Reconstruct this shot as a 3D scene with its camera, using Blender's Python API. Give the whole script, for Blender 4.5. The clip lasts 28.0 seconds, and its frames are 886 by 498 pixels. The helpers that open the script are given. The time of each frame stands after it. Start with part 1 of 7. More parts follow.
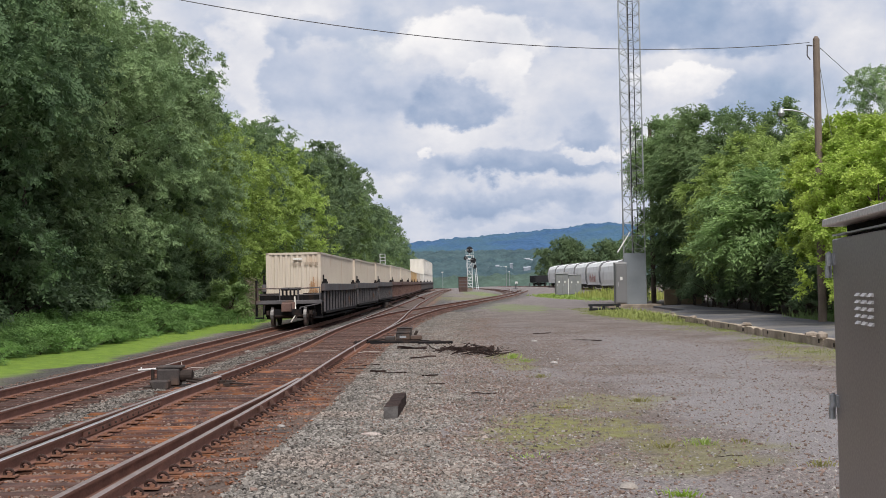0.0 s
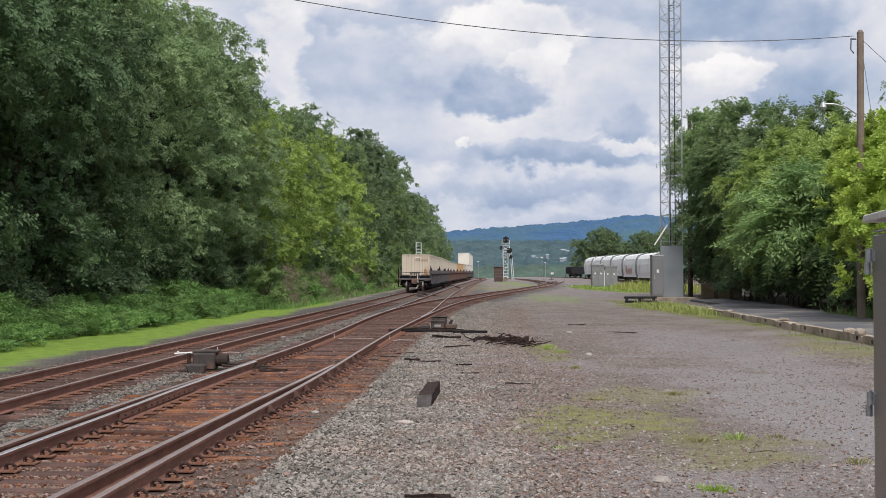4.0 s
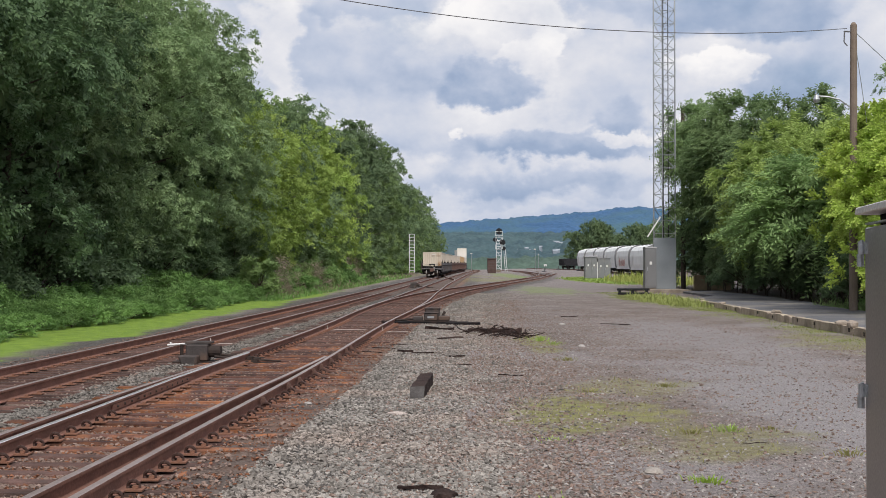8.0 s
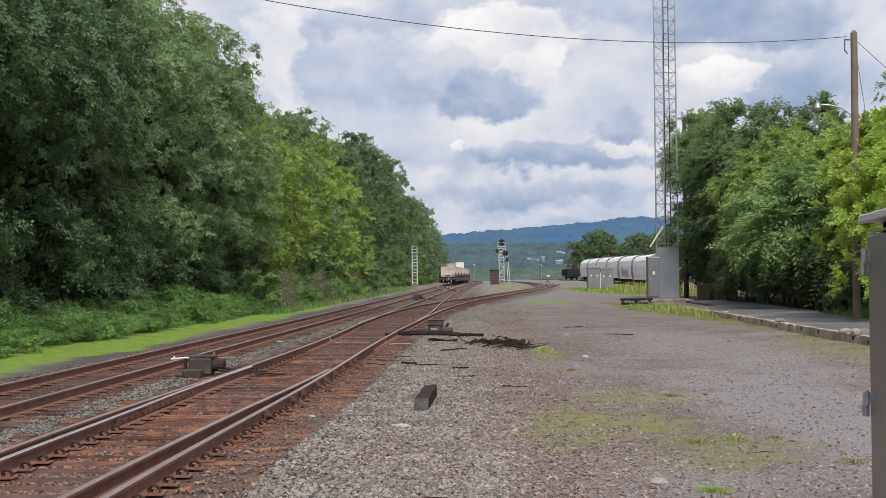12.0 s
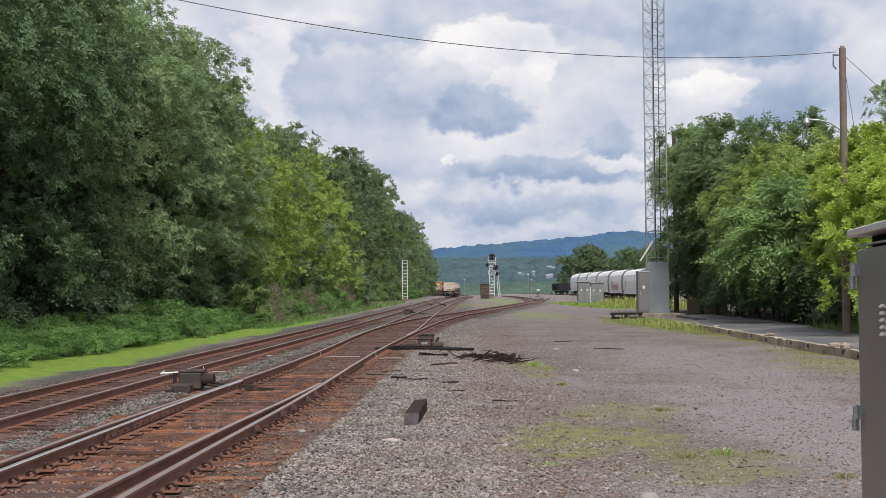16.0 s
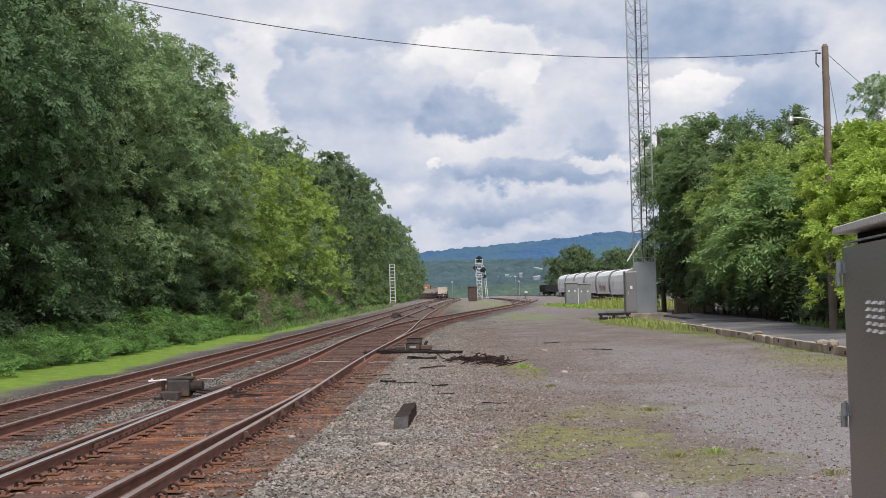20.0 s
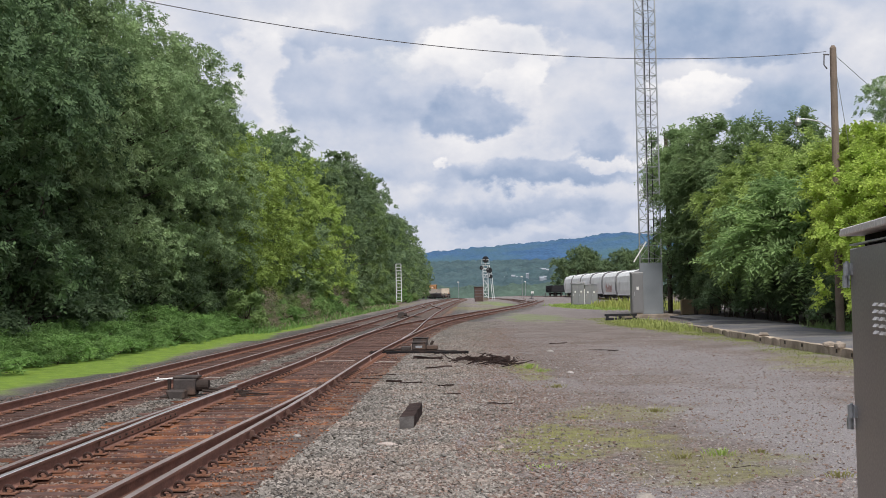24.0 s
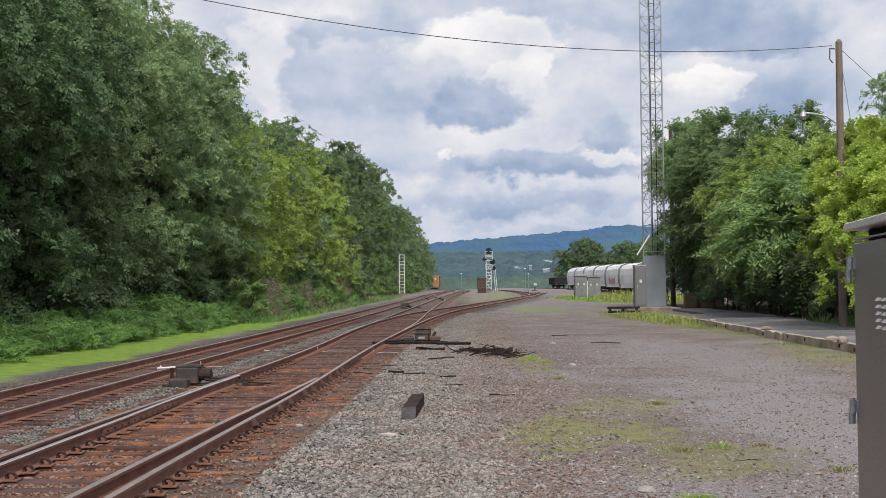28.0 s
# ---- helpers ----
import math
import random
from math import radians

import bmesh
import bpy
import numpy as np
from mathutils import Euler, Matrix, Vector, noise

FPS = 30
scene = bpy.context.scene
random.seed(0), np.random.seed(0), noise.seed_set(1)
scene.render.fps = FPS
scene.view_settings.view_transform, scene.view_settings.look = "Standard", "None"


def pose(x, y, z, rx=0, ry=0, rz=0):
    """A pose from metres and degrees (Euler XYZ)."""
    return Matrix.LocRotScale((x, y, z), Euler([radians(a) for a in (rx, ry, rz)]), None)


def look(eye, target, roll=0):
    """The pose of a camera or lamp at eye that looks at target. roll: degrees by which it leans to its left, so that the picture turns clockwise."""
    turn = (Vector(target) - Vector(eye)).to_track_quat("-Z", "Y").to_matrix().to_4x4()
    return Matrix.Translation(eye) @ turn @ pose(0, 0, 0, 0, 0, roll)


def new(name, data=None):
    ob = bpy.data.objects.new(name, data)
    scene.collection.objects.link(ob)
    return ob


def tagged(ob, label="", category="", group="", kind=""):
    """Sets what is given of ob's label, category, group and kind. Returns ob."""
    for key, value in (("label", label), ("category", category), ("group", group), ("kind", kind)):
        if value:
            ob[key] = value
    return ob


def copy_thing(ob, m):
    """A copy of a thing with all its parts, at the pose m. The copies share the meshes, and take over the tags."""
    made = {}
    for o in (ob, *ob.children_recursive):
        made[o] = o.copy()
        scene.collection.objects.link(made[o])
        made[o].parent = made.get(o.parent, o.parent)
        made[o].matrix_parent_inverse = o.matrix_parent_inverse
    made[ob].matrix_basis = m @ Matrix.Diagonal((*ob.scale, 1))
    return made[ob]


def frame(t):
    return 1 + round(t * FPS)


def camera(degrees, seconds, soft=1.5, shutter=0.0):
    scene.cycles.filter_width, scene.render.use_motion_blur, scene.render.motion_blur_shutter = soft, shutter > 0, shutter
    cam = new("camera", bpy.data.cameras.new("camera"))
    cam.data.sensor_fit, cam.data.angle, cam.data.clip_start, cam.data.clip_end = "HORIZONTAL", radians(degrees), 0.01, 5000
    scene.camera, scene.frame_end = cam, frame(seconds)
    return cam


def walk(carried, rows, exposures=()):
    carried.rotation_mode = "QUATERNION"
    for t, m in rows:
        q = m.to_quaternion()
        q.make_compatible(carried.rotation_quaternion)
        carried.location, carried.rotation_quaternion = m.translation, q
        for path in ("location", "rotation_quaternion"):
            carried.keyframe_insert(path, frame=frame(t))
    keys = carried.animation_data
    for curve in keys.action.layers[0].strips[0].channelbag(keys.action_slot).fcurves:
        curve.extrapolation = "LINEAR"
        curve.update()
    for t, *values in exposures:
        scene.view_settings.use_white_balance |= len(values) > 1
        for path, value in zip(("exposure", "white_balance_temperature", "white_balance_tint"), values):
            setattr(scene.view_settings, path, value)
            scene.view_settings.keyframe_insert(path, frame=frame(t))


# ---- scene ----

# the camera stands beside the tracks, hand-held: it only turns
cam = camera(40.0, 28.0, soft=0.75)
PATH = [
    (0, 91.709, 1.111, -1.353), (0.5, 91.625, 1.144, -1.196), (1, 91.333, 1.188, -1.32), (1.5, 91.244, -0.006, -0.107),
    (2, 91.185, -0.296, 0.161), (2.5, 90.977, -0.09, -0.039), (4.5, 91.266, 0.132, 0.392), (5, 91.162, 0.033, 0.357),
    (5.5, 91.133, -0.086, 0.533), (6, 91.073, 0.084, 0.493), (6.5, 90.737, 0.34, 0.344), (7, 90.724, 0.557, 0.168),
    (7.5, 90.833, 0.285, 0.105), (8, 90.825, -0, 0), (8.5, 90.738, -0.048, 0.07), (9, 90.744, -0.052, 0.154),
    (9.5, 90.92, 0.08, 0.266), (10, 91.019, -0.029, 0.324), (10.5, 91.134, 0.109, 0.349), (11, 91.179, 0.367, 0.282),
    (11.5, 91.245, 0.378, 0.201), (12, 91.373, 0.521, 0.136), (12.5, 91.598, 0.578, 0.179), (14.5, 91.993, 0.168, -0.154),
    (15, 92.272, 0.798, -0.293), (15.5, 92.285, 0.753, -0.384), (16, 92.041, 0.516, -0.322), (16.5, 92.046, 0.646, -0.407),
    (17, 92.077, 0.712, -0.449), (17.5, 92.128, 0.756, -0.481), (18, 92.208, 1.086, -0.567), (18.5, 92.204, 1.125, -0.655),
    (19, 92.2, 1.291, -0.771), (19.5, 92.11, 1.289, -0.88), (20, 92.179, 1.398, -0.897), (20.5, 92.241, 1.331, -0.779),
    (21, 92.278, 1.298, -0.839), (21.5, 92.264, 1.348, -0.652), (23.5, 92.258, 0.985, -0.586), (24, 92.187, 1.119, -0.605),
    (24.5, 92.193, 1.157, -0.596), (25, 92.041, 1.287, -0.672), (25.5, 91.945, 1.133, -0.702), (26, 91.785, 1.216, -0.737),
    (26.5, 91.749, 0.974, -0.772), (27, 91.678, 0.647, -0.74), (27.5, 91.768, 0.864, -0.492), (28, 91.773, 0.623, -0.466),
]
EYE = (0.0, 0.0, 1.95)
walk(cam, [(t, pose(*EYE, rx, ry, rz)) for t, rx, ry, rz in PATH])

# ---- sky and sun ----
SUN_ELEVATION, SUN_TURN = 52.0, 172.0
world = bpy.data.worlds.new("world")
scene.world = world
world.use_nodes = True


# cloud banks ahead: middle and half size (tangents of the angles sideways and up), tone of top and base, softness of the edge
CLOUDS = [
    (-0.075, 0.170, 0.085, 0.036, 0.56, 0.40, 0.7), (-0.135, 0.185, 0.026, 0.055, 0.97, 0.80, 0.5), (-0.02, 0.100, 0.060, 0.026, 0.68, 0.46, 0.6),
    (0.130, 0.150, 0.050, 0.042, 0.70, 0.52, 0.6), (0.036, 0.197, 0.068, 0.027, 1.00, 0.74, 0.3), (-0.006, 0.163, 0.040, 0.024, 0.66, 0.42, 0.4),
    (0.078, 0.172, 0.024, 0.028, 0.97, 0.62, 0.25), (0.037, 0.149, 0.050, 0.017, 0.40, 0.06, 0.45), (0.092, 0.098, 0.092, 0.015, 0.44, 0.14, 0.5),
    (-0.066, 0.215, 0.060, 0.014, 0.46, 0.36, 0.6), (0.145, 0.118, 0.034, 0.014, 0.46, 0.24, 0.5), (0.150, 0.104, 0.040, 0.006, 0.84, 0.66, 0.5),
    (0.016, 0.106, 0.012, 0.006, 0.94, 0.80, 0.5), (-0.035, 0.078, 0.034, 0.024, 0.86, 0.66, 0.5), (0.140, 0.218, 0.050, 0.016, 0.58, 0.48, 0.6),
    (0.245, 0.212, 0.105, 0.026, 0.38, 0.16, 0.5), (0.290, 0.152, 0.050, 0.020, 0.48, 0.26, 0.5), (0.226, 0.162, 0.036, 0.014, 0.96, 0.68, 0.3),
    (0.085, 0.068, 0.130, 0.013, 0.50, 0.34, 0.8), (0.060, 0.045, 0.100, 0.007, 0.80, 0.74, 0.8), (0.42, 0.12, 0.08, 0.03, 0.9, 0.6, 0.4),
]


def sky_nodes():
    nt = world.node_tree
    nt.nodes.clear()
    L = nt.links.new

    def nd(kind, **kw):
        n = nt.nodes.new(kind)
        for k, v in kw.items():
            n.inputs[k].default_value = v
        return n

    def calc(op, *args):
        n = nt.nodes.new("ShaderNodeMath")
        n.operation = op
        for i, a in enumerate(args):
            if isinstance(a, (int, float)):
                n.inputs[i].default_value = a
            else:
                L(a, n.inputs[i])
        return n.outputs[0]

    def span(v, a, b, lo, hi):
        n = nt.nodes.new("ShaderNodeMapRange")
        n.interpolation_type = "SMOOTHSTEP"
        for i, q in enumerate((a, b, lo, hi)):
            n.inputs[i + 1].default_value = q
        L(v, n.inputs[0])
        return n.outputs[0]

    def blend(f, a, b):
        return calc("ADD", a, calc("MULTIPLY", f, calc("SUBTRACT", b, a)))

    out = nd("ShaderNodeOutputWorld")
    sky = nd("ShaderNodeTexSky")
    sky.sky_type, sky.sun_disc = "NISHITA", False
    sky.sun_elevation, sky.sun_rotation = radians(SUN_ELEVATION), radians(SUN_TURN)
    clear = nd("ShaderNodeBackground", Strength=0.1)
    L(sky.outputs[0], clear.inputs[0])
    co = nd("ShaderNodeTexCoord")
    stretch = nd("ShaderNodeMapping")
    stretch.inputs["Scale"].default_value = (1.0, 1.0, 1.35)
    L(co.outputs["Generated"], stretch.inputs["Vector"])
    puffs = nd("ShaderNodeTexNoise", Scale=13.0, Detail=7.0, Roughness=0.52)
    banks = nd("ShaderNodeTexNoise", Scale=5.0, Detail=5.0, Roughness=0.5)
    warp = nd("ShaderNodeTexNoise", Scale=19.0, Detail=5.0, Roughness=0.55)
    frill = nd("ShaderNodeTexNoise", Scale=60.0, Detail=4.0, Roughness=0.55)
    for n in (puffs, banks, warp, frill):
        L(stretch.outputs[0], n.inputs["Vector"])
    way = nd("ShaderNodeSeparateXYZ")
    L(co.outputs["Generated"], way.inputs[0])
    ahead = calc("MAXIMUM", way.outputs["Y"], 0.2)
    wob = nd("ShaderNodeSeparateColor")
    L(warp.outputs["Color"], wob.inputs[0])
    fine = nd("ShaderNodeSeparateColor")
    L(frill.outputs["Color"], fine.inputs[0])
    u = calc("ADD", calc("DIVIDE", way.outputs["X"], ahead), calc("ADD", calc("MULTIPLY_ADD", wob.outputs[0], 0.10, -0.05), calc("MULTIPLY_ADD", fine.outputs[0], 0.024, -0.012)))
    w = calc("ADD", calc("DIVIDE", way.outputs["Z"], ahead), calc("ADD", calc("MULTIPLY_ADD", wob.outputs[1], 0.056, -0.028), calc("MULTIPLY_ADD", fine.outputs[1], 0.017, -0.0085)))
    tone = calc("ADD", calc("MULTIPLY_ADD", banks.outputs[0], 0.9, 0.16), calc("MULTIPLY_ADD", puffs.outputs[0], 1.0, -0.5))
    for cu, cw, ru, rw, top, base, soft in CLOUDS:
        a = calc("DIVIDE", calc("SUBTRACT", u, cu), ru)
        b = calc("DIVIDE", calc("SUBTRACT", w, cw), rw)
        r = calc("SQRT", calc("ADD", calc("MULTIPLY", a, a), calc("MULTIPLY", b, b)))
        shade = calc("ADD", span(b, -0.9, 0.9, base, top), calc("MULTIPLY_ADD", puffs.outputs[0], 0.8, -0.4))
        tone = blend(span(r, 1 - 0.8 * soft, 1.05 + 0.15 * soft, 0.92, 0.0), tone, shade)
    tone = calc("ADD", tone, span(way.outputs["Z"], 0.03, 0.13, -0.15, 0.0))
    tone = calc("ADD", tone, calc("MULTIPLY_ADD", fine.outputs[2], 0.2, -0.1))
    ramp = nd("ShaderNodeValToRGB")
    e = ramp.color_ramp.elements
    e[0].position, e[0].color = 0.0, (0.24, 0.315, 0.47, 1)
    e[1].position, e[1].color = 1.0, (0.96, 0.94, 0.94, 1)
    for p, c in ((0.25, (0.35, 0.435, 0.60, 1)), (0.5, (0.535, 0.59, 0.72, 1)), (0.75, (0.74, 0.75, 0.81, 1))):
        m = e.new(p)
        m.color = c
    L(tone, ramp.inputs[0])
    cloud = nd("ShaderNodeBackground", Strength=1.0)
    L(ramp.outputs[0], cloud.inputs[0])
    mix = nd("ShaderNodeMixShader")
    L(span(banks.outputs[0], 0.36, 0.46, 0.8, 1.0), mix.inputs[0])
    L(clear.outputs[0], mix.inputs[1])
    L(cloud.outputs[0], mix.inputs[2])
    L(mix.outputs[0], out.inputs[0])


sky_nodes()
sun = new("sun", bpy.data.lights.new("sun", "SUN"))
sun.data.energy, sun.data.angle, sun.data.color = 3.5, radians(22), (1.0, 0.955, 0.905)
sun.matrix_world = look((0, 0, 80), (-math.sin(radians(SUN_TURN)) * 40, -math.cos(radians(SUN_TURN)) * 40, 80 - 40 * math.tan(radians(SUN_ELEVATION))))
scene.view_settings.exposure = 0.0


# ---- materials ----
def material(name, base, dark=None, rough=0.8, metal=0.0, scale=8.0, fine=60.0, bump=0.3, distance=0.01, spread=0.5, stain=None, stain_scale=1.5, stain_amount=0.5, per_piece=0.0, translucent=0.0, world_space=False, grain=0.55):
    """Base colour mottled at two scales, with bump; stains of a second colour; a shade of its own for each piece."""
    mat = bpy.data.materials.new(name)
    mat.use_nodes = True
    nt = mat.node_tree
    L = nt.links.new
    b = nt.nodes["Principled BSDF"]
    b.inputs["Roughness"].default_value, b.inputs["Metallic"].default_value = rough, metal
    if rough >= 0.6:
        b.inputs["Specular IOR Level"].default_value = 0.15
    co = nt.nodes.new("ShaderNodeNewGeometry" if world_space else "ShaderNodeTexCoord")
    dark = dark or tuple(c * 0.6 for c in base)

    def noisy(sc, det=5.0):
        n = nt.nodes.new("ShaderNodeTexNoise")
        n.inputs["Scale"].default_value, n.inputs["Detail"].default_value = sc, det
        L(co.outputs["Position" if world_space else "Object"], n.inputs["Vector"])
        return n

    def mixer(kind, fac, a, c):
        m = nt.nodes.new("ShaderNodeMix")
        m.data_type, m.blend_type = "RGBA", kind
        for sock, v in ((m.inputs[0], fac), (m.inputs[6], a), (m.inputs[7], c)):
            if isinstance(v, (int, float)):
                sock.default_value = v
            elif isinstance(v, tuple):
                sock.default_value = (*v, 1)
            else:
                L(v, sock)
        return m.outputs[2]

    def ramp(src, lo, hi):
        r = nt.nodes.new("ShaderNodeMapRange")
        r.inputs[1].default_value, r.inputs[2].default_value = lo, hi
        L(src, r.inputs[0])
        return r.outputs[0]

    large, small = noisy(scale), noisy(fine, 3.0)
    col = mixer("MIX", ramp(large.outputs[0], 0.5 - spread / 2, 0.5 + spread / 2), dark, base)
    col = mixer("MULTIPLY", grain, col, mixer("MIX", ramp(small.outputs[0], 0.3, 0.7), (0.6, 0.6, 0.6), (1.25, 1.25, 1.25)))
    if stain:
        s = noisy(stain_scale, 6.0)
        lo = 0.75 - stain_amount * 0.5
        col = mixer("MIX", ramp(s.outputs[0], lo - 0.08, lo + 0.12), col, stain)
    if per_piece:
        info = nt.nodes.new("ShaderNodeObjectInfo")
        g = nt.nodes.new("ShaderNodeNewGeometry")
        w = nt.nodes.new("ShaderNodeMath")
        w.operation = "MULTIPLY_ADD"
        L(g.outputs["Random Per Island"], w.inputs[0])
        w.inputs[1].default_value = 0.6 if translucent else 1.0
        L(info.outputs["Random"], w.inputs[2])
        v = nt.nodes.new("ShaderNodeMapRange")
        v.inputs[1].default_value, v.inputs[2].default_value = (0.2, 1.4) if translucent else (0.3, 1.7)
        v.inputs[3].default_value, v.inputs[4].default_value = 1 - per_piece, 1 + per_piece
        L(w.outputs[0], v.inputs[0])
        h = nt.nodes.new("ShaderNodeHueSaturation")
        L(v.outputs[0], h.inputs["Value"])
        L(col, h.inputs["Color"])
        col = h.outputs[0]
    L(col, b.inputs["Base Color"])
    bp = nt.nodes.new("ShaderNodeBump")
    bp.inputs["Strength"].default_value, bp.inputs["Distance"].default_value = bump, distance
    L(small.outputs[0], bp.inputs["Height"])
    L(bp.outputs[0], b.inputs["Normal"])
    if translucent:
        b.inputs["Specular IOR Level"].default_value = 0.38
        tr = nt.nodes.new("ShaderNodeBsdfTranslucent")
        mx = nt.nodes.new("ShaderNodeMixShader")
        mx.inputs[0].default_value = translucent
        L(col, tr.inputs[0])
        L(b.outputs[0], mx.inputs[1])
        L(tr.outputs[0], mx.inputs[2])
        L(mx.outputs[0], nt.nodes["Material Output"].inputs[0])
    return mat


def leaf_material(name, light, dark, translucent=0.36):
    m = material(name, light, dark, rough=0.66, scale=0.35, fine=9.0, bump=0.05, spread=0.4, per_piece=0.24, translucent=translucent)
    return m


RUST_RAIL = material("rusty_rail_steel", (0.275, 0.14, 0.104), (0.17, 0.088, 0.067), 0.78, 0.1, 3, 40, 0.3)
RAIL_HEAD = material("worn_rail_head", (0.80, 0.76, 0.76), (0.66, 0.61, 0.60), 0.3, 0.7, 2, 30, 0.1)
DULL_HEAD = material("dull_rail_head", (0.38, 0.305, 0.28), (0.27, 0.21, 0.19), 0.45, 0.45, 2, 30, 0.1)
TIE = material("weathered_tie_wood", (0.15, 0.074, 0.057), (0.05, 0.034, 0.032), 0.9, 0, 3.5, 45, 0.7, 0.014, per_piece=0.55, stain=(0.25, 0.105, 0.05), stain_scale=2.6, stain_amount=0.42, world_space=True)
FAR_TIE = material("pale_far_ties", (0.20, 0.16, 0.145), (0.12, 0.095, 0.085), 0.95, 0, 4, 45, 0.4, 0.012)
TIE_GREY = material("grey_tie_wood", (0.145, 0.083, 0.069), (0.058, 0.041, 0.036), 0.9, 0, 4, 45, 0.6, 0.012, per_piece=0.45, world_space=True)
IRON = material("dark_rusty_iron", (0.07, 0.05, 0.042), (0.035, 0.028, 0.025), 0.7, 0.3, 8, 60, 0.4)
STONE = material("ballast_stone", (0.25, 0.23, 0.207), (0.12, 0.108, 0.096), 0.9, 0, 1.2, 50, 0.4, per_piece=0.8, stain=(0.215, 0.18, 0.155), stain_scale=0.5, stain_amount=0.4)
BARK = material("bark", (0.13, 0.10, 0.08), (0.06, 0.05, 0.04), 0.95, 0, 4, 25, 0.8, 0.03)
LEAF_DARK = leaf_material("dark_green_leaves", (0.195, 0.27, 0.125), (0.115, 0.18, 0.09))
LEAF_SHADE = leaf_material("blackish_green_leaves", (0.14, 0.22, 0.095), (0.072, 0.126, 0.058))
LEAF_BANK = leaf_material("bramble_leaves", (0.235, 0.39, 0.115), (0.15, 0.27, 0.08))
LEAF_MID = leaf_material("green_leaves", (0.25, 0.35, 0.12), (0.155, 0.24, 0.085))
LEAF_DEEP = leaf_material("deep_green_leaves", (0.295, 0.40, 0.18), (0.185, 0.27, 0.13))
LEAF_LIME = leaf_material("light_green_leaves", (0.37, 0.48, 0.11), (0.25, 0.36, 0.085))
LEAF_RIGHT_WARM = leaf_material("warm_green_leaves", (0.41, 0.52, 0.15), (0.28, 0.39, 0.11))
LEAF_BRIGHT = leaf_material("yellow_green_leaves", (0.45, 0.56, 0.11), (0.32, 0.44, 0.085))
LEAF_RIGHT = leaf_material("fresh_green_leaves", (0.28, 0.385, 0.165), (0.175, 0.27, 0.115))
LEAF_FROND = leaf_material("cool_green_fronds", (0.31, 0.44, 0.165), (0.20, 0.31, 0.12))
KERB_GRASS = leaf_material("olive_grass_blades", (0.36, 0.40, 0.13), (0.25, 0.29, 0.09))
GRASS = leaf_material("grass_blades", (0.34, 0.50, 0.07), (0.26, 0.40, 0.05))
DRY_GRASS = leaf_material("dry_grass_blades", (0.32, 0.30, 0.11), (0.24, 0.23, 0.08))


# ---- the lie of the land ----
def smooth(a, b, v):
    v = np.clip((np.asarray(v, float) - a) / (b - a), 0, 1)
    return v * v * (3 - 2 * v)


def rise(y):
    """The line climbs a little, shaped to fit the camera's view, and then falls away into the valley past the yard."""
    return 0.35 * smooth(45, 150, y) + 0.32 * smooth(150, 300, y) - 6 * smooth(500, 800, y)


def bend(*pts):
    """A lightly smoothed curve x(y) through given places."""
    p = np.array(pts, float)
    y = np.arange(p[0, 0], p[-1, 0] + 0.01, 0.5)
    x = np.interp(y, p[:, 0], p[:, 1])
    for k in range(3):
        x = np.convolve(np.concatenate([2 * x[0] - x[6:0:-1], x, 2 * x[-1] - x[-2:-8:-1]]), np.ones(13) / 13, "valid")
    return lambda v: np.interp(v, y, x)


class Line:
    """A smooth curve x(y) through given places, with its length."""

    def __init__(self, pts):
        p = np.array(pts, float)
        self.y = np.arange(p[0, 0], p[-1, 0] + 0.01, 1.0)
        x = np.interp(self.y, p[:, 0], p[:, 1])
        for k in range(3):
            n = 15
            pad = np.concatenate([2 * x[0] - x[n:0:-1], x, 2 * x[-1] - x[-2:-n - 2:-1]])
            x = np.convolve(pad, np.ones(2 * n + 1) / (2 * n + 1), "valid")
        self.xs = x
        self.s = np.concatenate([[0], np.cumsum(np.hypot(np.diff(self.xs), np.diff(self.y)))]) + self.y[0]

    def x(self, y):
        return np.interp(y, self.y, self.xs)

    def at(self, s):
        """Place on the curve after the length s (equal to y at the start)."""
        y = float(np.interp(s, self.s, self.y))
        return float(np.interp(y, self.y, self.xs)), y


MAIN = Line([(-25, -8.3), (0, -7.55), (21, -6.94), (30, -6.68), (51, -6.0), (85, -4.45), (120, -2.9), (150, -1.85), (190, -1.2), (230, 0.4), (295, 3.6), (340, 5.2), (370, 6.1), (400, 5.3), (425, 2.9), (445, -1.4), (465, -8), (490, -19), (520, -36)])
SIDING = Line([(-25, -5.4), (0, -4.36), (10, -3.95), (30, -3.13), (54, -2.4), (77, -1.42), (95, -0.45), (120, 0.9), (150, 2.0), (190, 2.8), (230, 4.4), (295, 7.7), (340, 9.6), (380, 10.2), (430, 9.5), (470, 8)])
YARD = Line([(30, -3.13), (46, -2.7), (60, -1.75), (75, -0.4), (90, 1.5), (105, 3.9), (120, 6.6), (150, 11.5), (190, 15.5), (230, 17.3), (300, 18.5), (420, 19), (470, 18)])


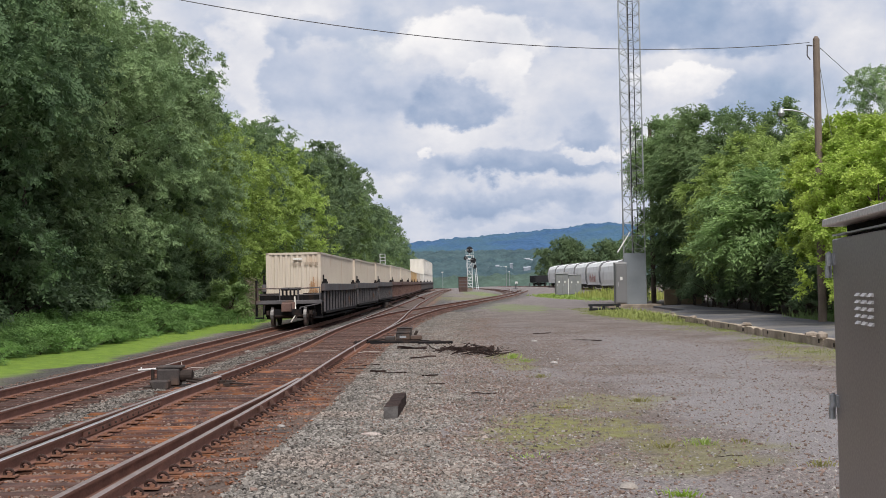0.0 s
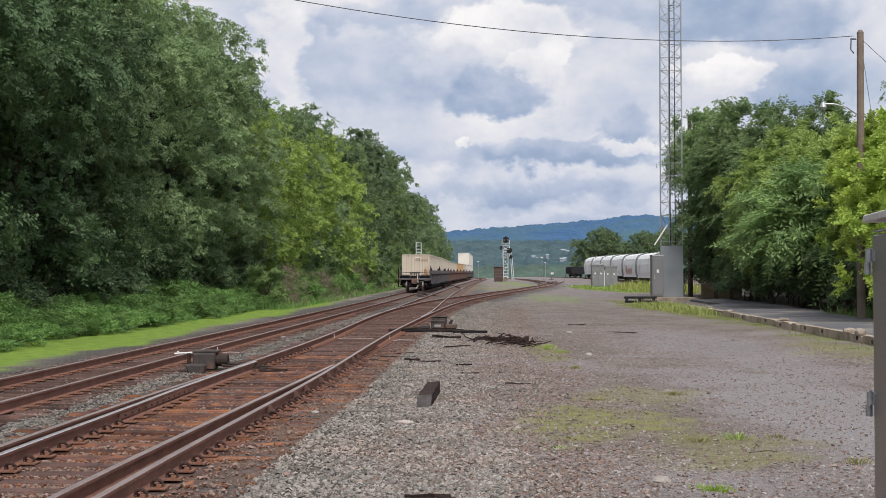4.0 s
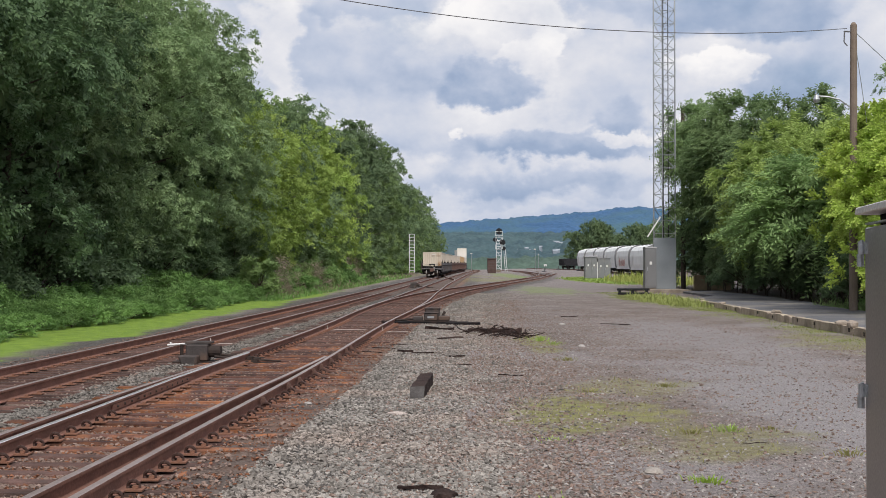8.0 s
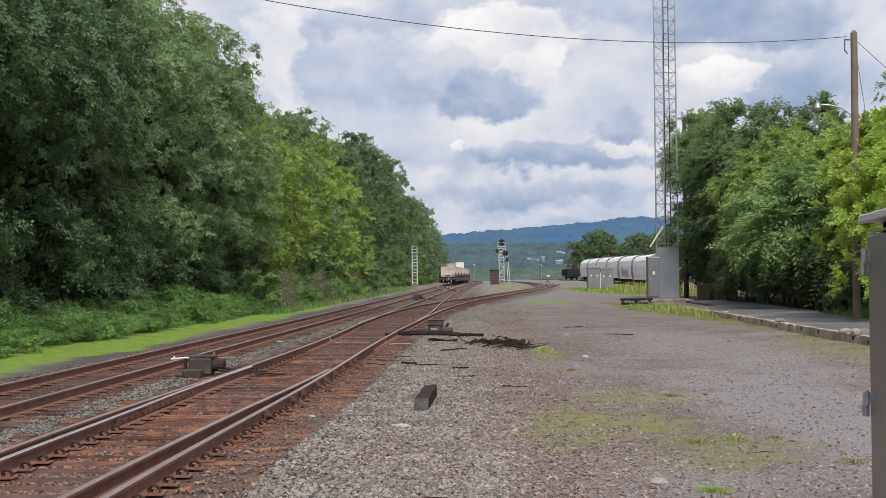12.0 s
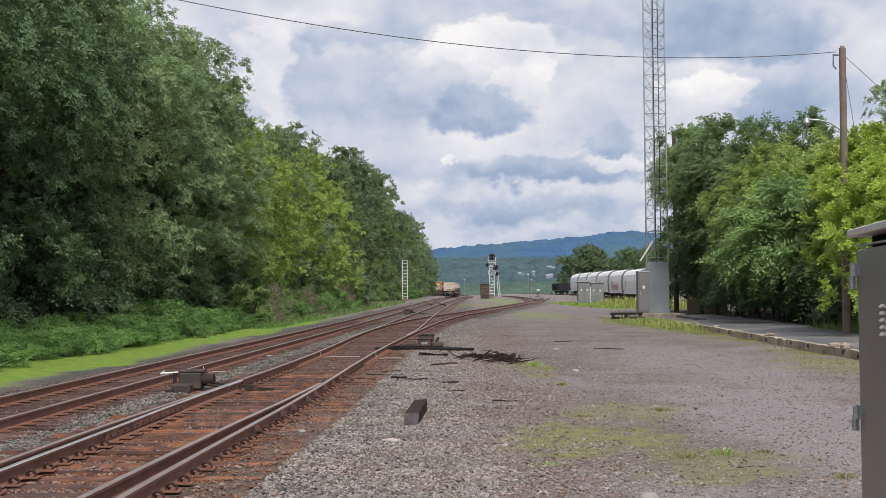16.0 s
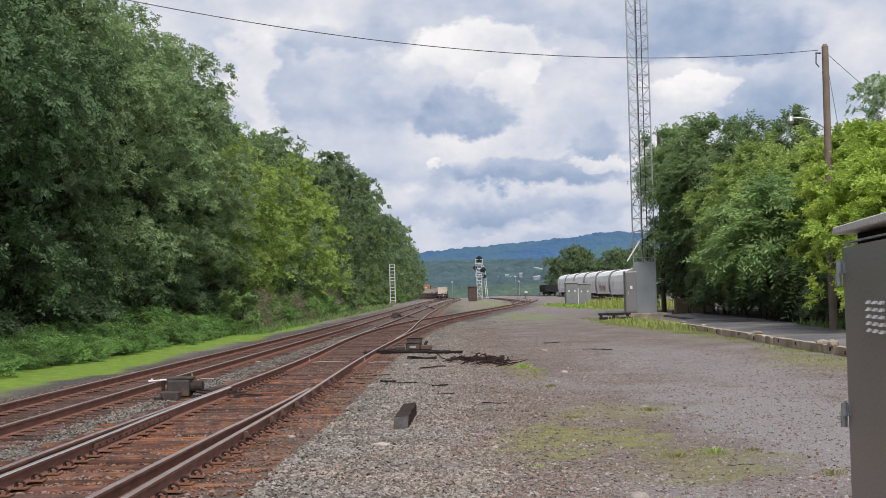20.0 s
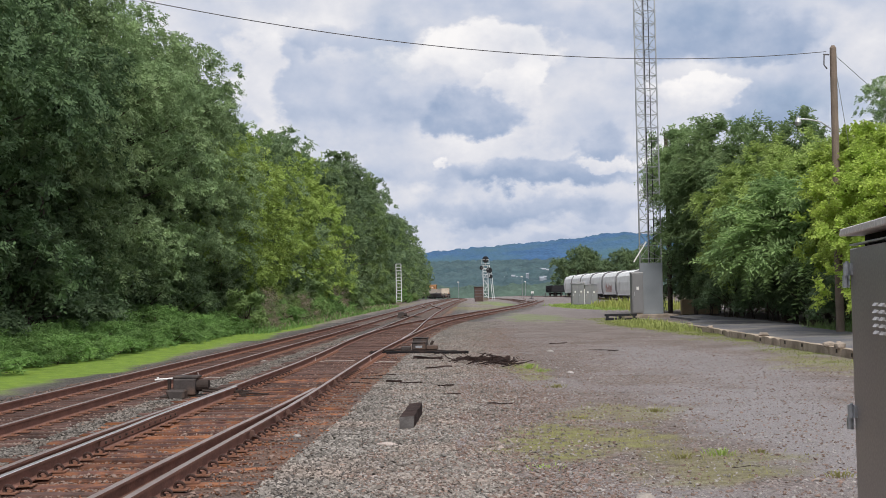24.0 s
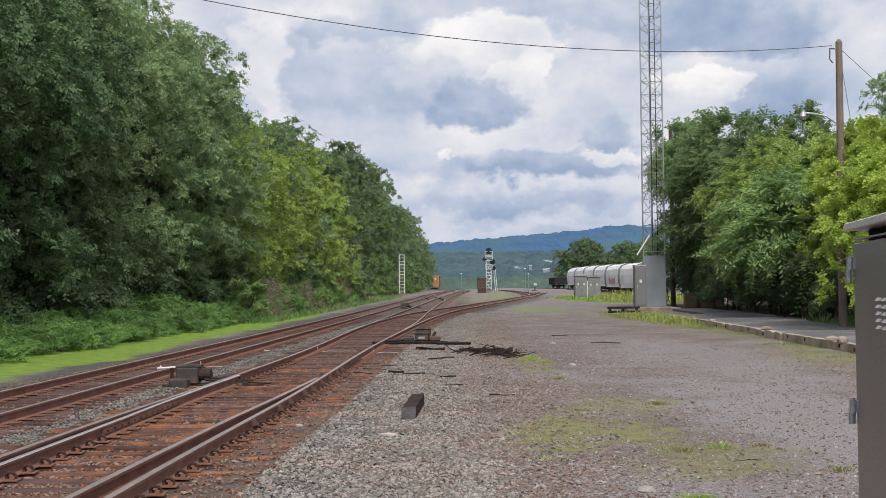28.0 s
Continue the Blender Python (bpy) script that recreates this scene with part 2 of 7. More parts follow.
# rails of the siding and of its two switches
LEFT_STOCK = bend((-25, -5.1), (5, -4.76), (12.6, -4.70), (15, -4.66), (17, -4.55), (19, -4.39), (20.5, -4.28), (22.3, -4.18), (24.9, -4.07), (27.7, -3.92), (32.7, -3.71), (37.9, -3.56), (50, -3.42), (63, -2.96), (76, -2.5), (94, -1.68), (107, -1.13), (125, -0.35), (147, 0.4), (161, 0.85), (190, 2.0), (230, 3.6), (295, 6.95), (340, 8.85), (380, 9.45), (430, 8.75), (470, 7.25))
RIGHT_STOCK = bend((-25, -4.0), (0, -3.05), (9.5, -2.85), (11.8, -2.77), (14.2, -2.65), (17.4, -2.46), (19.7, -2.34), (23.5, -2.22), (28.4, -2.12), (36.3, -1.88), (44.9, -1.5), (56.6, -0.86), (68.8, -0.05), (78, 0.8), (88.4, 2.05), (105, 4.75), (130, 8.95), (160, 13.0), (190, 16.25), (230, 18.05), (300, 19.25), (420, 19.75), (470, 18.75))
YARD_LEFT = bend((48, -3.6), (55, -3.3), (63.7, -2.85), (77.7, -1.65), (85, -0.55), (95, 1.25), (105, 3.05), (130, 7.35), (160, 11.45), (190, 14.75), (230, 16.55), (300, 17.75), (420, 18.25), (470, 17.25))
SIDING_RIGHT = bend((50, -1.28), (56, -0.97), (66, -0.68), (77.6, -0.45), (105, 0.36), (125, 1.14), (147, 1.9), (164, 2.5), (190, 3.5), (230, 5.1), (295, 8.45), (340, 10.35), (380, 10.95), (430, 10.25), (470, 8.75))


def left_point(y):
    return LEFT_STOCK(y) + np.interp(y, [0, 10, 15, 17, 19, 22, 25.5], [0.26, 0.22, 0.23, 0.2, 0.13, 0.075, 0.065])


def right_point(y):
    return RIGHT_STOCK(y) - np.interp(y, [0, 9.5, 17, 24.5], [0.42, 0.36, 0.27, 0.065])


KERB = ((10.78, 20.0), (14.0, 82.0))


def kerb_x(y):
    return KERB[0][0] + (KERB[1][0] - KERB[0][0]) * (np.asarray(y, float) - KERB[0][1]) / (KERB[1][1] - KERB[0][1])


def hash_noise(x, y, sc, seed=0):
    """Smooth value noise, 0 to 1, for arrays."""
    x, y = np.asarray(x, float) / sc + seed * 17.3, np.asarray(y, float) / sc - seed * 9.1
    xi, yi = np.floor(x), np.floor(y)
    fx, fy = x - xi, y - yi
    fx, fy = fx * fx * (3 - 2 * fx), fy * fy * (3 - 2 * fy)

    def h(i, j):
        v = np.sin(i * 127.1 + j * 311.7 + seed * 74.7) * 43758.5453
        return v - np.floor(v)

    return (h(xi, yi) * (1 - fx) + h(xi + 1, yi) * fx) * (1 - fy) + (h(xi, yi + 1) * (1 - fx) + h(xi + 1, yi + 1) * fx) * fy


def blob(x, y, cx, cy, rx, ry, wob=0.6, seed=1):
    """1 inside an uneven patch, 0 outside."""
    d = np.hypot((x - cx) / rx, (y - cy) / ry) + wob * (hash_noise(x, y, 0.9, seed) - 0.5) + wob * 0.6 * (hash_noise(x, y, 0.25, seed + 3) - 0.5)
    return 1 - smooth(0.6, 1.1, d)


def grass_cover(x, y):
    """Bright grass beside the wood, and along the platform and the cabinets."""
    left = smooth(96, 78, y + 8 * (hash_noise(x, y, 6, 19) - 0.5)) * smooth(8.6, 7.2, MAIN.x(y) - x) * smooth(0.0, 0.6, (MAIN.x(y) - 2.3 - 0.012 * np.clip(y - 40, 0, 60)) - x + 0.9 * (hash_noise(x, y, 3, 5) - 0.5) + 0.7 * (hash_noise(x, y, 0.7, 45) - 0.5))
    edge = kerb_x(y) - x
    kerb = (0.25 + 0.75 * smooth(0.35, 0.6, hash_noise(x, y, 4, 15))) * smooth(1.4, 0.2, edge + 1.4 * (hash_noise(x, y, 2.5, 7) - 0.5)) * smooth(32, 48, y) * (edge > -0.2) * smooth(84, 76, y)
    yard = np.maximum(blob(x, y, 19.5, 140, 4.8, 30, 0.5, 9), np.maximum(0.62 * blob(x, y, 11.0, 205, 2.4, 52, 0.5, 11), 0.5 * blob(x, y, 7.9, 92, 2.3, 13, 0.9, 12)))
    tip = blob(x, y, 12.2, 70, 2.2, 17, 0.6, 13)
    return np.clip(np.maximum.reduce([left, kerb * 0.12, yard * 0.75, tip * 0.15]), 0, 1)


def kerb_cover(x, y):
    """Rough olive grass along the platform."""
    edge = kerb_x(y) - x
    kerb = (0.25 + 0.75 * smooth(0.35, 0.6, hash_noise(x, y, 4, 15))) * smooth(2.3, 0.3, edge + 1.4 * (hash_noise(x, y, 2.5, 7) - 0.5)) * smooth(20, 40, y) * (edge > -0.2) * smooth(84, 76, y)
    return np.maximum(kerb, blob(x, y, 12.7, 70, 2.3, 17, 0.6, 13))


def weed_cover(x, y):
    """Thin dry grass on the gravel."""
    a = blob(x, y, 2.0, 16.4, 1.45, 2.2, 0.9, 21) * (0.45 + 0.55 * smooth(0.3, 0.6, hash_noise(x, y, 0.4, 22)))
    a = np.maximum(a, 0.6 * blob(x, y, 2.9, 13.0, 1.0, 0.9, 1.0, 24))
    b = blob(x, y, 3.1, 19.5, 1.1, 1.6, 0.9, 23) * 0.5
    c = blob(x, y, 2.4, 31.5, 0.5, 4.0, 0.8, 25) * 0.7
    d = blob(x, y, 3.3, 14.3, 0.8, 0.7, 0.9, 27) * 0.55
    e = blob(x, y, 10.3, 31, 1.6, 4.5, 0.9, 29) * 0.5
    g = 0.55 * smooth(74, 90, y) * smooth(300, 200, y) * smooth(2.6, 4.0, MAIN.x(y) - x) * smooth(9.5, 8, MAIN.x(y) - x)
    f = blob(x, y, 6.5, 165, 5.5, 50, 0.7, 33) * 0.7 * smooth(0.45, 0.65, hash_noise(x, y, 7, 35))
    return np.clip(np.maximum.reduce([a, b, c, d, e, f, g, 0.75 * kerb_cover(x, y) * (0.5 + 0.5 * smooth(0.3, 0.6, hash_noise(x, y, 0.7, 37)))]), 0, 1)


def track_distance(x, y):
    d = np.minimum(np.abs(x - MAIN.x(y)), np.abs(x - SIDING.x(y)))
    return np.where(y > 40, np.minimum(d, np.abs(x - YARD.x(y))), d)


def ground_z(x, y):
    x, y = np.asarray(x, float), np.asarray(y, float)
    z = rise(y) + 0.05 * (hash_noise(x, y, 3.5, 2) - 0.5) + 0.02 * (hash_noise(x, y, 0.8, 3) - 0.5)
    near = smooth(1.75, 1.15, track_distance(x, y))
    z = z * (1 - near) + (rise(y) - 0.03) * near
    z = z + 0.5 * smooth(10, 22, MAIN.x(y) - x) * smooth(480, 380, y)
    z = z + 62 * smooth(1150, 2700, y)
    z = z + 0.45 * smooth(20, 27, x) * smooth(140, 240, y) * smooth(520, 460, y)
    return z


def sheet(name, xs, ys, zfun, mat, kind="structure", label="", category=""):
    X, Y = np.meshgrid(xs, ys)
    Z = zfun(X, Y)
    n, m = len(ys), len(xs)
    idx = np.arange(n * m).reshape(n, m)
    quads = np.stack([idx[:-1, :-1], idx[:-1, 1:], idx[1:, 1:], idx[1:, :-1]], -1).reshape(-1, 4)
    me = bpy.data.meshes.new(name)
    me.from_pydata(np.stack([X, Y, Z], -1).reshape(-1, 3).tolist(), [], quads.tolist())
    me.materials.append(mat)
    me.shade_smooth()
    ob = new(name, me)
    tagged(ob, label, category, kind=kind)
    return ob, X.ravel(), Y.ravel()


def ground_material():
    mat = bpy.data.materials.new("gravel_ground")
    mat.use_nodes = True
    nt = mat.node_tree
    L = nt.links.new
    b = nt.nodes["Principled BSDF"]
    b.inputs["Roughness"].default_value = 0.95
    co = nt.nodes.new("ShaderNodeTexCoord")
    at = nt.nodes.new("ShaderNodeVertexColor")
    at.layer_name = "cover"
    sep = nt.nodes.new("ShaderNodeSeparateColor")
    L(at.outputs[0], sep.inputs[0])

    def noisy(sc, det=4.0):
        n = nt.nodes.new("ShaderNodeTexNoise")
        n.inputs["Scale"].default_value, n.inputs["Detail"].default_value = sc, det
        L(co.outputs["Object"], n.inputs["Vector"])
        return n.outputs[0]

    def cells(sc):
        n = nt.nodes.new("ShaderNodeTexVoronoi")
        n.inputs["Scale"].default_value = sc
        L(co.outputs["Object"], n.inputs["Vector"])
        return n

    def ramp(src, *stops):
        r = nt.nodes.new("ShaderNodeValToRGB")
        el = r.color_ramp.elements
        el[0].position, el[0].color = stops[0][0], (*stops[0][1], 1)
        el[1].position, el[1].color = stops[-1][0], (*stops[-1][1], 1)
        for p, c in stops[1:-1]:
            el.new(p).color = (*c, 1)
        L(src, r.inputs[0])
        return r.outputs[0]

    def mixer(fac, a, c, kind="MIX"):
        m = nt.nodes.new("ShaderNodeMix")
        m.data_type, m.blend_type = "RGBA", kind
        for sock, v in ((m.inputs[0], fac), (m.inputs[6], a), (m.inputs[7], c)):
            if isinstance(v, (int, float)):
                sock.default_value = v
            elif isinstance(v, tuple):
                sock.default_value = (*v, 1)
            else:
                L(v, sock)
        return m.outputs[2]

    pebble, grit = cells(26.0), cells(75.0)
    tone = ramp(noisy(0.45, 6), (0.34, (0.158, 0.126, 0.111)), (0.5, (0.195, 0.159, 0.142)), (0.66, (0.232, 0.2, 0.188)))
    tone = mixer(0.75, tone, ramp(pebble.outputs["Color"], (0.1, (0.42, 0.4, 0.38)), (0.9, (1.5, 1.5, 1.52))), "MULTIPLY")
    speck = cells(12.0)
    tone = mixer(0.3, tone, ramp(speck.outputs["Color"], (0.1, (0.55, 0.52, 0.5)), (0.9, (1.4, 1.4, 1.4))), "MULTIPLY")
    tone = mixer(0.3, tone, ramp(noisy(5.0, 6), (0.35, (0.62, 0.58, 0.55)), (0.65, (1.25, 1.25, 1.25))), "MULTIPLY")
    tone = mixer(0.7, tone, ramp(grit.outputs["Color"], (0.1, (0.4, 0.4, 0.4)), (0.9, (1.55, 1.55, 1.55))), "MULTIPLY")
    lane = nt.nodes.new("ShaderNodeVertexColor")
    lane.layer_name = "lane"
    lsep = nt.nodes.new("ShaderNodeSeparateColor")
    L(lane.outputs[0], lsep.inputs[0])
    tone = mixer(lsep.outputs[0], tone, mixer(0.6, (0.25, 0.232, 0.232), ramp(grit.outputs["Color"], (0.1, (0.5, 0.49, 0.48)), (0.9, (1.45, 1.45, 1.46))), "MULTIPLY"))
    tone = mixer(lsep.outputs[1], tone, mixer(0.7, (0.085, 0.065, 0.05), ramp(grit.outputs["Color"], (0.1, (0.5, 0.5, 0.5)), (0.9, (1.6, 1.5, 1.4))), "MULTIPLY"))
    # ground past 500 m turns blue-green: haze put into its colour
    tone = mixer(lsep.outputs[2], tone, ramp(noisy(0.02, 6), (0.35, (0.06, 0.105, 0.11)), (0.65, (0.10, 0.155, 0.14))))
    # ground under the stones is painted dark, for the shade in their gaps
    ballast = ramp(pebble.outputs["Color"], (0.15, (0.035, 0.031, 0.028)), (0.85, (0.13, 0.118, 0.108)))
    col = mixer(sep.outputs[1], tone, ballast)
    rusty = ramp(noisy(1.3, 6), (0.35, (0.11, 0.075, 0.06)), (0.55, (0.20, 0.10, 0.06)), (0.7, (0.30, 0.14, 0.07)))
    col = mixer(sep.outputs[2], col, rusty)
    dry = ramp(noisy(5.0, 5), (0.35, (0.165, 0.15, 0.06)), (0.65, (0.235, 0.235, 0.07)))
    col = mixer(at.outputs["Alpha"], col, dry)
    green = ramp(noisy(2.2, 5), (0.35, (0.13, 0.225, 0.022)), (0.65, (0.215, 0.32, 0.035)))
    col = mixer(sep.outputs[0], col, green)
    L(col, b.inputs["Base Color"])
    bp = nt.nodes.new("ShaderNodeBump")
    bp.inputs["Strength"].default_value, bp.inputs["Distance"].default_value = 0.9, 0.03
    L(pebble.outputs["Distance"], bp.inputs["Height"])
    bp2 = nt.nodes.new("ShaderNodeBump")
    bp2.inputs["Strength"].default_value, bp2.inputs["Distance"].default_value = 0.6, 0.01
    bp2.invert = True
    L(grit.outputs["Distance"], bp2.inputs["Height"])
    bp.invert = True
    L(bp.outputs[0], bp2.inputs["Normal"])
    L(bp2.outputs[0], b.inputs["Normal"])
    return mat


def steps(*runs):
    v = []
    for a, b, d in runs:
        v += list(np.arange(a, b, d))
    return np.array(v)


GX = steps((-3000, -400, 260), (-400, -60, 40), (-60, -16, 4), (-16, 14, 0.2), (14, 30, 1), (30, 90, 6), (90, 400, 40), (400, 3200, 280))
GY = steps((-60, 4, 4), (4, 40, 0.2), (40, 90, 0.6), (90, 160, 2), (160, 520, 8), (520, 1200, 40), (1200, 4600, 200))
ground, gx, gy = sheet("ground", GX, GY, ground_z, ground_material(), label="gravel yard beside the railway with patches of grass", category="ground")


def paint_ground():
    layer = ground.data.color_attributes.new("cover", "FLOAT_COLOR", "POINT")
    g = np.clip(np.maximum.reduce([grass_cover(gx, gy), smooth(60, 90, np.abs(gx)) * (gy < 400)]), 0, 1)
    d = track_distance(gx, gy)
    gap_shade = smooth(3.4, 2.2, d + 1.2 * (hash_noise(gx, gy, 2.0, 41) - 0.5)) * smooth(300, 60, gy)
    rust = smooth(0.5, 0.3, LEFT_STOCK(gy) - gx) * smooth(1.15, 0.85, gx - RIGHT_STOCK(gy)) * (0.4 + 0.6 * smooth(0.35, 0.6, hash_noise(gx, gy, 1.6, 43))) * smooth(80, 40, gy)
    rust = np.maximum(rust, 0.75 * smooth(1.6, 1.0, np.minimum(np.abs(gx - MAIN.x(gy)), np.abs(gx - SIDING.x(gy)))))
    tone = ground.data.color_attributes.new("lane", "FLOAT_COLOR", "POINT")
    path = np.maximum(blob(gx, gy, 5.6, 17, 2.2, 9, 0.5, 61), 0.8 * blob(gx, gy, 7.2, 34, 2.0, 12, 0.5, 62)) * 0.85
    path = np.maximum(path, 0.5 * smooth(0.55, 0.75, hash_noise(gx, gy, 2.2, 63)) * smooth(70, 35, gy))
    path = np.maximum(path, 0.35 * smooth(60, 100, gy))
    soil = smooth(3.0, 4.4, gx - kerb_x(gy)) * (gy < 100)
    soil = np.maximum(soil, smooth(7.0, 8.5, MAIN.x(gy) - gx) * (gy < 480))
    soil = np.maximum.reduce([soil, smooth(500, 560, gy), smooth(34, 40, gx) * (gy > 20), smooth(17, 20, gx) * smooth(86, 90, gy) * smooth(112, 104, gy)])
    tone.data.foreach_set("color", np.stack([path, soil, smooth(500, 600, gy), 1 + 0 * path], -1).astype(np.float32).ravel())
    layer.data.foreach_set("color", np.stack([g, gap_shade, rust, 0.9 * weed_cover(gx, gy)], -1).astype(np.float32).ravel())


paint_ground()


# ---- making things ----
def link(name, verts, faces, mats, parent=None, label="", smooth_faces=False, kind=""):
    me = bpy.data.meshes.new(name)
    me.from_pydata(verts.tolist() if hasattr(verts, "tolist") else verts, [], faces.tolist() if hasattr(faces, "tolist") else faces)
    for m in mats if isinstance(mats, (list, tuple)) else [mats]:
        me.materials.append(m)
    if smooth_faces:
        me.shade_smooth()
    ob = new(name, me)
    ob.parent = parent
    return tagged(ob, label, kind=kind)


def part(name, bm, mat, parent=None, label="", bevel=0.0):
    """One mesh object of its own, under a thing or a part."""
    if bevel:
        bmesh.ops.bevel(bm, geom=list(bm.edges), offset=bevel, segments=1, affect="EDGES")
    me = bpy.data.meshes.new(name)
    bm.to_mesh(me)
    bm.free()
    for m in mat if isinstance(mat, (list, tuple)) else [mat]:
        me.materials.append(m)
    ob = new(name, me)
    ob.parent = parent
    return tagged(ob, label)


def piece(name, mesh, parent, m):
    ob = new(name, mesh)
    ob.parent = parent
    ob.matrix_basis = m
    return ob


def box(x0, x1, y0, y1, z0, z1, bm=None, m=None):
    bm = bm or bmesh.new()
    t = Matrix.Translation(((x0 + x1) / 2, (y0 + y1) / 2, (z0 + z1) / 2)) @ Matrix.Diagonal((x1 - x0, y1 - y0, z1 - z0, 1))
    bmesh.ops.create_cube(bm, size=1, matrix=m @ t if m else t)
    return bm


def rod(a, b, r, bm=None, sides=8, r2=None):
    """A round bar from a to b."""
    bm = bm or bmesh.new()
    a, b = Vector(a), Vector(b)
    d = b - a
    m = Matrix.Translation((a + b) / 2) @ d.to_track_quat("Z", "Y").to_matrix().to_4x4()
    bmesh.ops.create_cone(bm, cap_ends=True, segments=sides, radius1=r, radius2=r if r2 is None else r2, depth=d.length, matrix=m)
    return bm


def empty(name, m, label, category, group="", kind=""):
    ob = new(name)
    ob.matrix_world = m
    ob.empty_display_size = 0.2
    return tagged(ob, label, category, group, kind)


# ---- tracks ----
RAIL_TOP, TIE_TOP = 0.19, 0.02


def rail_mesh(name, xfun, y0, y1, parent, top=RAIL_TOP, lift=None, head=None):
    """One rail: foot, web and head swept along a line."""
    ys = np.arange(y0, y1, 1.0) if y1 < 80 else np.concatenate([np.arange(y0, 70, 1.0), np.arange(max(y0, 70), y1, 3.0)])
    xs = xfun(ys)
    tx = np.gradient(xs, ys)
    n = np.stack([np.ones_like(tx), -tx], -1) / np.hypot(1, tx)[:, None]
    h = top - TIE_TOP
    zs = rise(ys) + TIE_TOP + (lift(ys) if lift else 0)
    prof = [(-0.07, 0), (0.07, 0), (0.07, 0.012), (0.012, 0.032), (0.009, h - 0.045), (0.036, h - 0.034), (0.036, h - 0.006), (0.028, h), (-0.028, h), (-0.036, h - 0.006), (-0.036, h - 0.034), (-0.009, h - 0.045), (-0.012, 0.032), (-0.07, 0.012)]
    k = len(prof)
    v = np.array([[(xs[i] + p * n[i, 0], ys[i] + p * n[i, 1], zs[i] + q) for p, q in prof] for i in range(len(ys))]).reshape(-1, 3)
    f = [(i * k + j, i * k + (j + 1) % k, (i + 1) * k + (j + 1) % k, (i + 1) * k + j) for i in range(len(ys) - 1) for j in range(k)]
    f += [tuple(range(k - 1, -1, -1)), tuple(range((len(ys) - 1) * k, len(ys) * k))]
    ob = link("rail", v, f, [RUST_RAIL, head or DULL_HEAD], parent)
    mi = [1 if f[i][1] - f[i][0] == 1 and (i % k) in (6, 7, 8) else 0 for i in range(len(f))]
    ob.data.polygons.foreach_set("material_index", mi)
    return ob


def tie_shape(seed):
    """A squared timber with worn edges and split ends, lying across the track; its top is at z = 0."""
    r = random.Random(seed)
    bm = box(-1.3, 1.3, -0.115, 0.115, -0.17, 0)
    bmesh.ops.bevel(bm, geom=list(bm.edges), offset=0.018, segments=1, affect="EDGES")
    for v in bm.verts:
        v.co += Vector((r.uniform(-0.02, 0.02), r.uniform(-0.012, 0.012), r.uniform(-0.012, 0.006)))
    me = bpy.data.meshes.new("tie")
    bm.to_mesh(me)
    bm.free()
    return me


TIE_MESH = [tie_shape(i) for i in range(5)]
for i, me in enumerate(TIE_MESH):
    me.materials.append(TIE if i < 3 else TIE_GREY)


def tie_rows(y0, far, seed):
    r = random.Random(seed)
    ys = [y0]
    while ys[-1] < far:
        ys.append(ys[-1] + 0.5 + r.uniform(-0.03, 0.03))
    return np.array(ys)


MAIN_TIES, SIDING_TIES, YARD_TIES = tie_rows(6, 330, 1), tie_rows(6, 300, 2), tie_rows(78, 300, 3)


def clear_of_ties(y, ys, gap=0.128):
    """Where no tie lies."""
    i = np.clip(np.searchsorted(ys, y), 1, len(ys) - 1)
    return np.minimum(np.abs(y - ys[i]), np.abs(y - ys[i - 1])) > gap


def lay_ties(parent, line, ys, single, seed, length=lambda y: (0.0, 2.6), lift=None, meshes=None):
    """Ties one by one near by; past that, joined."""
    r = random.Random(seed)
    vs, fs = [], []
    base = np.array([(sx, sy, sz) for sx in (-1, 1) for sy in (-1, 1) for sz in (-1, 0)], float)
    quads = [(0, 1, 3, 2), (4, 6, 7, 5), (0, 4, 5, 1), (2, 3, 7, 6), (1, 5, 7, 3)]
    for y in ys.tolist():
        dx, ln = length(y)
        x = float(line.x(y)) + dx + r.uniform(-0.09, 0.09)
        slope = float(line.x(y + 1) - line.x(y))
        turn = -math.degrees(math.atan(slope)) + r.uniform(-1.2, 1.2)
        z = float(rise(y)) + TIE_TOP - r.uniform(0, 0.012) + (float(lift(y)) if lift else 0)
        if y < single:
            piece("tie", r.choice(meshes or TIE_MESH), parent, pose(x, y, z, r.uniform(-1, 1), r.uniform(-0.5, 0.5), turn) @ Matrix.Diagonal((ln / 2.6, 1, 1, 1)))
        else:
            k = len(vs)
            for c in base:
                vs.append((x + c[0] * ln / 2, y + c[1] * 0.115 - c[0] * ln / 2 * slope * 0.99, z + c[2] * 0.15))
            fs += [tuple(k + q for q in f) for f in quads]
    if vs:
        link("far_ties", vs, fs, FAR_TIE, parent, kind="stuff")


def track(name, label):
    return empty(name, Matrix.Identity(4), label, "railway track", kind="structure")


main_track = track("main_track", "rusty main railway track on grey ballast")
siding_track = track("siding_track", "rust-stained siding track with worn wooden ties")
yard_track = track("yard_track", "curved yard track leaving the siding at a switch")
HALF = 0.7525
for sgn in (-1, 1):
    rail_mesh("rail", lambda y, s=sgn: MAIN.x(y) + s * HALF, -20, 500, main_track)
rail_mesh("rail", LEFT_STOCK, -20, 460, siding_track)
rail_mesh("rail", RIGHT_STOCK, -20, 460, siding_track)
rail_mesh("rail", left_point, -20, 25.5, siding_track, head=RAIL_HEAD)
rail_mesh("rail", right_point, -20, 24.5, siding_track)
crossover_track = track("crossover_track", "short crossover track from the siding to the main line")
CROSS_RIGHT = bend((112, 0.66), (120, 0.98), (128, 1.2), (136, 1.3), (144, 1.15), (154, 0.8), (172, 0.35), (190, 0.15), (215, 0.45))
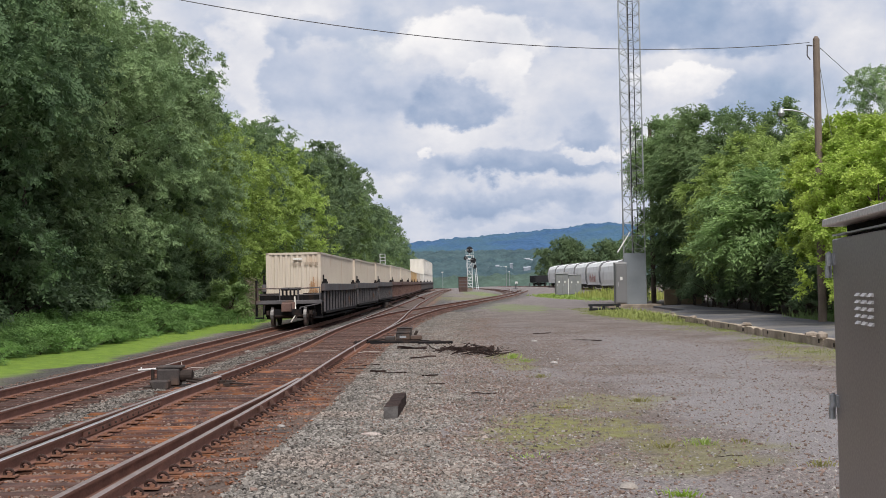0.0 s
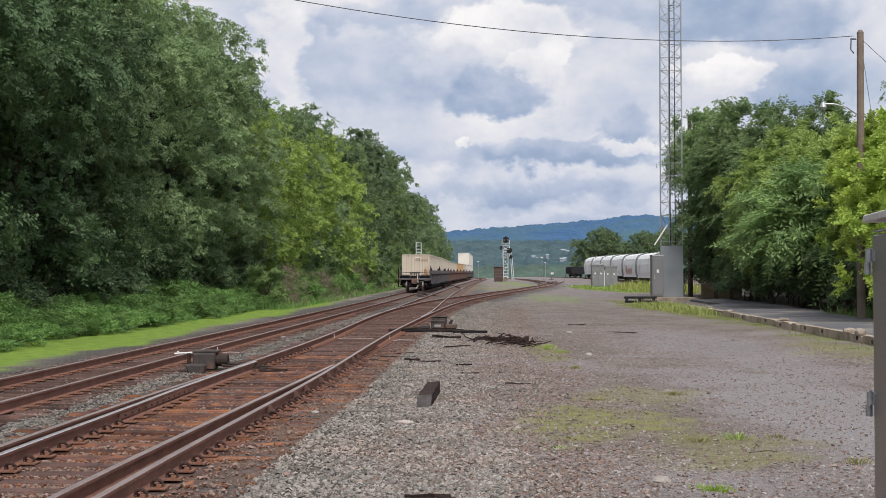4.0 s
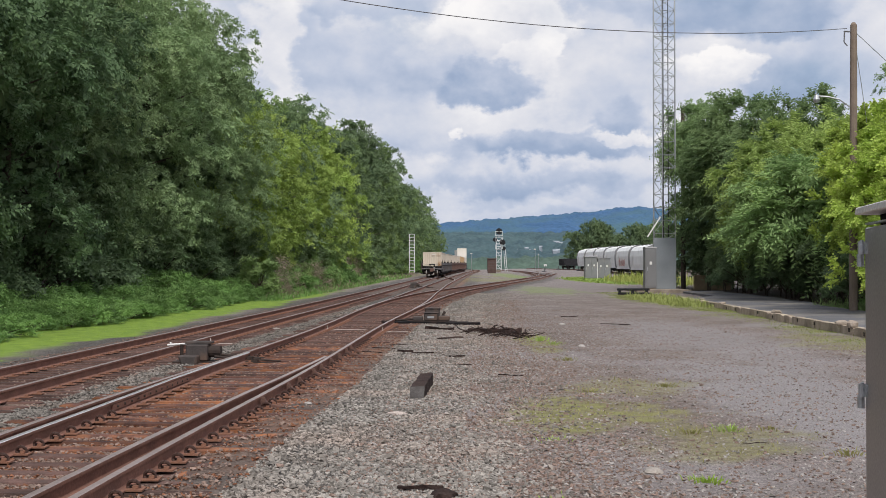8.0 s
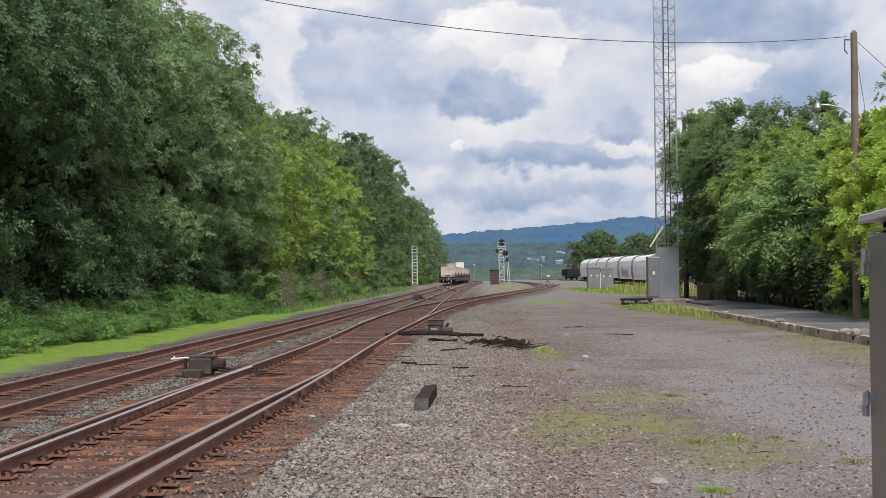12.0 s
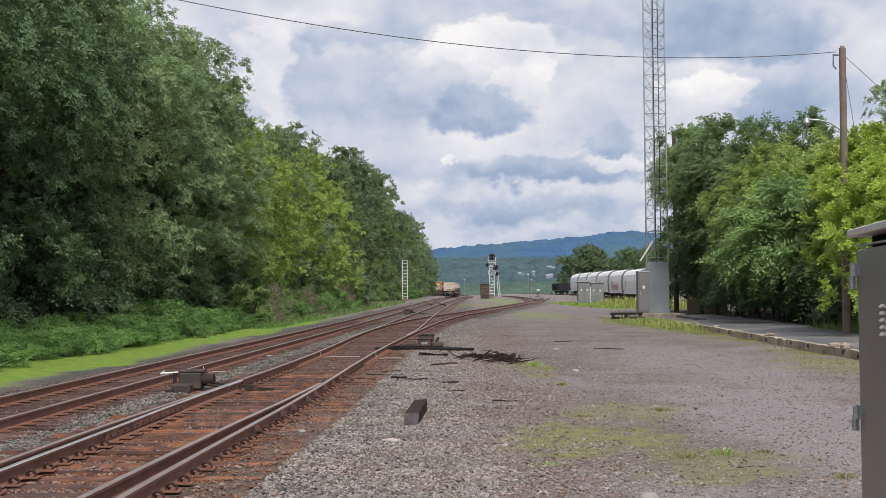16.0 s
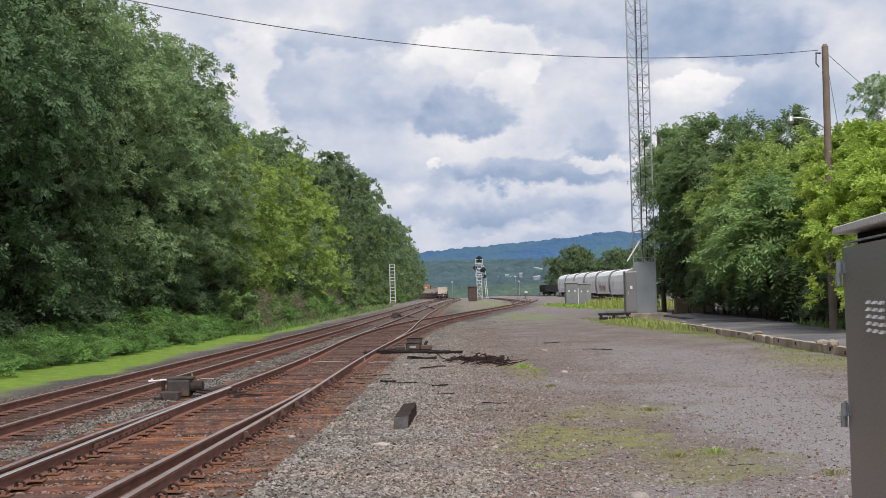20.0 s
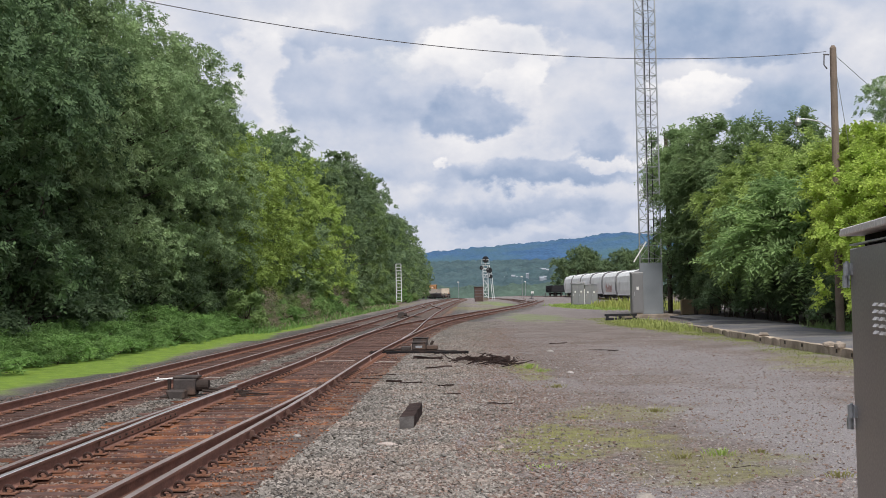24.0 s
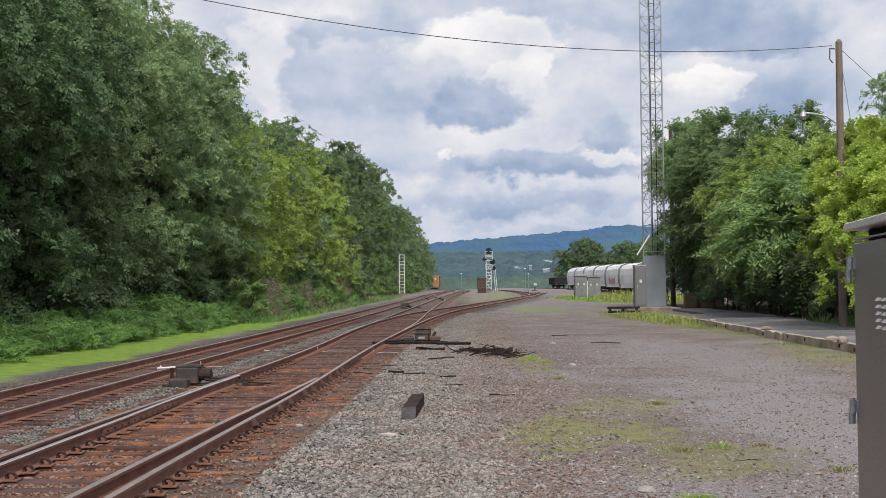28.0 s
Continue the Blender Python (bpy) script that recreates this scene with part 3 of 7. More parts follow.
rail_mesh("rail", CROSS_RIGHT, 122, 210, crossover_track)
rail_mesh("rail", lambda y: CROSS_RIGHT(y) - 1.5, 148, 210, crossover_track)
rail_mesh("rail", YARD_LEFT, 49, 460, yard_track)
rail_mesh("rail", SIDING_RIGHT, 51, 460, siding_track)


for far_line in (bend((150, 10.8), (180, 14.6), (220, 19.5), (270, 25.0), (330, 29.5), (400, 32)), bend((185, 15.2), (220, 18.2), (270, 22.0), (330, 25.0), (400, 27))):
    spur = track("yard_spur", "rusty yard spur branching off the curved track")
    a = 152 if float(far_line(160)) < 13 else 188
    for sgn in (-1, 1):
        rail_mesh("rail", lambda y, s=sgn, f=far_line: f(y) + s * HALF, a, 395, spur)
    ty = np.arange(a + 3, 300, 0.6)
    tv = np.stack([np.stack([far_line(ty) + sx * 1.3, ty + sy * 0.12, rise(ty) + TIE_TOP - 0.01], -1) for sx, sy in ((-1, -1), (1, -1), (1, 1), (-1, 1))], 1).reshape(-1, 3)
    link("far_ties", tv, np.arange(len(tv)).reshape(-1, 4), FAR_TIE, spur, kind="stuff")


def siding_tie(y):
    left, right = float(LEFT_STOCK(y)), float(SIDING_RIGHT(y) if y > 78 else RIGHT_STOCK(y))
    mid = (left + right) / 2
    return (mid - float(SIDING.x(y)), right - left + (1.6 if y < 44 else 1.1))


# ---- trees ----
def frame_of(d, rng):
    """Two unit vectors square to the directions d."""
    up = rng.normal(size=d.shape)
    s = np.cross(d, up)
    s /= np.linalg.norm(s, axis=1)[:, None] + 1e-9
    return s, np.cross(s, d)


def leaf_sprays(rng, origin, way, nrm, length, leaflets, leaf_len, leaf_w, droop):
    """Sprays of leaflets along bending stalks; each leaflet is a folded diamond."""
    n = len(origin)
    side = np.cross(way, nrm)
    side /= np.linalg.norm(side, axis=1)[:, None] + 1e-9
    vs = []
    for k in range(leaflets):
        u = (k + 0.6) / leaflets
        hand = 1 if k % 2 else -1
        base = origin + way * (length * u)[:, None]
        base[:, 2] -= droop * length * u * u
        out = side * hand * 0.85 + way * rng.uniform(0.15, 0.7, (n, 1)) + nrm * rng.uniform(-0.45, 0.45, (n, 1))
        out[:, 2] -= 0.2
        out /= np.linalg.norm(out, axis=1)[:, None]
        ll = leaf_len * rng.uniform(0.7, 1.25, (n, 1)) * (1.1 - 0.35 * u)
        wd = np.cross(out, nrm + rng.normal(size=(n, 3)) * 0.35)
        wd /= np.linalg.norm(wd, axis=1)[:, None] + 1e-9
        wd = wd * (leaf_w / leaf_len) * ll
        mid = base + out * ll * 0.45
        lift = nrm * 0.12 * ll
        vs.append(np.stack([base, mid + wd * 0.5 + lift, base + out * ll, mid - wd * 0.5 + lift], 1))
    v = np.concatenate(vs, 0).reshape(-1, 3)
    f = np.arange(len(v)).reshape(-1, 4)
    return v, f


def crown_points(rng, lobes, n, tufted):
    """Places, ways and upper sides of sprays: rosettes at the twig ends, or a close coat of leaves, all over the boughs of a crown."""
    c = np.array([lb[:3] for lb in lobes])
    r = np.array([lb[3] for lb in lobes])
    per = 8 if tufted else 4
    k = max(1, n // per)
    pick = rng.choice(len(lobes), size=k, p=r * r / (r * r).sum())
    away = np.concatenate([c[:, :2] / (np.linalg.norm(c[:, :2], axis=1)[:, None] + 0.4), np.zeros((len(c), 1))], 1)
    d = rng.normal(size=(k, 3)) + 0.6 * away[pick] + np.array([0, 0, 0.35 if tufted else 0.75])
    d /= np.linalg.norm(d, axis=1)[:, None]
    lump = 1 + 0.16 * np.sin(5.0 * d[:, 0] + pick) * np.sin(5.0 * d[:, 1] + 2 * pick) + 0.1 * np.sin(9 * d[:, 2] + pick)
    tip = c[pick] + d * (r[pick] * lump * (rng.uniform(0.72, 1.12, k) if tufted else 1.06 - 0.3 * rng.random(k) ** 2))[:, None] * np.array([1, 1, 0.85 if tufted else 0.68])
    d, tip = np.repeat(d, per, 0), np.repeat(tip, per, 0)
    n = len(d)
    way = (0.75 if tufted else 0.42) * d + rng.normal(size=(n, 3)) * 0.6 + np.array([0, 0, 0.18 if tufted else -0.12])
    way /= np.linalg.norm(way, axis=1)[:, None]
    nrm = (0.6 if tufted else 1.0) * d + np.array([0, 0, 0.9 if tufted else 0.45]) + rng.normal(size=(n, 3)) * 0.22
    nrm -= way * (nrm * way).sum(1)[:, None]
    nrm /= np.linalg.norm(nrm, axis=1)[:, None] + 1e-9
    return tip + rng.normal(size=(n, 3)) * 0.05, way, nrm


def make_tree(name, seed, height, spread, low, leaf_mat, label, sprays=1500, leaflets=9, leaf_len=0.3, leaf_w=0.13, spray_len=0.8, droop=0.35, lobes=26, trunk_r=0.22, lean=0.0, category="tree", lobe_r=(0.19, 0.38), tufted=False):
    """A tapered trunk with limbs, and a crown of leaf sprays in uneven lobes."""
    rng = np.random.default_rng(seed)
    tree = empty(name, Matrix.Identity(4), label, category)
    bm = bmesh.new()
    top = Vector((lean, 0, height * 0.8))
    pts = [Vector((0, 0, -0.3))] + [Vector((lean * u * u + rng.normal() * 0.12 * (u > 0), rng.normal() * 0.12, height * 0.8 * u)) for u in (0.2, 0.4, 0.6, 0.8, 1.0)]
    for i in range(len(pts) - 1):
        u = i / (len(pts) - 1)
        rod(pts[i], pts[i + 1], trunk_r * (1 - 0.8 * u), bm, 9, trunk_r * (1 - 0.8 * (u + 0.2)))
    part("trunk", bm, BARK, tree)
    cloud = []
    for i in range(lobes):
        u = rng.random() ** 0.8
        z = low + (height * 0.93 - low) * u
        wide = spread * (0.55 + 0.6 * math.sin(math.pi * min(1, 0.18 + 0.75 * u))) * (1.0 if u < 0.75 else 0.72)
        a, q = rng.uniform(0, 2 * math.pi), wide * rng.random() ** 0.36 * 0.9
        cloud.append((lean * (z / height) ** 2 + q * math.cos(a), q * math.sin(a), z, rng.uniform(*lobe_r) * spread))
    for x, y, z, r in cloud[: min(9, lobes)]:
        b = pts[1].lerp(pts[-1], min(1, max(0.05, (z - 1.5) / (height * 0.9))))
        b.z = min(b.z, z * 0.82)
        part("limb", rod(b, (x, y, z), trunk_r * 0.34, None, 6, 0.02), BARK, tree)
    p, way, nrm = crown_points(rng, cloud, sprays, tufted)
    v, f = leaf_sprays(rng, p, way, nrm, rng.uniform(0.6, 1.2, len(p)) * spray_len, leaflets, leaf_len, leaf_w, droop)
    link("crown", v, f, leaf_mat, tree)
    return tree


WOOD = "leafy deciduous tree at the edge of the trackside wood"
kinds = [
    make_tree("tree", 11, 17.0, 4.6, 1.0, LEAF_DARK, "tall " + WOOD, 1900, 8, 0.36, 0.2, 0.75, 0.15, 64, lobe_r=(0.24, 0.46)),
    make_tree("tree", 12, 16.0, 4.4, 0.8, LEAF_MID, "tall " + WOOD, 3000, 8, 0.27, 0.15, 0.65, 0.12, 80, lobe_r=(0.24, 0.46)),
    make_tree("tree", 13, 12.0, 3.8, 0.6, LEAF_LIME, "light green " + WOOD, 2700, 8, 0.23, 0.13, 0.55, 0.1, 66, lobe_r=(0.24, 0.44)),
    make_tree("tree", 14, 18.5, 5.0, 2.0, LEAF_DARK, "dark " + WOOD, 1900, 8, 0.36, 0.2, 0.8, 0.15, 64, lobe_r=(0.24, 0.46)),
    make_tree("tree", 15, 17.0, 4.6, 2.6, LEAF_SHADE, "tall dark " + WOOD, 5400, 9, 0.205, 0.115, 0.5, 0.12, 74, lobe_r=(0.19, 0.42)),
    make_tree("tree", 16, 18.0, 4.8, 3.0, LEAF_DEEP, "tall feathery-leaved " + WOOD, 5400, 9, 0.205, 0.105, 0.52, 0.18, 74, lobe_r=(0.19, 0.42)),
    make_tree("tree", 18, 17.0, 4.8, 0.6, LEAF_DARK, "tall dark tree deep in the trackside wood", 1000, 7, 0.5, 0.3, 0.9, 0.15, 50, lobe_r=(0.28, 0.5)),
]
BRUSH = leaf_material("dry_brown_twigs", (0.38, 0.31, 0.235), (0.27, 0.22, 0.165))
shrub_kinds = [
    make_tree("shrub", 21, 2.4, 1.5, 0.3, LEAF_MID, "low green shrub at the foot of the wood", 300, 6, 0.22, 0.13, 0.45, 0.2, 9, 0.05, category="shrub"),
    make_tree("shrub", 22, 1.5, 1.6, 0.2, LEAF_BANK, "low green brambles at the foot of the wood", 560, 6, 0.13, 0.08, 0.4, 0.15, 9, 0.04, category="shrub"),
    make_tree("shrub", 23, 3.2, 1.5, 0.0, LEAF_DARK, "dark green shrub at the foot of the wood", 640, 7, 0.15, 0.085, 0.4, 0.15, 9, 0.05, category="shrub"),
    make_tree("shrub", 24, 1.3, 1.3, 0.1, LEAF_BANK, "low dark green weeds at the foot of the wood", 560, 6, 0.12, 0.07, 0.3, 0.15, 9, 0.04, category="shrub"),
    make_tree("shrub", 25, 1.6, 1.3, 0.1, BRUSH, "brown dead brush at the foot of the wood", 520, 8, 0.16, 0.025, 0.6, 0.2, 9, 0.03, category="shrub"),
]


def plant():
    r = random.Random(5)
    used = set()

    def put(kind, x, y, s, sx=1.0, group="trackside wood"):
        m = pose(x, y, float(ground_z(x, y)) - 0.05, 0, 0, r.uniform(0, 360)) @ Matrix.Diagonal((s * sx, s * sx, s, 1))
        if kind in used:
            o = copy_thing(kind, m)
            o.matrix_basis = m
        else:
            used.add(kind)
            o = kind
            o.matrix_basis = m
        tagged(o, group=group)

    # front row: how far along, kind, how far from the track, size
    front = [(30, 4, 10.2, 1.05), (36, 4, 10.2, 1.05), (42, 4, 9.8, 1.0), (48, 4, 10.0, 1.0), (54, 5, 10.2, 0.98), (60, 5, 9.7, 0.97), (66, 5, 9.5, 0.98), (72, 5, 8.5, 0.94), (77, 2, 7.4, 0.66), (82, 2, 8.5, 1.12), (90, 2, 8.3, 1.0), (98, 0, 8.5, 0.86), (107, 2, 8.4, 1.2), (117, 2, 8.0, 1.08), (128, 0, 8.5, 0.98), (140, 1, 8.5, 1.08), (153, 0, 8.5, 1.2), (167, 3, 8.5, 1.1), (182, 1, 8.5, 1.25), (198, 0, 8.5, 1.25), (216, 3, 8.5, 1.15), (236, 0, 8.5, 1.25), (258, 1, 8.5, 1.2), (282, 0, 8.5, 1.15), (306, 3, 8.5, 1.05), (330, 0, 8.0, 1.05), (352, 1, 7.5, 1.0), (372, 0, 7.0, 0.8), (390, 1, 7.0, 0.7)]
    for y, k, d, s in front:
        put(kinds[k], float(MAIN.x(y)) - d - (1.2 if y < 140 else 3.0 if y < 190 else 2.6), y, s, 1.0)
    for y in list(range(33, 120, 9)) + list(range(125, 340, 22)):
        put(kinds[6 if y < 120 else (0, 3, 1)[y % 3]], float(MAIN.x(y)) - 17 - r.uniform(0, 3), y + r.uniform(-2, 2), 1.1 + 0.0012 * min(y, 200))
    for y in range(26, 80, 6):
        put(kinds[6], float(MAIN.x(y)) - 14.0 - r.uniform(0, 1.5), y + r.uniform(-2, 2), 0.95)
    for y in range(22, 130, 4):
        put(shrub_kinds[2], float(MAIN.x(y)) - 21 - r.uniform(0, 3), y, 2.6, 1.25, "shrubs deep in the wood")
    for y in range(20, 130, 6):
        put(shrub_kinds[2], float(MAIN.x(y)) - 27 - r.uniform(0, 3), y, 3.4, 1.2, "shrubs deep in the wood")
    y = 25.0
    while y < 70:
        put(shrub_kinds[r.choice((1, 1, 1, 3))], float(MAIN.x(y)) - 7.1 + r.uniform(-1.2, 0.7), y, r.uniform(0.5, 0.85), 1.25, "shrubs along the wood")
        y += r.uniform(0.7, 1.3)
    y = 25.0
    while y < 76:
        put(shrub_kinds[r.choice((1, 3))], float(MAIN.x(y)) - 5.9 + r.uniform(-0.8, 0.5), y, r.uniform(0.28, 0.55), 1.5, "shrubs along the wood")
        y += r.uniform(0.5, 1.0)
    y = 25.0
    while y < 130:
        put(shrub_kinds[2], float(MAIN.x(y)) - (11.6 if y < 40 else 9.3) - r.uniform(0, 1.3), y, r.uniform(0.9, 1.2) if y < 40 else r.uniform(1.1, 1.6), 1.15, "shrubs along the wood")
        y += r.uniform(1.4, 2.2) if y < 80 else r.uniform(2.5, 4)
    y = 70.0
    while y < 135:
        put(shrub_kinds[r.choice((4, 3, 3, 0))], float(MAIN.x(y)) - 6.2 + r.uniform(-1.2, 0.9), y, r.uniform(0.6, 1.7), 1.0, "shrubs along the wood")
        y += r.uniform(0.9, 2.0)
    y = 27.0
    while y < 300:
        k = r.choice((1, 3, 3)) if y < 60 else r.choice((0, 0, 1, 2, 3))
        put(shrub_kinds[k], float(MAIN.x(y)) - 8.0 + r.uniform(-0.7, 0.6), y, r.uniform(0.75, 1.2) * (0.6 if y < 58 else 1 if y < 90 else 1.35), 1.1, "shrubs along the wood")
        y += r.uniform(1.5, 2.4) if y < 90 else r.uniform(3, 5)


plant()

# ---- trees behind the platform ----
right_kinds = [
    make_tree("tree_of_heaven", 31, 11.0, 3.6, 2.4, LEAF_RIGHT, "tree with long drooping feathery leaves behind the platform", 2300, 17, 0.33, 0.1, 1.2, 0.35, 44, 0.16, lobe_r=(0.22, 0.4), tufted=True),
    make_tree("tree_of_heaven", 32, 9.5, 3.4, 3.0, LEAF_RIGHT_WARM, "green tree with feathery leaves behind the platform", 2300, 13, 0.28, 0.11, 0.8, 0.2, 60, 0.15, lobe_r=(0.22, 0.4), tufted=True),
    make_tree("locust_tree", 33, 8.6, 3.2, 2.2, LEAF_BRIGHT, "bright yellow-green locust tree behind the platform", 2400, 10, 0.22, 0.13, 0.6, 0.12, 66, 0.15, lobe_r=(0.2, 0.36), tufted=True),
    make_tree("tree_of_heaven", 34, 7.2, 3.0, 2.7, LEAF_FROND, "tree with long spreading feathery fronds beside the platform", 1150, 18, 0.36, 0.12, 1.3, 0.4, 30, 0.15, lobe_r=(0.26, 0.42), tufted=True),
]
# kind, place, height, half width, turn
for i, (k, x, y, h, r, a) in enumerate([(0, 20.1, 92, 13.6, 3.5, 0), (0, 21.4, 85, 13.0, 4.0, 100), (0, 22.4, 77, 12.2, 3.4, 220), (1, 20.9, 72, 10.3, 3.9, 30), (1, 20.6, 64.5, 9.3, 3.4, 200), (3, 18.9, 60, 6.9, 3.4, 310), (2, 19.2, 53, 8.4, 2.9, 10), (2, 17.7, 46, 7.8, 3.0, 140), (0, 23.5, 70, 9.5, 3.2, 250), (1, 25.0, 62, 9.6, 3.4, 45), (2, 16.4, 42.5, 6.4, 2.4, 250), (1, 23.5, 54, 8.6, 3.2, 80), (3, 20.0, 68, 7.2, 3.2, 90)]):
    h0, r0 = ((11.0, 3.6), (9.5, 3.4), (8.6, 3.2), (7.2, 3.0))[k]
    m = pose(x, y, float(ground_z(x, y)) + 0.2, 0, 0, a) @ Matrix.Diagonal((r / r0, r / r0, h / h0, 1))
    o = right_kinds[k] if i in (0, 3, 5, 6) else copy_thing(right_kinds[k], m)
    o.matrix_basis = m
    tagged(o, group="trees behind the platform")
for i, (x, y, s) in enumerate([(29.5, 72, 0.82), (29.0, 62, 0.9), (33.0, 68, 0.95)]):
    m = pose(x, y, float(ground_z(x, y)), 0, 0, 77 * i) @ Matrix.Diagonal((s, s, s, 1))
    o = copy_thing(kinds[5], m)
    o.matrix_basis = m
    tagged(o, "dark green tree rising over the thicket behind the platform", "tree", "trees behind the platform")
for i, (k, x, y, s) in enumerate([(0, 25.5, 92, 0.6), (3, 27.0, 82, 0.55), (0, 28.0, 72, 0.6), (3, 28.0, 62, 0.55), (0, 27.5, 54, 0.6), (3, 26.5, 46, 0.5)]):
    m = pose(x, y, float(ground_z(x, y)), 0, 0, 77 * i) @ Matrix.Diagonal((s * 1.15, s * 1.15, s, 1))
    o = copy_thing(kinds[k], m)
    o.matrix_basis = m
    tagged(o, "dark green tree deep in the thicket behind the platform", "tree", "trees behind the platform")
for i, (k, x, y, s) in enumerate([(2, 23.5, 90, 1.7), (2, 24.0, 85, 1.6), (2, 24.0, 80, 1.6), (2, 24.5, 75, 1.7), (2, 24.5, 70, 1.6), (2, 24.5, 65, 1.6), (2, 24.2, 60, 1.6), (2, 23.5, 55, 1.6), (2, 23.2, 50, 1.5), (2, 26.5, 87, 2.0), (2, 27, 77, 2.0), (2, 27, 67, 2.0), (2, 26.5, 57, 2.0), (1, 18.6, 50, 0.75), (1, 18.2, 47.5, 0.7), (1, 19.4, 52.5, 0.75), (2, 22.2, 86, 1.1), (2, 20.6, 93, 1.7), (2, 23.2, 81, 1.0), (2, 23.4, 76, 1.1), (2, 23.2, 71, 1.1), (2, 23.0, 66, 1.1), (2, 22.6, 61, 1.1), (2, 22.0, 56, 1.1), (2, 21.8, 53, 1.1)]):
    m = pose(x, y, float(ground_z(x, y)), 0, 0, 50 * i) @ Matrix.Diagonal((s * 1.2, s * 1.2, s, 1))
    o = copy_thing(shrub_kinds[k], m)
    o.matrix_basis = m
    tagged(o, "leafy green undergrowth behind the platform", "shrub", "undergrowth behind the platform")
# shrubs added to block light and darken the hollow under the trees
ru = random.Random(31)
for i in range(26):
    y = 45 + i * 1.75
    x, s = float(kerb_x(y)) + (5.6 if i % 2 else 7.0) + ru.uniform(-0.4, 0.6), ru.uniform(0.75, 1.0)
    m = pose(x, y, float(ground_z(x, y)), 0, 0, 77 * i) @ Matrix.Diagonal((s * 1.2, s * 1.2, s, 1))
    o = copy_thing(shrub_kinds[2], m)
    o.matrix_basis = m
    tagged(o, "dark shrub added to fill the shaded hollow behind the platform", "shrub", "undergrowth behind the platform")
for i, (k, x, y, s) in enumerate([(0, 22.5, 100, 0.55), (3, 27.5, 102, 0.55), (0, 32.5, 101, 0.55), (3, 37.5, 99, 0.55), (0, 42, 96, 0.6)]):
    m = pose(x, y, float(ground_z(x, y)), 0, 0, 61 * i) @ Matrix.Diagonal((s * 1.2, s * 1.2, s, 1))
    o = copy_thing(kinds[k], m)
    o.matrix_basis = m
    tagged(o, "dark green tree deep in the thicket behind the platform", "tree", "trees behind the platform")
for i in range(9):
    x, y, s = 20.5 + i * 2.4, 96.5 - 0.4 * i, 1.5
    m = pose(x, y, float(ground_z(x, y)), 0, 0, 50 * i) @ Matrix.Diagonal((s * 1.3, s * 1.3, s, 1))
    o = copy_thing(shrub_kinds[2], m)
    o.matrix_basis = m
    tagged(o, "leafy green undergrowth behind the platform", "shrub", "undergrowth behind the platform")


# ---- the train ----
CAR_BLACK = material("black_car_paint", (0.016, 0.015, 0.016), (0.01, 0.009, 0.01), 0.85, 0.0, 2, 40, 0.2, stain=(0.05, 0.03, 0.022), stain_amount=0.25)
CAR_SILL = material("grey_sill_paint", (0.15, 0.14, 0.145), (0.09, 0.085, 0.09), 0.6, 0.1, 2, 40, 0.2, stain=(0.12, 0.07, 0.05), stain_amount=0.3)
CAR_RED = material("oxide_red_car_paint", (0.20, 0.125, 0.105), (0.13, 0.08, 0.07), 0.7, 0.0, 2, 40, 0.2, stain=(0.08, 0.05, 0.04), stain_amount=0.3)
BOX_CREAM = material("cream_container_paint", (0.63, 0.55, 0.455), (0.56, 0.48, 0.39), 0.55, 0.0, 0.6, 25, 0.1, stain=(0.47, 0.31, 0.19), stain_amount=0.22, stain_scale=0.7, grain=0.12)
BOX_WHITE = material("white_container_paint", (0.74, 0.70, 0.64), (0.66, 0.62, 0.55), 0.55, 0.0, 0.6, 25, 0.1, grain=0.12)
BOX_ORANGE = material("orange_container_paint", (0.58, 0.37, 0.17), (0.5, 0.32, 0.15), 0.55, 0.0, 0.6, 25, 0.1, grain=0.12)
STEEL = material("bare_wheel_steel", (0.22, 0.21, 0.205), (0.13, 0.12, 0.115), 0.45, 0.8, 4, 40, 0.1)
PITCH, CAR_LEN = 17.5, 16.5


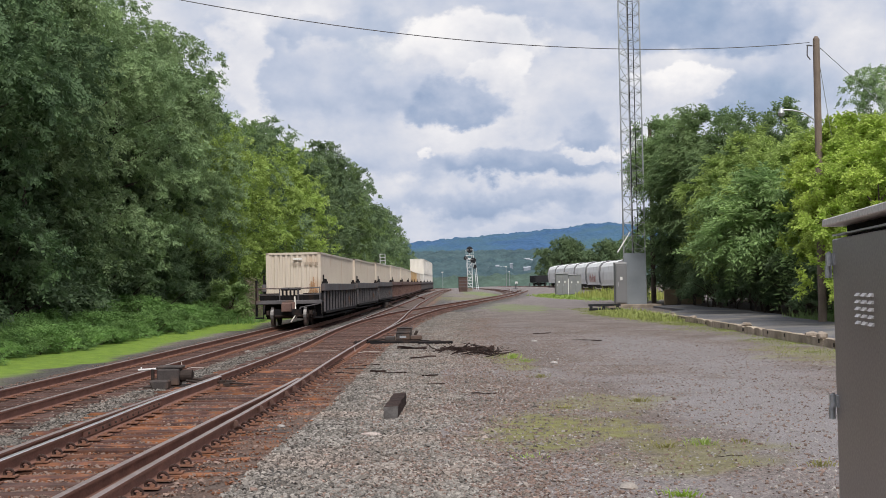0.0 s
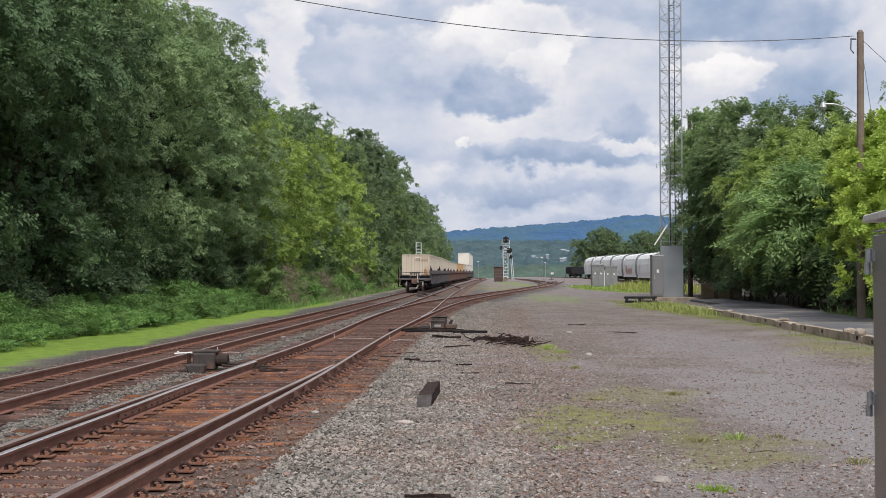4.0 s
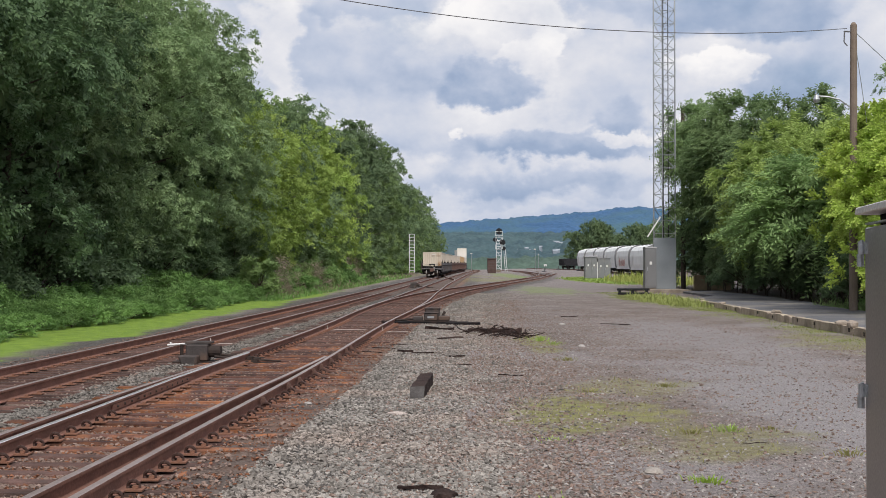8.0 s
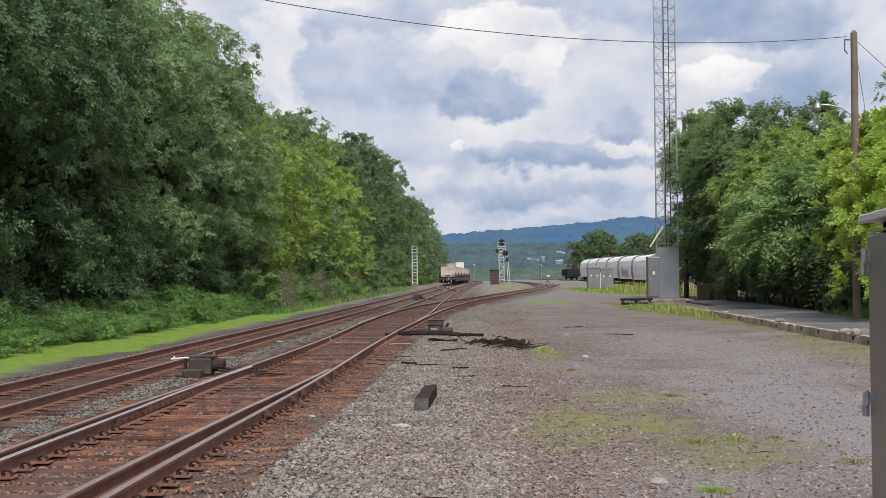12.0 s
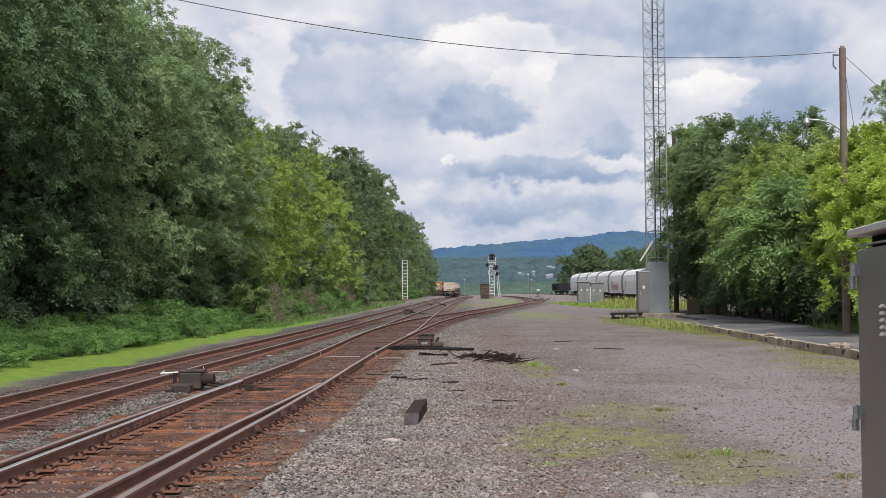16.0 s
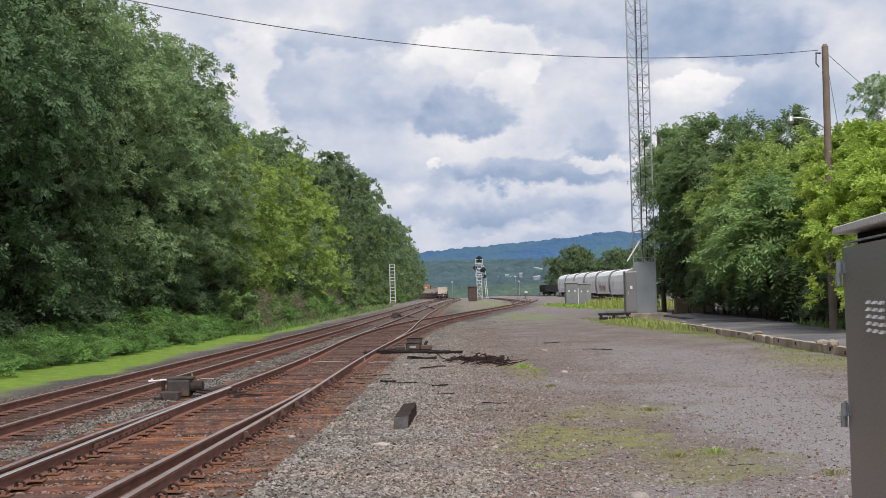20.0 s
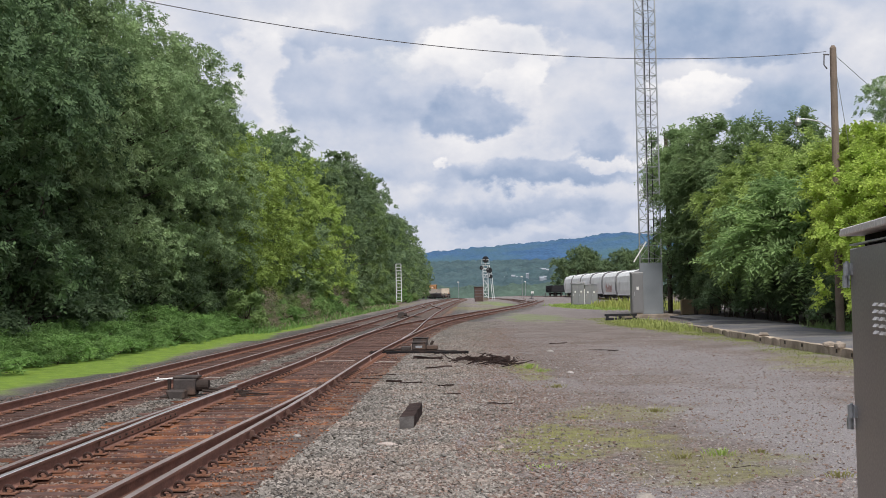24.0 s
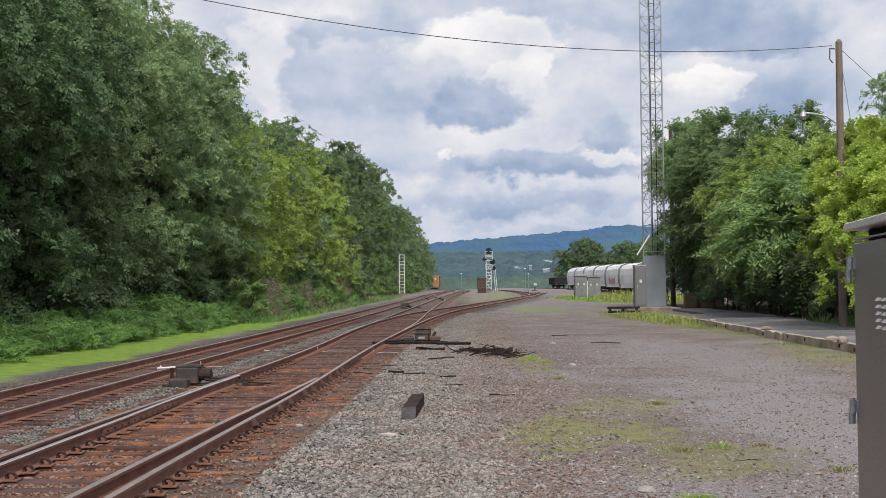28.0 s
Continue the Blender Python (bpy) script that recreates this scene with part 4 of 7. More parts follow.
def container(name, label, mat, length=16.15, height=2.9):
    """A corrugated steel container; its floor is at z = 0 and its middle at y = 0."""
    ob = empty(name, Matrix.Identity(4), label, "container")
    w, l = 1.29, length / 2
    bm = box(-w, w, -l, l, 0.0, 0.16)
    box(-w, w, -l, l, height - 0.1, height, bm)
    for sx in (-1, 1):
        for sy in (-1, 1):
            box(min(sx * w, sx * (w - 0.15)), max(sx * w, sx * (w - 0.15)), min(sy * l, sy * (l - 0.15)), max(sy * l, sy * (l - 0.15)), 0, height, bm)
    part("frame", bm, mat, ob)
    # corrugated walls
    vs, fs = [], []

    def wall(a, b, inward, n):
        a, b, inward = Vector(a), Vector(b), Vector(inward)
        k0 = len(vs)
        cols = []
        for i in range(n):
            for u, d in ((0.0, 0.0), (0.42, 0.0), (0.55, 0.05), (0.88, 0.05)):
                cols.append((a.lerp(b, (i + u) / n) + inward * d))
        cols.append(b)
        for c in cols:
            vs.append((c.x, c.y, 0.16))
            vs.append((c.x, c.y, height - 0.1))
        for i in range(len(cols) - 1):
            fs.append((k0 + 2 * i, k0 + 2 * i + 2, k0 + 2 * i + 3, k0 + 2 * i + 1))

    e = 0.02
    wall((w - e, -l + 0.15, 0), (w - e, l - 0.15, 0), (-1, 0, 0), 46)
    wall((-w + e, l - 0.15, 0), (-w + e, -l + 0.15, 0), (1, 0, 0), 46)
    wall((-w + 0.15, -l + e, 0), (w - 0.15, -l + e, 0), (0, 1, 0), 9)
    wall((w - 0.15, l - e, 0), (-w + 0.15, l - e, 0), (0, -1, 0), 9)
    link("corrugated_wall", vs, fs, mat, ob)
    part("roof", box(-w + 0.1, w - 0.1, -l + 0.1, l - 0.1, height - 0.05, height - 0.02), mat, ob)
    return ob


def bogie(parent, y):
    t = part("truck", box(-0.35, 0.35, -0.3, 0.3, 0.42, 0.7) , IRON, parent)
    t.location = (0, y, 0)
    for dy in (-0.9, 0.9):
        bm = rod((-1.0, 0, 0.46), (1.0, 0, 0.46), 0.08)
        a = part("axle", bm, IRON, t)
        a.location = (0, dy, 0)
        part("brake_beam", box(-0.62, 0.62, dy - 0.56 if dy < 0 else dy + 0.46, dy - 0.46 if dy < 0 else dy + 0.56, 0.5, 0.78), CAR_BLACK, t)
        for sx in (-1, 1):
            bm = rod((sx * 0.68, 0, 0.46), (sx * 0.82, 0, 0.46), 0.46, sides=22)
            rod((sx * 0.80, 0, 0.46), (sx * 0.86, 0, 0.46), 0.2, bm, 14)
            wl = part("wheel", bm, [IRON, STEEL], t, "rail wheel with a bright worn tread")
            for p in wl.data.polygons:
                if abs(p.normal.x) < 0.3 and (p.center - Vector((p.center.x, 0, 0.46))).length > 0.4:
                    p.material_index = 1
            wl.location = (0, dy, 0)
    for sx in (-1, 1):
        bm = box(min(sx * 0.9, sx * 1.05), max(sx * 0.9, sx * 1.05), -1.15, 1.15, 0.5, 0.72)
        box(min(sx * 0.9, sx * 1.08), max(sx * 0.9, sx * 1.08), -0.35, 0.35, 0.3, 0.62, bm)
        part("side_frame", bm, IRON, t, bevel=0.03)
    return t


def well_unit(label, side, chord, tail=False):
    """One well of an articulated stack car: deep sides with ribs, a floor and the end decks. z = 0 is the rail's top."""
    ob = empty("well_car", Matrix.Identity(4), label, "railway car")
    l = CAR_LEN / 2
    for sx in (-1, 1):
        a, b = sx * 1.32, sx * 1.40
        part("side_sheet", box(min(a, b), max(a, b), -l + 0.25, l - 0.25, 0.6, 1.62), side, ob)
        a, b = sx * 1.28, sx * 1.5
        part("top_chord", box(min(a, b), max(a, b), -l + 0.15, l - 0.15, 1.58, 1.92), chord, ob, bevel=0.015)
        part("bottom_chord", box(min(a, b), max(a, b), -l + 0.4, l - 0.4, 0.50, 0.64), side, ob, bevel=0.015)
        for i in range(13):
            y = -l + 0.3 + i * (CAR_LEN - 0.6) / 12
            a, b = sx * 1.40, sx * 1.48
            part("rib", box(min(a, b), max(a, b), y - 0.03, y + 0.03, 0.6, 1.6), chord, ob)
        part("stake", box(sx * 1.40 - 0.035, sx * 1.40 + 0.035, -l + 0.2, -l + 0.28, 1.92, 2.34), CAR_BLACK, ob)
        for y, d in ((-l + 0.5, 1), (l - 0.5, -1)):
            bm = box(sx * 1.38 - 0.09, sx * 1.38 + 0.09, min(y, y + d * 1.0), max(y, y + d * 1.0), 1.92, 2.02)
            box(sx * 1.38 - 0.06, sx * 1.38 + 0.06, min(y + d * 0.45, y + d * 0.8), max(y + d * 0.45, y + d * 0.8), 2.02, 2.14, bm)
            part("lock_bracket", bm, CAR_BLACK, ob)
    part("floor", box(-1.3, 1.3, -l + 0.3, l - 0.3, 0.30, 0.4), side, ob)
    for sy in (-1, 1):
        a, b = sy * (l - 0.12), sy * (l - 0.04)
        part("bulkhead", box(-1.3, 1.3, min(a, b), max(a, b), 0.4, 1.4), CAR_BLACK, ob)
        a, b = sy * (l - 0.04), sy * (l + (1.4 if tail and sy < 0 else 0.45))
        bm = box(-1.42, 1.42, min(a, b), max(a, b), 1.02, 1.14)
        box(-0.35, 0.35, min(a, b), max(a, b), 0.72, 1.02, bm)
        part("end_deck", bm, CAR_BLACK, ob, bevel=0.02)
    bogie(ob, -l - (0.3 if tail else 0.5))
    if tail:
        y = -l - 1.4
        part("end_sill", box(-1.5, 1.5, y - 0.1, y, 1.0, 1.18), CAR_SILL, ob, bevel=0.02)
        bm = box(-0.15, 0.15, y - 0.6, y, 0.74, 1.0)
        box(-0.3, 0.3, y - 0.2, y + 0.1, 0.66, 1.1, bm)
        box(-0.22, 0.22, y - 0.95, y - 0.55, 0.66, 1.06, bm)
        part("coupler", bm, CAR_RED, ob, "brown rusty coupler", bevel=0.03)
        lever = rod((1.4, y - 0.15, 1.0), (0.55, y - 0.2, 0.85), 0.025)
        rod((0.55, y - 0.2, 0.85), (0.3, y - 0.3, 0.25), 0.03, lever)
        part("uncoupling_lever", lever, CAR_SILL, ob)
        hose = rod((0.28, y - 0.12, 1.35), (0.31, y - 0.15, 0.9), 0.035)
        rod((0.31, y - 0.15, 0.9), (0.36, y - 0.3, 0.55), 0.03, hose)
        rod((0.36, y - 0.3, 0.55), (0.12, y - 0.4, 0.18), 0.03, hose)
        part("brake_hose", hose, BOX_WHITE, ob, "hanging pale brake hose and end-of-train cable")
        for sx in (-1, 1):
            bm = rod((sx * 1.42, y, 1.1), (sx * 1.42, y, 1.78), 0.028)
            rod((sx * 1.42, y, 1.74), (sx * 0.02, y, 1.7), 0.028, bm)
            rod((sx * 1.42, y, 1.44), (sx * 0.4, y, 1.42), 0.024, bm)
            rod((sx * 0.42, y, 1.1), (sx * 0.42, y, 1.72), 0.026, bm)
            part("hand_rail", bm, CAR_SILL, ob)
            part("step_box", box(sx * 1.0 - 0.4, sx * 1.0 + 0.4, y + 0.35, y + 1.1, 1.14, 1.5), CAR_BLACK, ob, bevel=0.02)
            bm = box(sx * 1.35 - 0.2, sx * 1.35 + 0.2, y - 0.05, y + 0.1, 0.35, 0.42)
            rod((sx * 1.18, y, 0.4), (sx * 1.18, y, 1.0), 0.02, bm)
            rod((sx * 1.52, y, 0.4), (sx * 1.52, y, 1.0), 0.02, bm)
            part("sill_step", bm, CAR_BLACK, ob)
        part("corner_ladder", box(-1.56, -1.46, y + 0.1, y + 0.2, 0.45, 2.1), CAR_BLACK, ob, bevel=0.02)
        bm = box(-0.45, 0.45, y + 0.6, y + 0.72, 1.62, 1.76)
        for i in range(5):
            box(-0.42 + i * 0.18, -0.34 + i * 0.18, y + 0.6, y + 0.7, 1.14, 1.62, bm)
        part("brake_rack", bm, CAR_BLACK, ob)
    return ob


TRAIN = []          # (thing, length behind which its middle follows the tail, height above the rail)
BAR = material("dark_lettering", (0.40, 0.33, 0.26), (0.33, 0.27, 0.21), 0.7)
PLATE = material("white_sign_paint", (0.8, 0.78, 0.74), (0.7, 0.68, 0.64), 0.6, grain=0.1)
RUST_RUN = material("orange_rust_run", (0.42, 0.22, 0.09), (0.30, 0.15, 0.07), 0.85)


def build_train():
    tail = well_unit("black articulated well car at the end of the train", CAR_BLACK, CAR_SILL, True)
    black = well_unit("black articulated well car of the moving train", CAR_BLACK, CAR_SILL)
    red = well_unit("weathered oxide-red articulated well car of the moving train", CAR_RED, CAR_RED)
    boxes = [container("container", "cream steel container with rust streaks, loaded in a well car", BOX_CREAM),
             container("container", "white steel container loaded on the moving train", BOX_WHITE),
             container("container", "orange steel container loaded in a well car", BOX_ORANGE)]
    # lettering on the rear wall of the last container: plain bars
    last = container("container", "cream steel container with dark lettering on the last car", BOX_CREAM)
    bm = bmesh.new()
    for i, w in enumerate((0.09, 0.09, 0.09, 0.09, 0.0, 0.1, 0.09, 0.1, 0.09, 0.1, 0.09)):
        if w:
            box(-0.08 + i * 0.115, -0.08 + i * 0.115 + w * 0.35, -8.083, -8.073, 2.28, 2.43, bm)
            box(-0.08 + i * 0.115 + w * 0.6, -0.08 + i * 0.115 + w, -8.083, -8.073, 2.28, 2.43, bm)
    box(0.0, 0.4, -8.083, -8.073, 2.49, 2.52, bm)
    part("lettering", bm, BAR, last, "dark lettering, too small to read")
    part("sign_plate", box(0.0, 0.4, -8.10, -8.08, 2.56, 2.64), PLATE, last, "small white sign plate")
    rr = random.Random(8)
    for i in range(16):
        u = 0.66 + i * 0.03
        top = 0.95 + 1.1 * math.exp(-((i - 8) / 5) ** 2) * rr.uniform(0.5, 1.1)
        part("rust_streak", box(u, u + rr.uniform(0.008, 0.02), -8.09, -8.074, 0.2, top), RUST_RUN, last, "thin run of rust")
    first = {}

    def use(ob):
        if ob in first:
            return copy_thing(ob, Matrix.Identity(4))
        first[ob] = 1
        return ob

    cars = "tbbrrrrrrbbbb"
    loads = [0, 0, 0, 0, 0, 0, 2, 2, 0, 1, 1, 1, 1]
    stack = {10, 11, 12}
    for i, c in enumerate(cars):
        s = 9.5 + i * PITCH
        TRAIN.append((use({"t": tail, "b": black, "r": red}[c]), s, 0.0))
        TRAIN.append((last if i == 0 else use(boxes[loads[i]]), s, 0.5))
        if i in stack:
            TRAIN.append((use(boxes[1]), s, 3.43))
    for ob, s, z in TRAIN:
        tagged(ob, group="wells of the train" if ob["category"] == "railway car" else "containers on the train")


build_train()


def motions():
    """The train runs away from the camera along the main line and round the bend."""
    for ob, s, z in TRAIN:
        rows = []
        for i in range(29):
            t = float(i)
            d = 56.0 + 14.2 * t + s
            x0, y0 = MAIN.at(min(d - 5, 511))
            x1, y1 = MAIN.at(min(d + 5, 521))
            over = max(0.0, d + 5 - 521)
            u = Vector((x1 - x0, y1 - y0)).normalized() * over
            turn = -math.degrees(math.atan2(x1 - x0, y1 - y0))
            rows.append((t, pose((x0 + x1) / 2 + u.x, (y0 + y1) / 2 + u.y, float(rise(min((y0 + y1) / 2, 500))) + RAIL_TOP + z, 0, 0, turn)))
        walk(ob, rows)


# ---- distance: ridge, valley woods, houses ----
# the ridge's blue is distance haze, put into the base colour
RIDGE = material("haze_blue_ridge", (0.062, 0.135, 0.255), (0.045, 0.102, 0.20), 1.0, 0, 0.012, 0.09, 0.9, 6.0, stain=(0.068, 0.132, 0.155), stain_scale=0.004, stain_amount=0.45)
# both woods' leaves are tinted pale and bluish, as haze would do
FAR_LEAF = material("haze_tinted_far_leaves", (0.13, 0.195, 0.15), (0.07, 0.115, 0.10), 0.9, 0, 0.05, 0.3, 0.6, 1.0, spread=0.4, translucent=0.3)
SLOPE_LEAF = material("haze_tinted_slope_leaves", (0.105, 0.17, 0.18), (0.06, 0.108, 0.13), 0.9, 0, 0.03, 0.2, 0.6, 2.0, spread=0.4, translucent=0.3)
# house colours dulled to blue-grey, with the distance haze painted in
PLASTER = material("haze_blue_house_wall", (0.30, 0.33, 0.37), (0.24, 0.27, 0.31), 0.8)
ROOF = material("haze_blue_roof", (0.34, 0.37, 0.41), (0.27, 0.30, 0.34), 0.8)


def ridge_height(x, y):
    crest = np.interp(x, [-2500, -800, 0, 110, 240, 350, 430, 500, 560, 640, 900, 2500], [60, 95, 122, 131, 142, 150, 158, 170, 172, 160, 150, 90])
    crest = crest + 9 * (hash_noise(x, y * 0 + 1, 160, 3) - 0.5)
    u = smooth(2450, 3500, y)
    fuzz = 9 * (hash_noise(x, y, 14, 6) - 0.5) + 5 * (hash_noise(x, y, 7, 8) - 0.5)
    return -34 + (crest + 34) * u ** 0.8 * (1 - 0.5 * smooth(3500, 4200, y)) + 22 * (hash_noise(x, y, 260, 4) - 0.5) * u * (1 - u) * 3 + fuzz * u


ridge, rx_, ry_ = sheet("backdrop_ridge", np.arange(-1500, 2300, 7.0), np.concatenate([np.arange(2400, 3420, 34), np.arange(3420, 3600, 12), np.arange(3600, 4300, 120)]), ridge_height, RIDGE, label="long wooded ridge under the clouds, blue haze in its colour", category="hill")


def canopy_height(x, y, cell, tall):
    """Tree crowns side by side: domes round scattered centres."""
    best = np.full(x.shape, 9.0)
    size = np.zeros(x.shape)
    i, j = np.floor(x / cell), np.floor(y / cell)
    for di in (-1, 0, 1):
        for dj in (-1, 0, 1):
            h = np.sin((i + di) * 127.1 + (j + dj) * 311.7) * 43758.5453
            h2 = np.sin((i + di) * 269.5 + (j + dj) * 183.3) * 43758.5453
            h, h2 = h - np.floor(h), h2 - np.floor(h2)
            d = np.hypot(x / cell - (i + di + h), y / cell - (j + dj + h2))
            size = np.where(d < best, h2 * 7.3 % 1, size)
            best = np.minimum(best, d)
    return tall * (0.62 + 0.5 * size) * (0.42 + 0.58 * np.sqrt(np.clip(1 - best * best * 1.1, 0, 1)))


def far_woods(name, seed, y0, y1, rows, cell, tall, quads, size, label, mat):
    """Woods too far off to count: crowns side by side, rough with coarse leaf clumps."""
    rng = np.random.default_rng(seed)

    def top(x, y):
        gap = smooth(0.30, 0.5, hash_noise(x, y, 60, seed))
        return ground_z(x, y) - 1 + canopy_height(x, y, cell, tall) * (0.25 + 0.75 * gap) * smooth(y0 - 30, y0 + 110, y)

    Y, U = np.meshgrid(np.linspace(y0, y1, rows), np.arange(-0.14, 0.42, 0.0026), indexing="ij")
    X = U * Y
    Z = top(X, Y) + rng.normal(size=X.shape) * 0.05 * tall
    n, m = X.shape
    idx = np.arange(n * m).reshape(n, m)
    f = np.stack([idx[:-1, :-1], idx[:-1, 1:], idx[1:, 1:], idx[1:, :-1]], -1).reshape(-1, 4)
    y = rng.uniform(y0, y1, quads)
    x = rng.uniform(-0.13, 0.41, quads) * y
    p = np.stack([x, y, top(x, y) + rng.uniform(-0.2, 0.3, quads)], -1)
    d = rng.normal(size=(quads, 3)) * 0.28 + np.array([0, -0.5, 0.8])
    d /= np.linalg.norm(d, axis=1)[:, None]
    a, b = frame_of(d, rng)
    q = size * rng.uniform(0.5, 1.3, (quads, 1))
    v = np.stack([p - a * q, p + b * q * 0.7, p + a * q, p - b * q * 0.7], 1).reshape(-1, 3)
    ob = link(name, np.concatenate([np.stack([X, Y, Z], -1).reshape(-1, 3), v]), np.concatenate([f, np.arange(len(v)).reshape(-1, 4) + n * m]), mat, smooth_faces=True)
    return tagged(ob, label, "woods", kind="stuff")


far_woods("valley_woods", 61, 640, 1500, 240, 11, 13, 300, 0.9, "green valley woods past the yard, haze put into their colour", FAR_LEAF)
far_woods("slope_woods", 62, 1500, 2500, 190, 21, 19, 300, 1.5, "woods on the slope across the valley, blue haze in their colour", SLOPE_LEAF)


def house(x, y, z, w, d, h, turn, label):
    ob = empty("house", pose(x, y, z, 0, 0, turn), label, "house", "far houses")
    part("wall", box(-w / 2, w / 2, -d / 2, d / 2, -14, h), PLASTER, ob)
    bm = bmesh.new()
    v = [bm.verts.new(c) for c in ((-w / 2 - 0.4, -d / 2 - 0.4, h), (w / 2 + 0.4, -d / 2 - 0.4, h), (w / 2 + 0.4, d / 2 + 0.4, h), (-w / 2 - 0.4, d / 2 + 0.4, h), (-w / 2 - 0.4, 0, h + d * 0.35), (w / 2 + 0.4, 0, h + d * 0.35))]
    for f in ((0, 1, 5, 4), (2, 3, 4, 5), (0, 4, 3), (1, 2, 5), (0, 3, 2, 1)):
        bm.faces.new([v[i] for i in f])
    part("roof", bm, ROOF, ob)
    for i in range(3):
        part("window", box(-w / 3 + i * w / 3 - 0.7, -w / 3 + i * w / 3 + 0.7, -d / 2 - 0.05, -d / 2 + 0.05, h * 0.35, h * 0.65), ROOF, ob)
    return ob


for hu, hz, hy, ht in ((0.063, 0.0135, 1690, 6), (0.0687, 0.0150, 1750, 5), (0.0724, 0.0135, 1690, 5), (0.0752, 0.0121, 1620, 7), (0.0882, 0.0200, 2050, 9), (0.0929, 0.0203, 2060, 10), (0.0966, 0.0195, 2030, 5), (0.0919, 0.013, 1660, 6), (0.0947, 0.0135, 1690, 4), (0.0803, 0.0162, 1810, 4), (0.118, 0.0225, 2150, 6)):
    house(hu * hy, hy, -0.5 + hz * hy, ht, 5, 2.4, (hu * 9000) % 40 - 20, "small pale house among the valley woods")

# ---- the yard past the gravel ----
HOPPER = material("white_hopper_paint", (0.86, 0.86, 0.85), (0.76, 0.76, 0.75), 0.55, 0, 0.5, 20, 0.1, stain=(0.5, 0.48, 0.46), stain_scale=0.4, stain_amount=0.3, grain=0.15)
GRAFFITI = material("faded_red_paint", (0.5, 0.22, 0.18), (0.6, 0.5, 0.48), 0.7, 0, 3, 8, 0.0)
BLACK = material("black_paint", (0.03, 0.03, 0.033), (0.02, 0.02, 0.022), 0.6, 0, 2, 30, 0.2)
GALV = material("galvanised_steel", (0.48, 0.49, 0.50), (0.38, 0.39, 0.40), 0.45, 0.75, 3, 50, 0.1)
ALU = material("silver_paint", (0.78, 0.79, 0.80), (0.66, 0.67, 0.68), 0.5, 0.2, 3, 40, 0.1)
CAB_GREY = material("grey_cabinet_paint", (0.22, 0.222, 0.23), (0.16, 0.162, 0.17), 0.5, 0.0, 0.8, 30, 0.1, stain=(0.25, 0.22, 0.2), stain_amount=0.25, grain=0.2)
CAB_DARK = material("dark_cabinet_paint", (0.14, 0.135, 0.14), (0.10, 0.095, 0.1), 0.5, 0.2, 0.8, 30, 0.1)
CONCRETE = material("weathered_concrete", (0.42, 0.36, 0.30), (0.27, 0.22, 0.18), 0.95, 0, 1.6, 40, 0.5, stain=(0.20, 0.165, 0.13), stain_scale=1.1, stain_amount=0.5, per_piece=0.12)
BROWN = material("rusty_brown_steel", (0.13, 0.085, 0.075), (0.08, 0.055, 0.05), 0.8, 0.1, 2, 40, 0.3)
WHITE = material("white_paint", (0.75, 0.74, 0.72), (0.62, 0.6, 0.58), 0.6, 0, 4, 40, 0.1)


def hopper_car(label):
    """A covered hopper with bulging sides, side posts, a roof walk and hatches."""
    ob = empty("hopper_car", Matrix.Identity(4), label, "railway car")
    l = 7.2
    prof = [(-1.45, 1.0), (-1.6, 1.7), (-1.62, 2.9), (-1.5, 3.8), (-1.15, 4.35), (-0.5, 4.6), (0.5, 4.6), (1.15, 4.35), (1.5, 3.8), (1.62, 2.9), (1.6, 1.7), (1.45, 1.0)]
    k = len(prof)
    v = [(x, sy * l, z) for sy in (-1, 1) for x, z in prof]
    f = [(i, i + 1, k + i + 1, k + i) for i in range(k - 1)] + [tuple(range(k - 1, -1, -1)), tuple(range(k, 2 * k)), (k - 1, 0, k, 2 * k - 1)]
    link("body", v, f, HOPPER, ob, smooth_faces=False)
    for y in (-l - 0.05, l + 0.05):
        v = [(x * 1.05, y + s * 0.12, z if z > 1.2 else 0.9) for s in (-1, 1) for x, z in prof]
        link("end_hoop", v, f, CAB_GREY, ob)
    part("sill", box(-1.5, 1.5, -l - 0.6, l + 0.6, 0.85, 1.05), HOPPER, ob)
    for y in (-4.4, 0, 4.4):
        bm = bmesh.new()
        bmesh.ops.create_cone(bm, cap_ends=True, segments=4, radius1=0.5, radius2=2.0, depth=0.8, matrix=Matrix.Translation((0, y, 0.65)) @ Matrix.Rotation(math.pi / 4, 4, "Z"))
        part("discharge_chute", bm, CAB_DARK, ob)
    part("roof_walk", box(-0.3, 0.3, -l, l, 4.66, 4.72), GALV, ob)
    for y in (-5, -1.7, 1.7, 5):
        part("hatch", box(-0.4, 0.4, y - 0.4, y + 0.4, 4.6, 4.7), HOPPER, ob)
    bogie(ob, -5.4)
    bogie(ob, 5.4)
    return ob


def yard_lift(y):
    return 0.45 * smooth(140, 240, y)


storage = track("storage_track", "storage track under the standing hopper cars")
for sgn in (-1, 1):
    rail_mesh("rail", lambda y, s=sgn: 29.2 + 0.0106 * np.clip(y - 170, 0, None) + s * HALF, 150, 460, storage, lift=yard_lift)
hop = hopper_car("white covered hopper car standing in the yard")
for i in range(6):
    m = pose(29.23 + 0.165 * i, 166 + i * 15.6 + 7.2, float(rise(173 + i * 15.6) + yard_lift(173 + i * 15.6)) + RAIL_TOP, 0, 0, -0.61) @ Matrix.Diagonal((1, 1, 0.93, 1))
    o = hop if i == 0 else copy_thing(hop, m)
    o.matrix_basis = m
    tagged(o, group="hopper cars in the yard")
tag = bmesh.new()
rt = random.Random(3)
